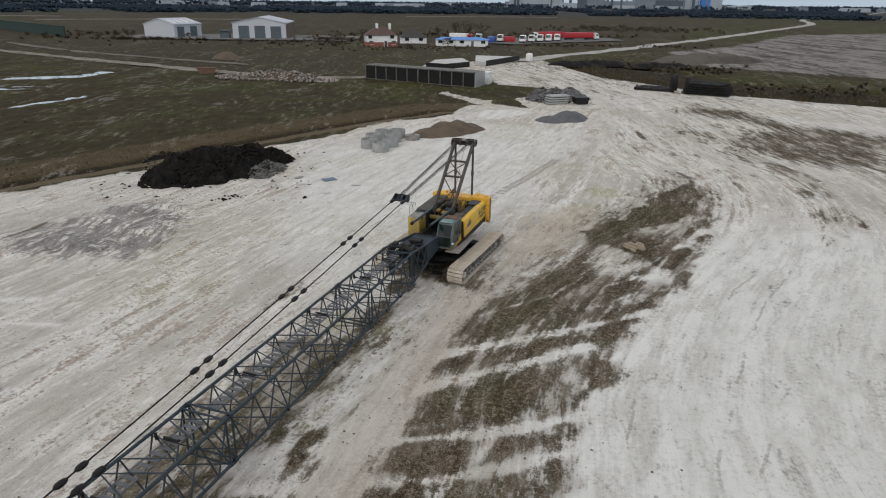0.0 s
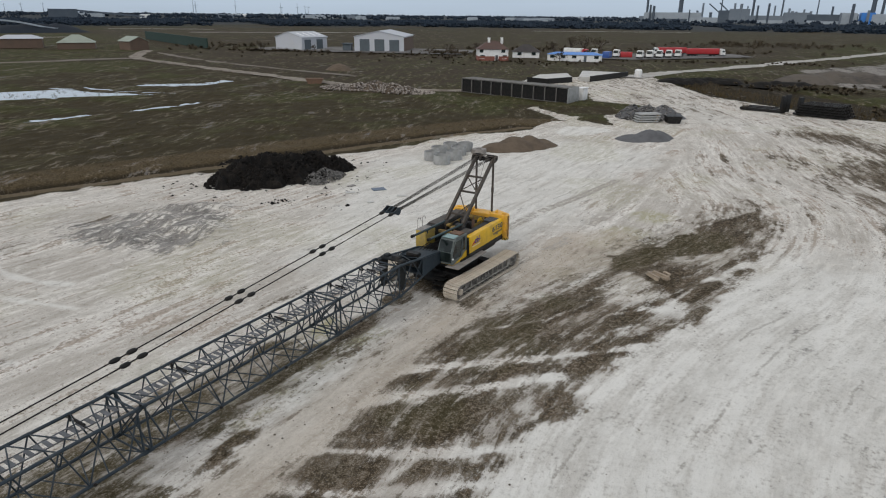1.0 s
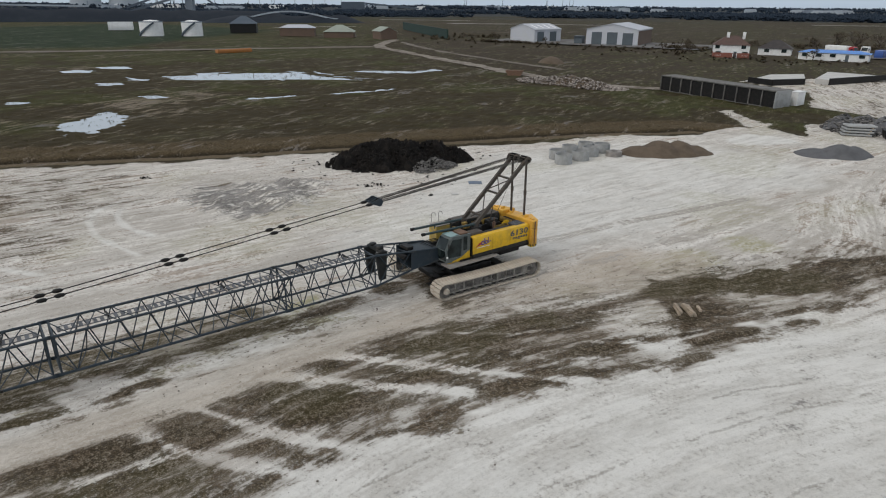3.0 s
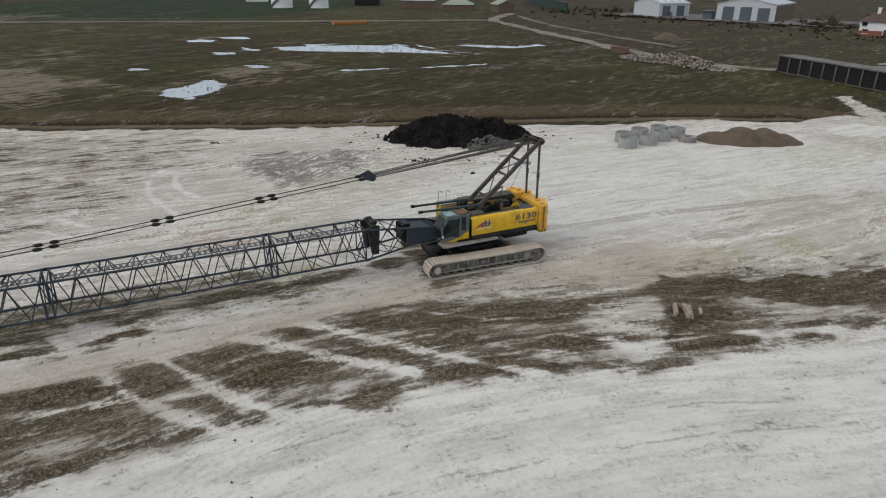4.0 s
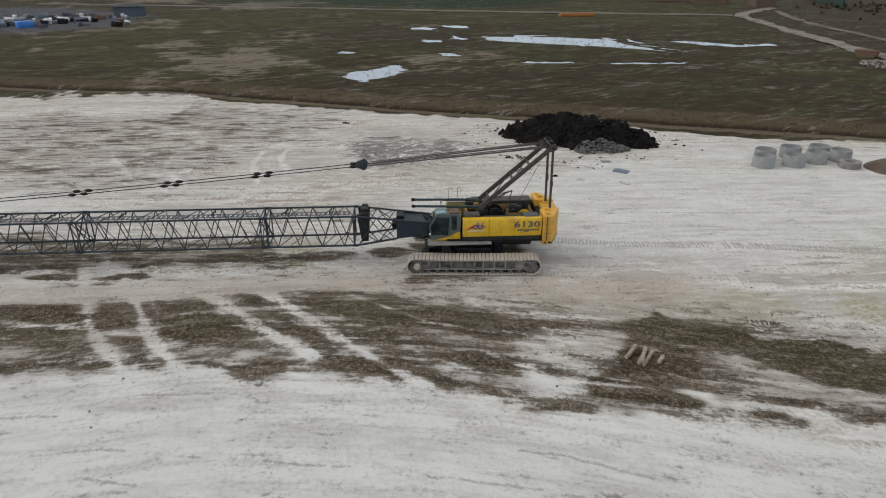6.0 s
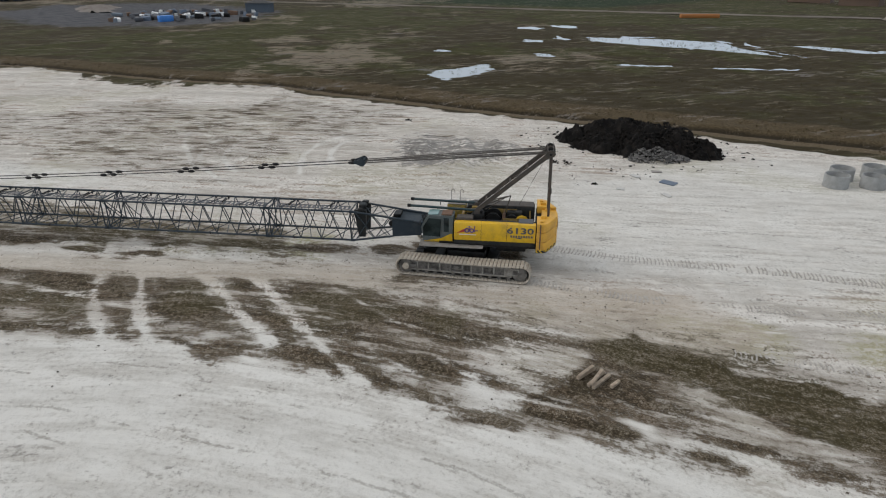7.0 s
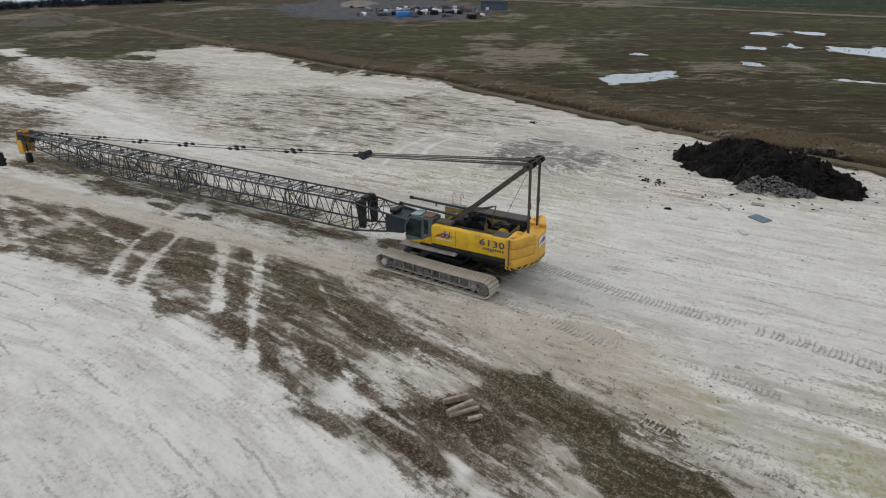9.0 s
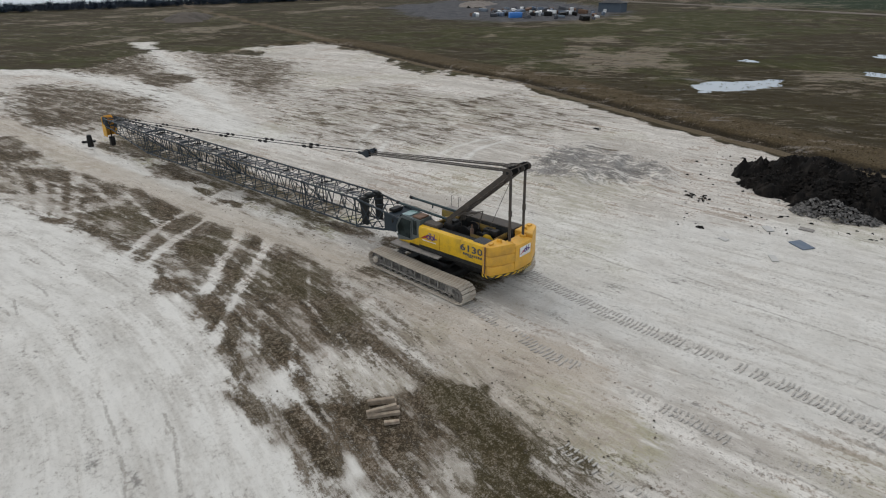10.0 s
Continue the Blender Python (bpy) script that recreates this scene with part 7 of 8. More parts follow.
def gabled(name, label, category, w, d, eave, ridge, at, wall_mat, roof_mat, doors=(), windows=(), skylights=0, ridge_along="y", chimneys=(), group=""):
    """A building with a gable end at local -y, roof slabs with overhang, doors on chosen faces."""
    b = thing(name, label, category, at, group)
    if ridge_along == "y":
        ring = [(-w / 2, 0), (w / 2, 0), (w / 2, eave), (0, ridge), (-w / 2, eave)]
        sh = Shape()
        n = 5
        sh.add([(x, y, z) for y in (-d / 2, d / 2) for x, z in ring], [tuple(range(n)), tuple(range(2 * n - 1, n - 1, -1))] + [(i, n + i, n + (i + 1) % n, (i + 1) % n) for i in range(n)])
        part("wall", sh, wall_mat, b)
        for s in (-1, 1):
            sh = Shape().add([(s * (w / 2 + 0.4), y, eave - 0.4 * (ridge - eave) / (w / 2) + o) for o in (0.05, 0.25) for y in (-d / 2 - 0.3, d / 2 + 0.3)] + [(0, y, ridge + o) for o in (0.05, 0.25) for y in (-d / 2 - 0.3, d / 2 + 0.3)],
                             [(0, 1, 5, 4), (2, 6, 7, 3), (0, 2, 3, 1), (4, 5, 7, 6), (0, 4, 6, 2), (1, 3, 7, 5)])
            rf = part("roof", sh, roof_mat, b)
            for k in range(skylights):
                y = -d / 2 + d * (k + 0.7) / (skylights + 0.4)
                x0, x1 = s * w * 0.40, s * w * 0.12
                zz = lambda x: ridge - (ridge - eave) * abs(x) / (w / 2) + 0.29
                part("skylight", Shape().add([(x0, y, zz(x0)), (x1, y, zz(x1)), (x1, y + 1.1, zz(x1)), (x0, y + 1.1, zz(x0))], [(0, 1, 2, 3) if s < 0 else (3, 2, 1, 0)]), M_white, rf, "pale skylight sheet")
    else:
        hx, hy = w / 2, d / 2
        part("wall", Shape().box((0, 0, eave / 2), (w, d, eave)), wall_mat, b)
        k = min(hx, hy) * 0.95
        part("roof", Shape().add([(-hx - 0.4, -hy - 0.4, eave), (hx + 0.4, -hy - 0.4, eave), (hx + 0.4, hy + 0.4, eave), (-hx - 0.4, hy + 0.4, eave), (-hx + k, 0, ridge), (hx - k, 0, ridge)],
                                 [(0, 1, 5, 4), (1, 2, 5), (2, 3, 4, 5), (3, 0, 4), (3, 2, 1, 0)]), roof_mat, b)
    for face, u, wide, high, z0 in doors:
        c = {"s": ((u, -d / 2 - 0.03, z0 + high / 2), (wide, 0.10, high)), "e": ((w / 2 + 0.03, u, z0 + high / 2), (0.10, wide, high)), "w": ((-w / 2 - 0.03, u, z0 + high / 2), (0.10, wide, high))}[face]
        dr = part("door", Shape().box(*c), M_door, b, "grey shutter door")
        f = c[1]
        o = Shape()
        if face == "s":
            for s in (-1, 1):
                o.box((u + s * (wide / 2 + 0.1), -d / 2 - 0.06, z0 + high / 2), (0.2, 0.16, high + 0.1))
            o.box((u, -d / 2 - 0.06, z0 + high + 0.1), (wide + 0.4, 0.16, 0.2))
            part("frame", o, wall_mat, dr)
    for face, u, wide, high, z0 in windows:
        c = {"s": ((u, -d / 2 - 0.02, z0 + high / 2), (wide, 0.08, high)), "e": ((w / 2 + 0.02, u, z0 + high / 2), (0.08, wide, high))}[face]
        wd = part("window", Shape().box(*c), M_glass, b, "dark window")
        if face == "s":
            part("sill", Shape().box((u, -d / 2 - 0.08, z0 - 0.05), (wide + 0.2, 0.18, 0.10)), M_white, wd)
    for x, y, h in chimneys:
        part("chimney", Shape().box((x, y, ridge - 1.2 + h / 2), (0.9, 0.7, h), 0, 0.05).box((x, y, ridge - 1.2 + h), (1.05, 0.85, 0.2)), M_white, b, "white rendered chimney")
    return b


gabled("shed", "white metal shed with two grey shutter doors", "shed", 16.0, 17.0, 5.4, 7.6, pose(-118.6, 296.7, 0, 0, 0, -20), M_sheet, M_sheetroof, [("e", -4.6, 4.2, 4.4, 0.1), ("e", 3.4, 4.2, 4.4, 0.1)], (), 4)
sb = gabled("shed", "white gabled metal shed with three tall grey doors", "shed", 22.0, 30.0, 6.3, 8.6, pose(-80.0, 302.0, 0, 0, 0, 6), M_sheet, M_sheetroof, [("s", -6.4, 4.4, 5.2, 0.1), ("s", 0.2, 4.4, 5.2, 0.1), ("s", 6.8, 4.4, 5.0, 0.1)])
part("side_cladding", Shape().box((11.06, 0, 3.0), (0.08, 29.6, 5.8)), M_brownwall, sb, "brown side cladding")
solid("lean_to", Shape().box((0, 0.4, 1.6), (3.6, 4.0, 3.2)).box((0, 0, 3.3), (4.0, 5.0, 0.2)), M_door, "dark open lean-to beside a shed", "lean-to", pose(-93.5, 288.5, 0, 0, 0, 6))
hs = gabled("house", "old house, white above red brick, brown tiled roof", "house", 11.0, 8.0, 4.0, 6.9, pose(-23.8, 250.0, 0, 0, 0, 14), M_white, M_roof, [("s", 1.2, 1.0, 2.0, 0.0)], [("s", -4.4, 1.4, 1.2, 2.9), ("s", 3.6, 1.4, 1.2, 2.9), ("s", -4.0, 1.6, 1.2, 0.8), ("s", 4.2, 1.6, 1.2, 0.8)], 0, "x", [(-1.4, -0.6, 2.2), (3.6, 1.2, 2.2)])
part("brick_band", Shape().box((0, 0, 0.8), (11.16, 8.16, 1.6)), M_brick, hs, "red brick lower storey")
gabled("bungalow", "low white bungalow with a dark hipped roof", "house", 10.5, 8.5, 2.2, 5.0, pose(-12.9, 272.0, 0, 0, 0, 4), M_white, M_roofdark, (), [("s", -2.5, 1.6, 1.1, 1.0), ("s", 3.0, 1.6, 1.1, 1.0)], 0, "x")
M_brightblue = worn("bright_blue_sheet", (0.05, 0.22, 0.62), (0.05, 0.16, 0.42), 0.4, 0.4, 0.4)
gabled("office_cabin", "long low white cabin with a bright blue roof", "cabin", 19.6, 6.0, 2.35, 3.2, pose(6.4, 256.0, 0, 0, 0, -4), M_white, M_brightblue, [("s", 4.0, 1.0, 2.0, 0)], [("s", -8, 1.6, 1.0, 1.1), ("s", -4, 1.6, 1.0, 1.1), ("s", 0, 1.6, 1.0, 1.1), ("s", 8, 1.6, 1.0, 1.1)], 0, "x")
gabled("barn", "brown clad barn with a pale sheet roof", "barn", 17.5, 8.0, 4.0, 5.6, pose(-237, 261, 0, 0, 0, 38), M_brownwall, M_sheetroof, (), (), 0, "x")
gabled("barn", "barn with a large grey-green sheet roof", "barn", 14.5, 12.0, 2.8, 6.0, pose(-210, 263, 0, 0, 0, 36), M_brownwall, M_greenroof, (), (), 0, "x")
gabled("barn", "small brown barn with a pale green roof", "barn", 8.0, 11.0, 3.6, 5.4, pose(-184, 266, 0, 0, 0, 60), M_brownwall, M_greenroof)
gabled("pavilion", "dark pavilion with a pointed grey roof", "pavilion", 14.0, 12.0, 5.0, 9.0, pose(-284, 266, 0, 0, 0, 45), M_black, M_fardark, (), (), 0, "x")
solid("netting_screen", Shape().beam((-250, 370, 2.2), (-158, 282, 2.2), 0.5, 4.4).beam((-250, 370, 4.5), (-158, 282, 4.5), 0.7, 0.2), M_greennet, "long dark green netting screen", "fence")
solid("container", Shape().box((0, 0, 2.3), (13.5, 4, 4.4), 0, 0.1).box((0, 0, 4.6), (13.7, 4.2, 0.15)), M_white, "long white container in a works yard", "container", pose(-363, 241, 0, 0, 0, 55))
for x, y, r in ((-289.6, 212.2, 5.5), (-274.2, 224.6, 5.0)):
    tk = thing("storage_tank", "white cylindrical storage tank with a spiral stair", "tank", pose(x, y, 0), "storage tanks")
    part("shell", Shape().lathe((0, 0, 0), [(r, 0), (r, 6.4), (r * 0.96, 6.6), (r * 0.5, 7.3), (0.2, 7.6)], 40), M_white, tk)
    sh = Shape()
    for k in range(14):
        a0, a1 = -1.9 + 0.11 * k, -1.9 + 0.11 * (k + 1)
        z0, z1 = 0.3 + 0.44 * k, 0.3 + 0.44 * (k + 1)
        sh.beam(((r + 0.3) * math.cos(a0), (r + 0.3) * math.sin(a0), z0), ((r + 0.3) * math.cos(a1), (r + 0.3) * math.sin(a1), z1), 0.7, 0.8)
    part("stair", sh, M_fardark, tk, "dark spiral stair")
    part("rail", Shape().ring((0, 0, 6.5), r + 0.05, r - 0.05, 0.5, 40), M_far, tk)


# ---- parked lorries ----
def lorry(x, y, turn, cab_mat, trailer=None, length=13.0, label="white lorry tractor unit parked in a row"):
    lo = thing("lorry", label, "lorry", pose(x, y, 0, 0, 0, turn), "parked lorries")
    cb = part("cab", Shape().prism([(-1.1, 0.8), (1.0, 0.8), (1.0, 3.0), (0.3, 3.3), (-0.6, 3.1), (-1.1, 1.9)], -1.15, 1.15, "x"), cab_mat, lo, "lorry cab")
    part("windscreen", Shape().add([(-1.0, -1.13, 1.9), (1.0, -1.13, 1.9), (1.0, -0.70, 2.98), (-1.0, -0.70, 2.98)], [(0, 1, 2, 3)]), M_glass, cb, "dark windscreen")
    for s in (-1, 1):
        part("side_window", Shape().box((s * 1.16, -0.25, 2.25), (0.03, 1.0, 0.7)), M_glass, cb)
    part("bumper", Shape().box((0, -1.12, 0.65), (2.3, 0.3, 0.5), 0, 0.06), M_dark, lo, "dark bumper")
    part("chassis", Shape().box((0, 2.2, 0.85), (0.9, 5.2, 0.35)), M_black, lo, "black chassis")
    ys = [-0.2, 3.2, 4.4]
    if trailer:
        part("trailer_box", Shape().box((0, 1.6 + length / 2, 2.3), (2.4, length, 2.2), 0, 0.06), trailer, lo, "long lorry trailer")
        part("trailer_frame", Shape().box((0, 1.6 + length / 2, 1.05), (1.6, length, 0.25)), M_black, lo)
        ys += [length - 2.2, length - 0.9, length + 0.4]
    for yy in ys:
        for s in (-1, 1):
            wh = part("wheel", Shape().lathe((s * 1.05, yy, 0.5), [(0.5, -0.15), (0.5, 0.15)], 14, "x"), M_black, lo)
            part("rim", Shape().lathe((s * 1.05 + s * 0.16, yy, 0.5), [(0.28, -0.02), (0.24, 0.03)], 12, "x"), M_far, wh)


for k in range(5):
    lorry(31.4 + 4.0 * k, 274.6 + 3.3 * k, -20, M_white)
lorry(67.0, 303.0, -75 + 180, M_white, M_red, 13.5, "lorry with a white cab and red trailer")
lorry(40.0, 303.0, -70, M_white, M_red, 12.0, "lorry with a white cab and red trailer")
lorry(10.5, 279.0, 60, M_red, M_white, 8.0, "red lorry with a white box parked by cabins")
lorry(14.0, 283.0, -20, M_white, None, 8.0, "white lorry tractor unit parked by cabins")
lorry(22.6, 279.0, -20, M_white, None, 8.0, "white lorry tractor unit parked by cabins")
solid("skip_box", Shape().box((0, 0, 1.2), (4.6, 2.4, 2.3), 0, 0.05), M_red, "red steel box in the lorry park", "container", pose(26.4, 281, 0, 0, 0, 10))
solid("blue_container", Shape().box((0, 0, 1.3), (2.6, 5.5, 2.6), 0, 0.05), M_blue, "dark blue container in the lorry park", "container", pose(18.9, 276, 0, 0, 0, -15))
M_hard = worn("grey_hardcore", (0.17, 0.165, 0.16), (0.08, 0.072, 0.065), 0.85, 0.15, 0.95, 0, 0, 0.1, 1.0)
sheet("pavement", [(8, 270), (28, 266), (80, 300), (76, 322), (40, 316), (10, 292)], 0.34, M_hard, "grey gravel hardstanding of a lorry park", "hardstanding", 0.5, 71)
sheet("pavement", [(-140, 282), (-100, 276), (-40, 276), (-36, 312), (-98, 320), (-136, 312)], 0.33, M_hard, "grey gravel yard in front of sheds", "hardstanding", 0.5, 72)


# ---- trees and scrub ----
def bare_tree(x, y, height, seed, label="bare winter tree with a twiggy brown crown"):
    rng = random.Random(seed)
    tr = thing("tree", label, "tree", pose(x, y, 0.1))
    limbs, twigs = Shape(), Shape()

    def grow(p, way, length, r, depth):
        q = p + way * length
        limbs.tube(p, q, r, 6 if depth < 2 else 4, r * 0.68, False)
        if depth == 4:
            for k in range(7):
                w = (way + Vector((rng.gauss(0, 0.6), rng.gauss(0, 0.6), rng.gauss(0, 0.5)))).normalized()
                e = q + w * length * rng.uniform(0.5, 1.0)
                side = w.orthogonal().normalized() * 0.05
                twigs.add([q - side, q + side, e], [(0, 1, 2)])
            return
        for k in range(3 if depth else 4):
            w = (way + Vector((rng.gauss(0, 0.55), rng.gauss(0, 0.55), rng.gauss(0.05, 0.3)))).normalized()
            grow(q - way * length * rng.uniform(0, 0.35), w, length * rng.uniform(0.62, 0.82), r * 0.62, depth + 1)

    grow(Vector((0, 0, -0.3)), Vector((rng.gauss(0, 0.06), rng.gauss(0, 0.06), 1)).normalized(), height * 0.26, height * 0.028, 0)
    part("trunk", limbs, M_bark, tr)
    part("crown", twigs, M_scrub, tr, "thin bare twigs", None, False)


for k, (x, y, h) in enumerate(((4, 300, 11), (10, 306, 12), (-3, 296, 9), (1.0, 250.5, 6), (-130, 281, 5), (-106, 281, 4.5), (-40, 262, 6), (-44, 268, 7), (-35, 284, 8), (18, 320, 10), (-133, 284, 6), (-52, 270, 5))):
    bare_tree(x, y, h, 100 + k)


def clumps(name, mat, label, category, seed, places, lumps=20, size=0.26):
    """Far woodland: many small uneven clumps (x, y, radius, height)."""
    rng, sh = random.Random(seed), Shape()
    for x, y, r, h in places:
        for k in range(lumps):
            sh.stone((x + rng.gauss(0, r * 0.55), y + rng.gauss(0, r * 0.55), h * rng.uniform(0.1, 0.85)), r * size * rng.uniform(0.5, 1.1), rng, 0.9)
    return solid(name, sh, mat, label, category, None, "", "stuff", False)


def brush(name, mat, label, category, seed, places, twigs=46):
    """Scrub: bushes of thin twigs that spread from the ground (x, y, radius, height)."""
    rng, vs, fs = random.Random(seed), [], []
    for x, y, r, h in places:
        for k in range(twigs):
            a, d = rng.random() * 6.283, rng.random()
            px, py, z = x + r * d * 0.7 * math.cos(a), y + r * d * 0.7 * math.sin(a), h * rng.uniform(0, 0.45)
            b, w = a + rng.gauss(0, 0.8), 0.10 + 0.10 * rng.random()
            ex, ey, ez = px + r * 0.45 * math.cos(b), py + r * 0.45 * math.sin(b), z + h * rng.uniform(0.25, 0.6) * (1.2 - d)
            i = len(vs)
            vs += [(px - w * math.sin(b), py + w * math.cos(b), z), (px + w * math.sin(b), py - w * math.cos(b), z), (ex, ey, ez)]
            fs.append((i, i + 1, i + 2))
    return solid(name, Shape().add(vs, fs), mat, label, category, None, "", "stuff", False)


def out(left, far_off):
    """A place so many degrees left of north from the yard, so far off."""
    return 17 - far_off * math.sin(radians(left)), 5 + far_off * math.cos(radians(left))


rng, places = random.Random(77), []
for k in range(2600):
    left, d = rng.uniform(-46, 74), rng.choice((880, 960, 1060, 1180, 1300)) * rng.uniform(0.97, 1.03)
    if cloud(np.array([left * 0.25]), np.array([d * 0.004]), 44, 3)[0] > 0.36:
        x, y = out(left, d)
        places.append((x, y, rng.uniform(6, 10), rng.uniform(4, 6.5)))
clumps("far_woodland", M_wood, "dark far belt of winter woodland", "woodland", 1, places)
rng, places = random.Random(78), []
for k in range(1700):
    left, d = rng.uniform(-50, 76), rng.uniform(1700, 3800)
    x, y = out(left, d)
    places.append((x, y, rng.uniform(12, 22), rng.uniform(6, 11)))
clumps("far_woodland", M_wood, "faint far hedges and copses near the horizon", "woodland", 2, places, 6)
rng, places = random.Random(79), []
for cx, cy, a, b, n, h in ((-60, 264, 60, 22, 110, 1.0), (-10, 242, 40, 18, 70, 0.8), (60, 262, 50, 8, 60, 0.9), (-124, 276, 26, 5, 50, 1.6), (20, 330, 70, 18, 110, 2.4), (110, 420, 60, 40, 110, 3.0), (-46, 284, 14, 8, 40, 2.0), (-160, 300, 20, 30, 40, 2.2), (62, 172, 16, 12, 70, 1.0), (80, 130, 30, 8, 70, 1.0)):
    for k in range(n):
        x, y = cx + rng.gauss(0, a * 0.5), cy + rng.gauss(0, b * 0.5)
        places.append((x, y, h * rng.uniform(0.6, 1.2), h * rng.uniform(0.6, 1.2)))
brush("scrub", M_scrub, "low brown scrub and brambles round the yards", "scrub", 3, places)
rng, places = random.Random(80), []
for k in range(2000):
    s, d = rng.uniform(-3.2, 3.0), rng.uniform(0, 42)
    x, y = -205 - 83 * s - 0.57 * d, -188 + 57 * s - 0.82 * d
    places.append((x, y, rng.uniform(2.4, 4.4), rng.uniform(2.2, 4.2)))
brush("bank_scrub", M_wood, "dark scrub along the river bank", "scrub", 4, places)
sheet("water", [(-650, 140), (-232, -236), (60, -430), (-900, -3400), (-3900, -900)], 0.36, M_water, "pale wide river beyond the bank", "river", 0.8, 90)
heap("far_mound", M_farearth, "grey-brown earth mound out on the pasture", "mound", [(-7, -4, 7, 1.8), (2, 0, 8, 2.4), (9, 5, 6, 1.6)], 38, 0.8, pose(-158, -116, 0), 0.2, 51)

# ---- scrap yard on the pasture's far side ----
rng = random.Random(91)
for k in range(90):
    t = rng.random()
    x, y = -238 + 46 * rng.random() + 6 * t, -22 + 34 * t + rng.uniform(-8, 8)
    w = rng.uniform(0.8, 3.4)
    mat = rng.choice((M_scrap, M_scrap, M_scrap, M_white, M_tarpblue, M_black, M_far, M_white, M_rust))
    solid("scrap_piece", Shape().box((0, 0, 0), (w, w * rng.uniform(0.3, 0.8), rng.uniform(0.5, 1.6)), 0, 0.05), mat, "discarded piece in a scrap yard", "scrap", pose(x, y, 0.6, rng.uniform(-12, 12), rng.uniform(-12, 12), rng.uniform(0, 180)), "scrap pieces")
solid("blue_skip", Shape().box((0, 0, 0.9), (2.4, 4.2, 1.8), 0, 0.08), M_brightblue, "blue skip in a scrap yard", "skip", pose(-192, -8.5, 0, 0, 0, 30))
gabled("site_hut", "dark green hut at the scrap yard", "hut", 9.0, 5.0, 3.2, 4.2, pose(-229.5, 18.5, 0, 0, 0, 70), M_fardark, M_black, (), (), 0, "x")
heap("pale_heap", M_rubblepale, "pale heap beyond the scrap yard", "heap", [(-10, 0, 8, 1.0), (2, 2, 7, 1.3), (13, 5, 6, 0.8), (22, 9, 5, 0.5)], 46, 0.9, pose(-262, -48, 0), 0.5, 61)

# ---- far works along the horizon ----
TW = "far grey concrete cooling tower"
for x, y in ((-1902, 1088), (-1850, 1172)):
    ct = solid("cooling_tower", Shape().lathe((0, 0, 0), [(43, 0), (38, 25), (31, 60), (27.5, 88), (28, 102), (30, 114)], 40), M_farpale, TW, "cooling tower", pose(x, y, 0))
cv = thing("conveyor", "long inclined conveyor gallery above a coal stock", "conveyor", pose(0, 0, 0))
for dz, dx in ((0, 0), (-8, 6)):
    part("gallery", Shape().beam((-744 + dx, 485, 9 + dz * 0.5), (-706 + dx, 541, 33 + dz), 3.0, 2.6), M_fardark, cv)
for t in (0.25, 0.5, 0.75, 0.95):
    x, y, z = -744 + 38 * t, 485 + 56 * t, 9 + 24 * t
    part("leg", Shape().beam((x, y, z), (x - 2, y - 2, 0), 0.8, 0.8).beam((x, y, z), (x + 3, y + 3, 0), 0.8, 0.8), M_fardark, cv)
part("tower", Shape().box((-704, 544, 17), (9, 9, 34), 0.6), M_far, cv)
part("chute", Shape().beam((-700, 548, 30), (-676, 576, 2), 2.0, 2.0), M_fardark, cv)


def ridge(name, label, line, wide, high, mat):
    """A long stockpile with a rounded crest along a line."""
    vs, fs, pts = [], [], curve(line, 8)
    rng = random.Random(len(line) * 7)
    for i, (x, y) in enumerate(pts):
        a, b = pts[max(i - 1, 0)], pts[min(i + 1, len(pts) - 1)]
        n = Vector((-(b[1] - a[1]), b[0] - a[0], 0)).normalized()
        t = i / (len(pts) - 1)
        h = high * min(1, 6 * t, 6 * (1 - t)) * rng.uniform(0.85, 1.1)
        for u, k in ((-1, -0.02), (-0.55, 0.55), (-0.15, 0.95), (0.15, 0.97), (0.55, 0.55), (1, -0.02)):
            vs.append((x + n.x * wide * u, y + n.y * wide * u, h * k))
        if i:
            o = 6 * i
            fs += [(o - 6 + j, o + j, o + j + 1, o - 5 + j) for j in range(5)]
    return solid(name, Shape().add(vs, fs), mat, label, "stockpile")


ridge("coal_stockpile", "long dark coal stockpile", [(-640, 190), (-590, 280), (-545, 350), (-490, 420), (-440, 480)], 26, 10, M_coal)
ridge("coal_stockpile", "dark coal stockpile behind the barns", [(-470, 380), (-430, 415), (-400, 450), (-380, 480)], 22, 6, M_coal)
sh = Shape()
pts = [(-440 + 58 * t, 398 + 56 * t, 2.5 + 6.5 * math.sin(math.pi * min(1, t * 1.05))) for t in [k / 10 for k in range(11)]]
for p, q in zip(pts, pts[1:]):
    sh.beam(p, q, 1.6, 1.2)
solid("arched_conveyor", sh, M_farpale, "pale arched conveyor over a coal stock", "conveyor")
solid("stacker_beam", Shape().beam((-640, 205, 14), (-560, 335, 12), 2.0, 1.4).beam((-600, 270, 13), (-600, 270, 0), 2, 2), M_farpale, "pale stacker conveyor along a coal stock", "conveyor")
pw = thing("works_building", "far dark plant building with a sloping conveyor", "works", pose(0, 0, 0))
part("hall", Shape().box((-893, 1067, 9), (46, 30, 18), 0.7), M_fardark, pw)
part("gallery", Shape().beam((-880, 1078, 16), (-790, 1150, 6), 4, 3), M_fardark, pw)


def works_at(u, back=0.0):
    """A place along the far refinery front, u from 0 to 1."""
    return 184 + 558 * u + 30 * back, 1993 - 132 * u + 120 * back


def tall(name, label, category, u, r, h, mat, taper=0.85, back=0.0):
    x, y = works_at(u, back)
    return solid(name, Shape().lathe((0, 0, 0), [(r, 0), (r, h * 0.3), (r * taper, h * 0.97), (r * taper, h)], 12), mat, label, category, pose(x, y, 0))


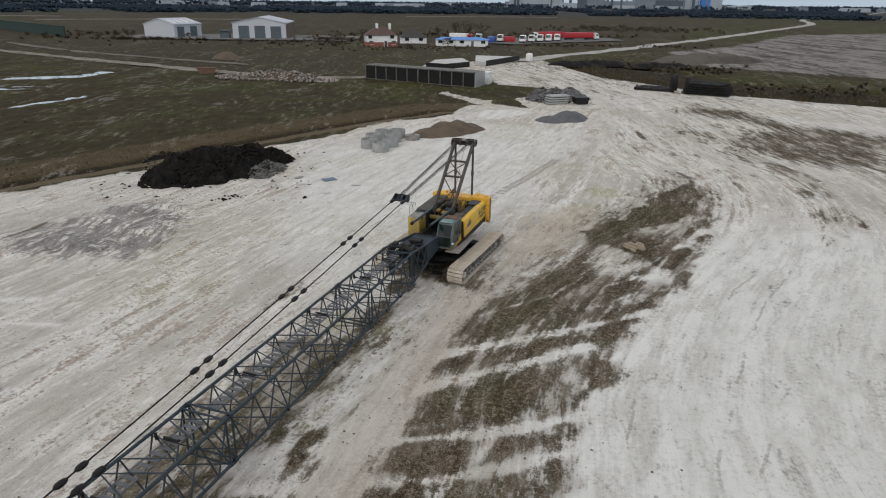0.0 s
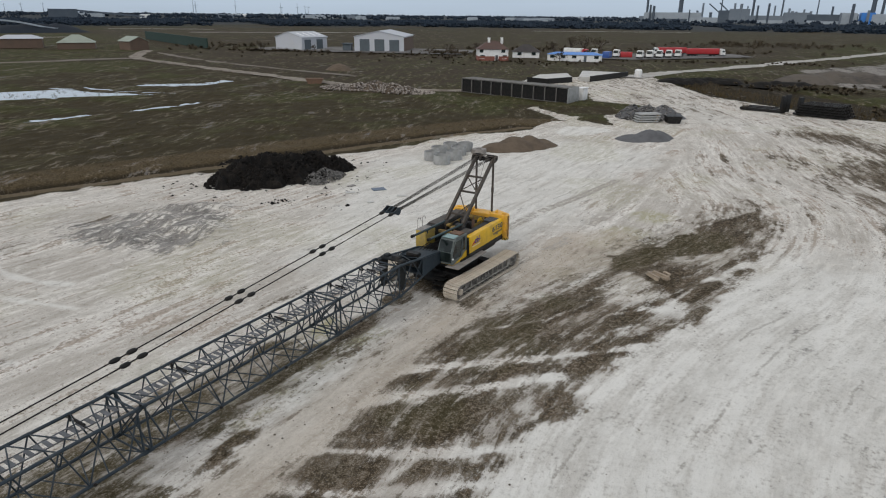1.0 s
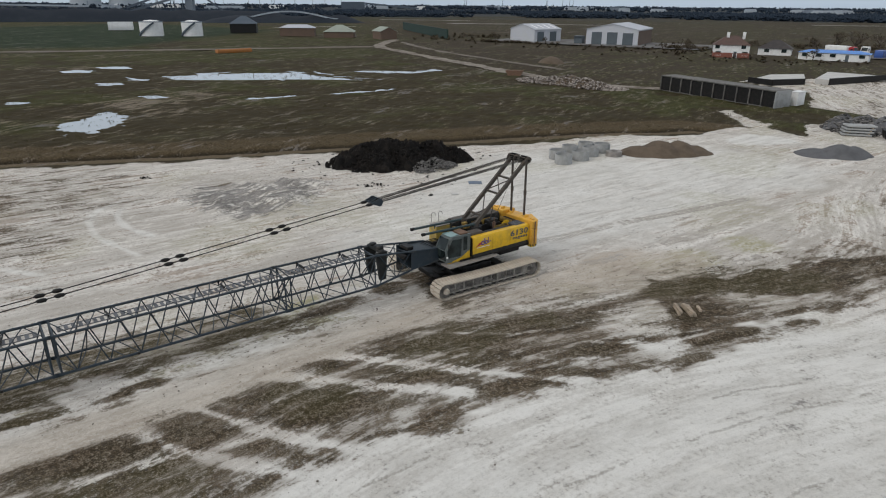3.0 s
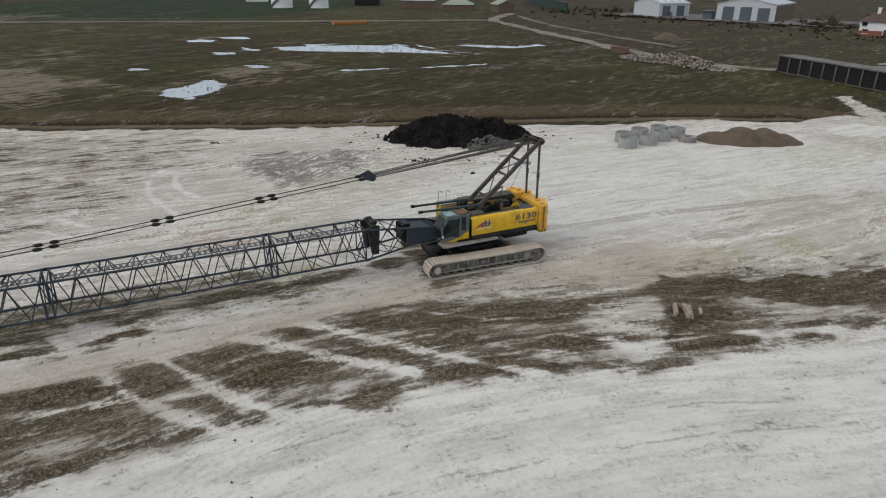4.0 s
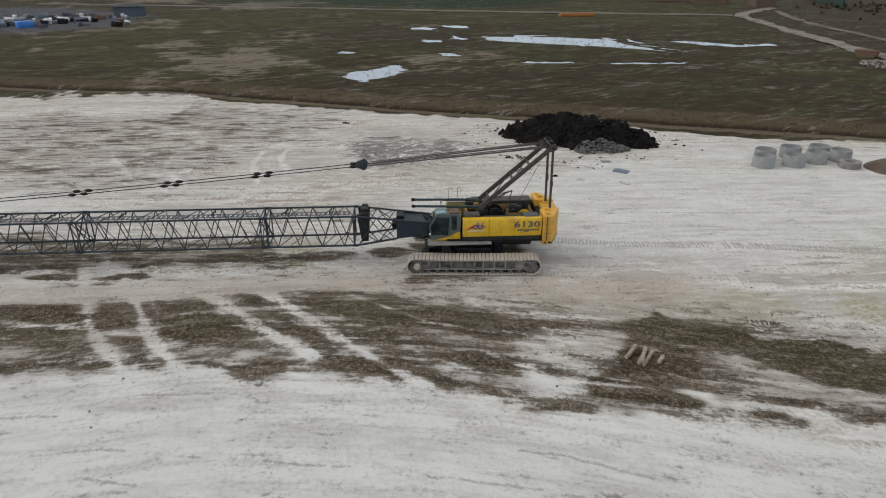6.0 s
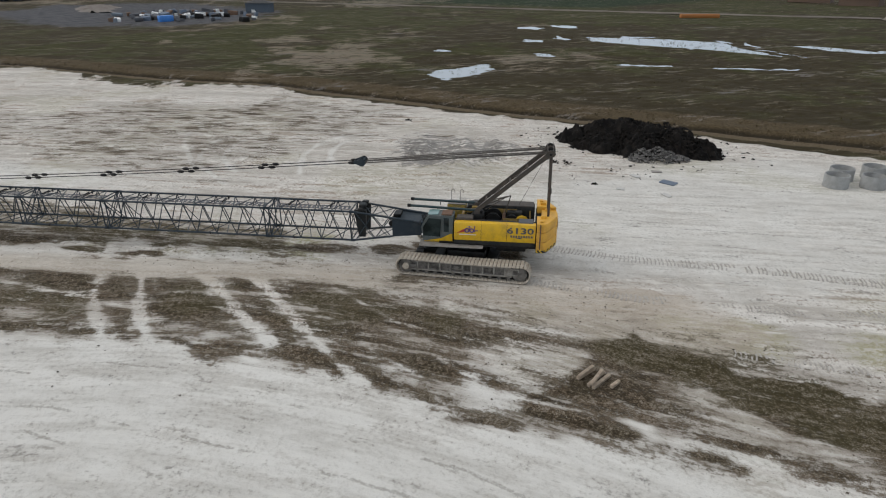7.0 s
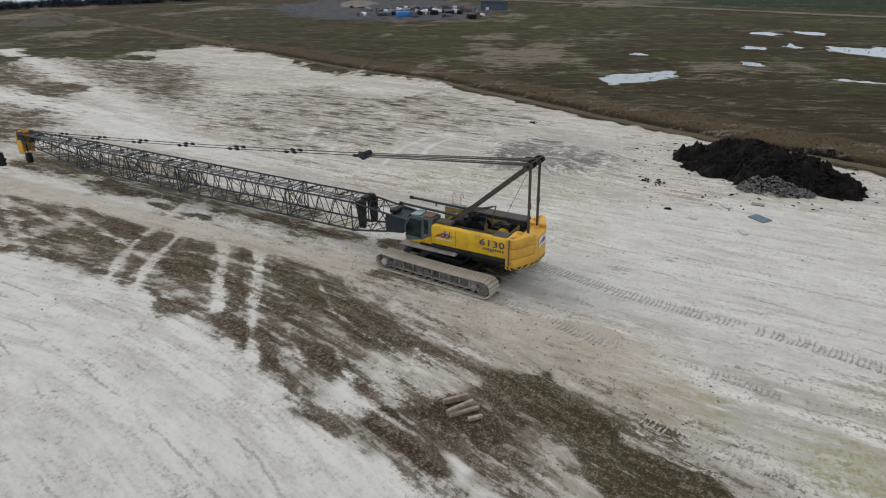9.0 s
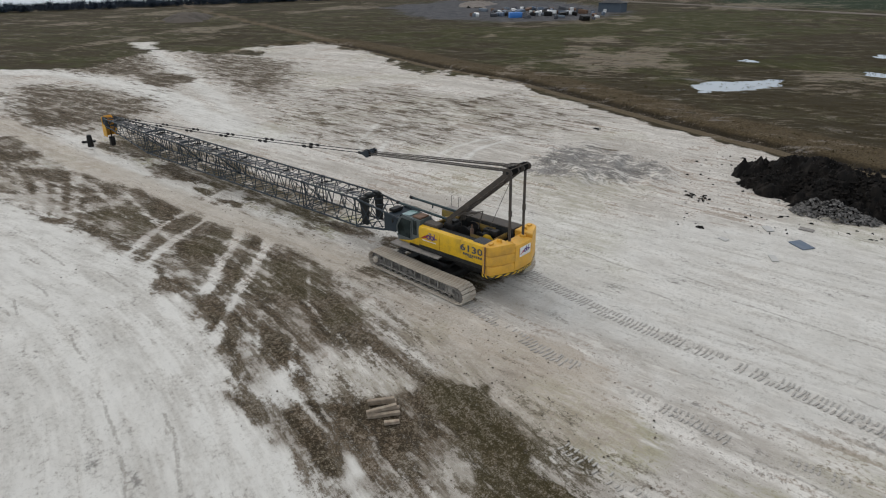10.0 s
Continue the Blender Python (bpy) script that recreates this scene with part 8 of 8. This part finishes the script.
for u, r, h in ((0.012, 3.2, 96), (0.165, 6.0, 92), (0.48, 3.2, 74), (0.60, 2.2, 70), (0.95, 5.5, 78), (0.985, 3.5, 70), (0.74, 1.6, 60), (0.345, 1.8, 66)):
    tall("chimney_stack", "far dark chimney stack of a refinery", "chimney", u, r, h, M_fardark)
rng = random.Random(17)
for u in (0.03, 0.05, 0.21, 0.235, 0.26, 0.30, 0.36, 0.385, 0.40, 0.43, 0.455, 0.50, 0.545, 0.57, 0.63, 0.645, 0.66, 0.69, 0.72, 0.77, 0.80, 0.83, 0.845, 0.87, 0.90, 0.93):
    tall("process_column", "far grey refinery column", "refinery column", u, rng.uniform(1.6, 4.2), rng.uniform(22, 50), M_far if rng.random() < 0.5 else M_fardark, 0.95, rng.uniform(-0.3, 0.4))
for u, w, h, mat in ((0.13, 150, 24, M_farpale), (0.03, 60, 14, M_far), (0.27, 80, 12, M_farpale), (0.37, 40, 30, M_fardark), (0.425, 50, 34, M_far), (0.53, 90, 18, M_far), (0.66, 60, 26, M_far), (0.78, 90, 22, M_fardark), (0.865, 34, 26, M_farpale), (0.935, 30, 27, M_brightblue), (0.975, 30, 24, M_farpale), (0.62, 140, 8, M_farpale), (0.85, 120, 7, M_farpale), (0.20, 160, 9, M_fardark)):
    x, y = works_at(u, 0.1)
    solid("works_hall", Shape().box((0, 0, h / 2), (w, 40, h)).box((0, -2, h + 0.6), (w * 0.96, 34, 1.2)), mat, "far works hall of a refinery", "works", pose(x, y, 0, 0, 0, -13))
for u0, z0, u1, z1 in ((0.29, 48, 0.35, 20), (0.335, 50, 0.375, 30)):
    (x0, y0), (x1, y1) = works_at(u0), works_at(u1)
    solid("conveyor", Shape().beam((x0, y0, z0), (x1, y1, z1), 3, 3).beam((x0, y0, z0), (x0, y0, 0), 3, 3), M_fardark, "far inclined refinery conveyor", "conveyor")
rng = random.Random(23)
for k in range(46):
    left, d = rng.uniform(-34, 60), rng.uniform(1350, 2600)
    x, y = out(left, d)
    w = rng.uniform(20, 80)
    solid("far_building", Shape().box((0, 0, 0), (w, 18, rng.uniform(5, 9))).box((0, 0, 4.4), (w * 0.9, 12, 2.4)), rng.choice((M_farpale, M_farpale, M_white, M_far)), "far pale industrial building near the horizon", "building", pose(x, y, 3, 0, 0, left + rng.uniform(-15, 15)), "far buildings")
for k in range(22):
    left, d = rng.uniform(20, 62), rng.uniform(1800, 2900)
    x, y = out(left, d)
    solid("pylon", Shape().tube((0, 0, 0), (0, 0, rng.uniform(34, 52)), 1.1, 5, 0.4).beam((-6, 0, 33), (6, 0, 33), 0.6, 0.6), M_far, "thin far mast on the skyline", "mast", pose(x, y, 0, 0, 0, left), "far masts")
for x0, y0, x1, y1, w in ((-300, 500, -150, 560, 9), (-420, 560, -330, 590, 7), (-40, 700, 120, 740, 8), (-700, 700, -560, 760, 10), (-330, 330, -300, 380, 4)):
    ribbon("road", [(x0, y0), ((x0 + x1) / 2, (y0 + y1) / 2 + 6), (x1, y1)], w, 0.36, M_track, "pale strip of bare ground on far pasture", "bare ground")
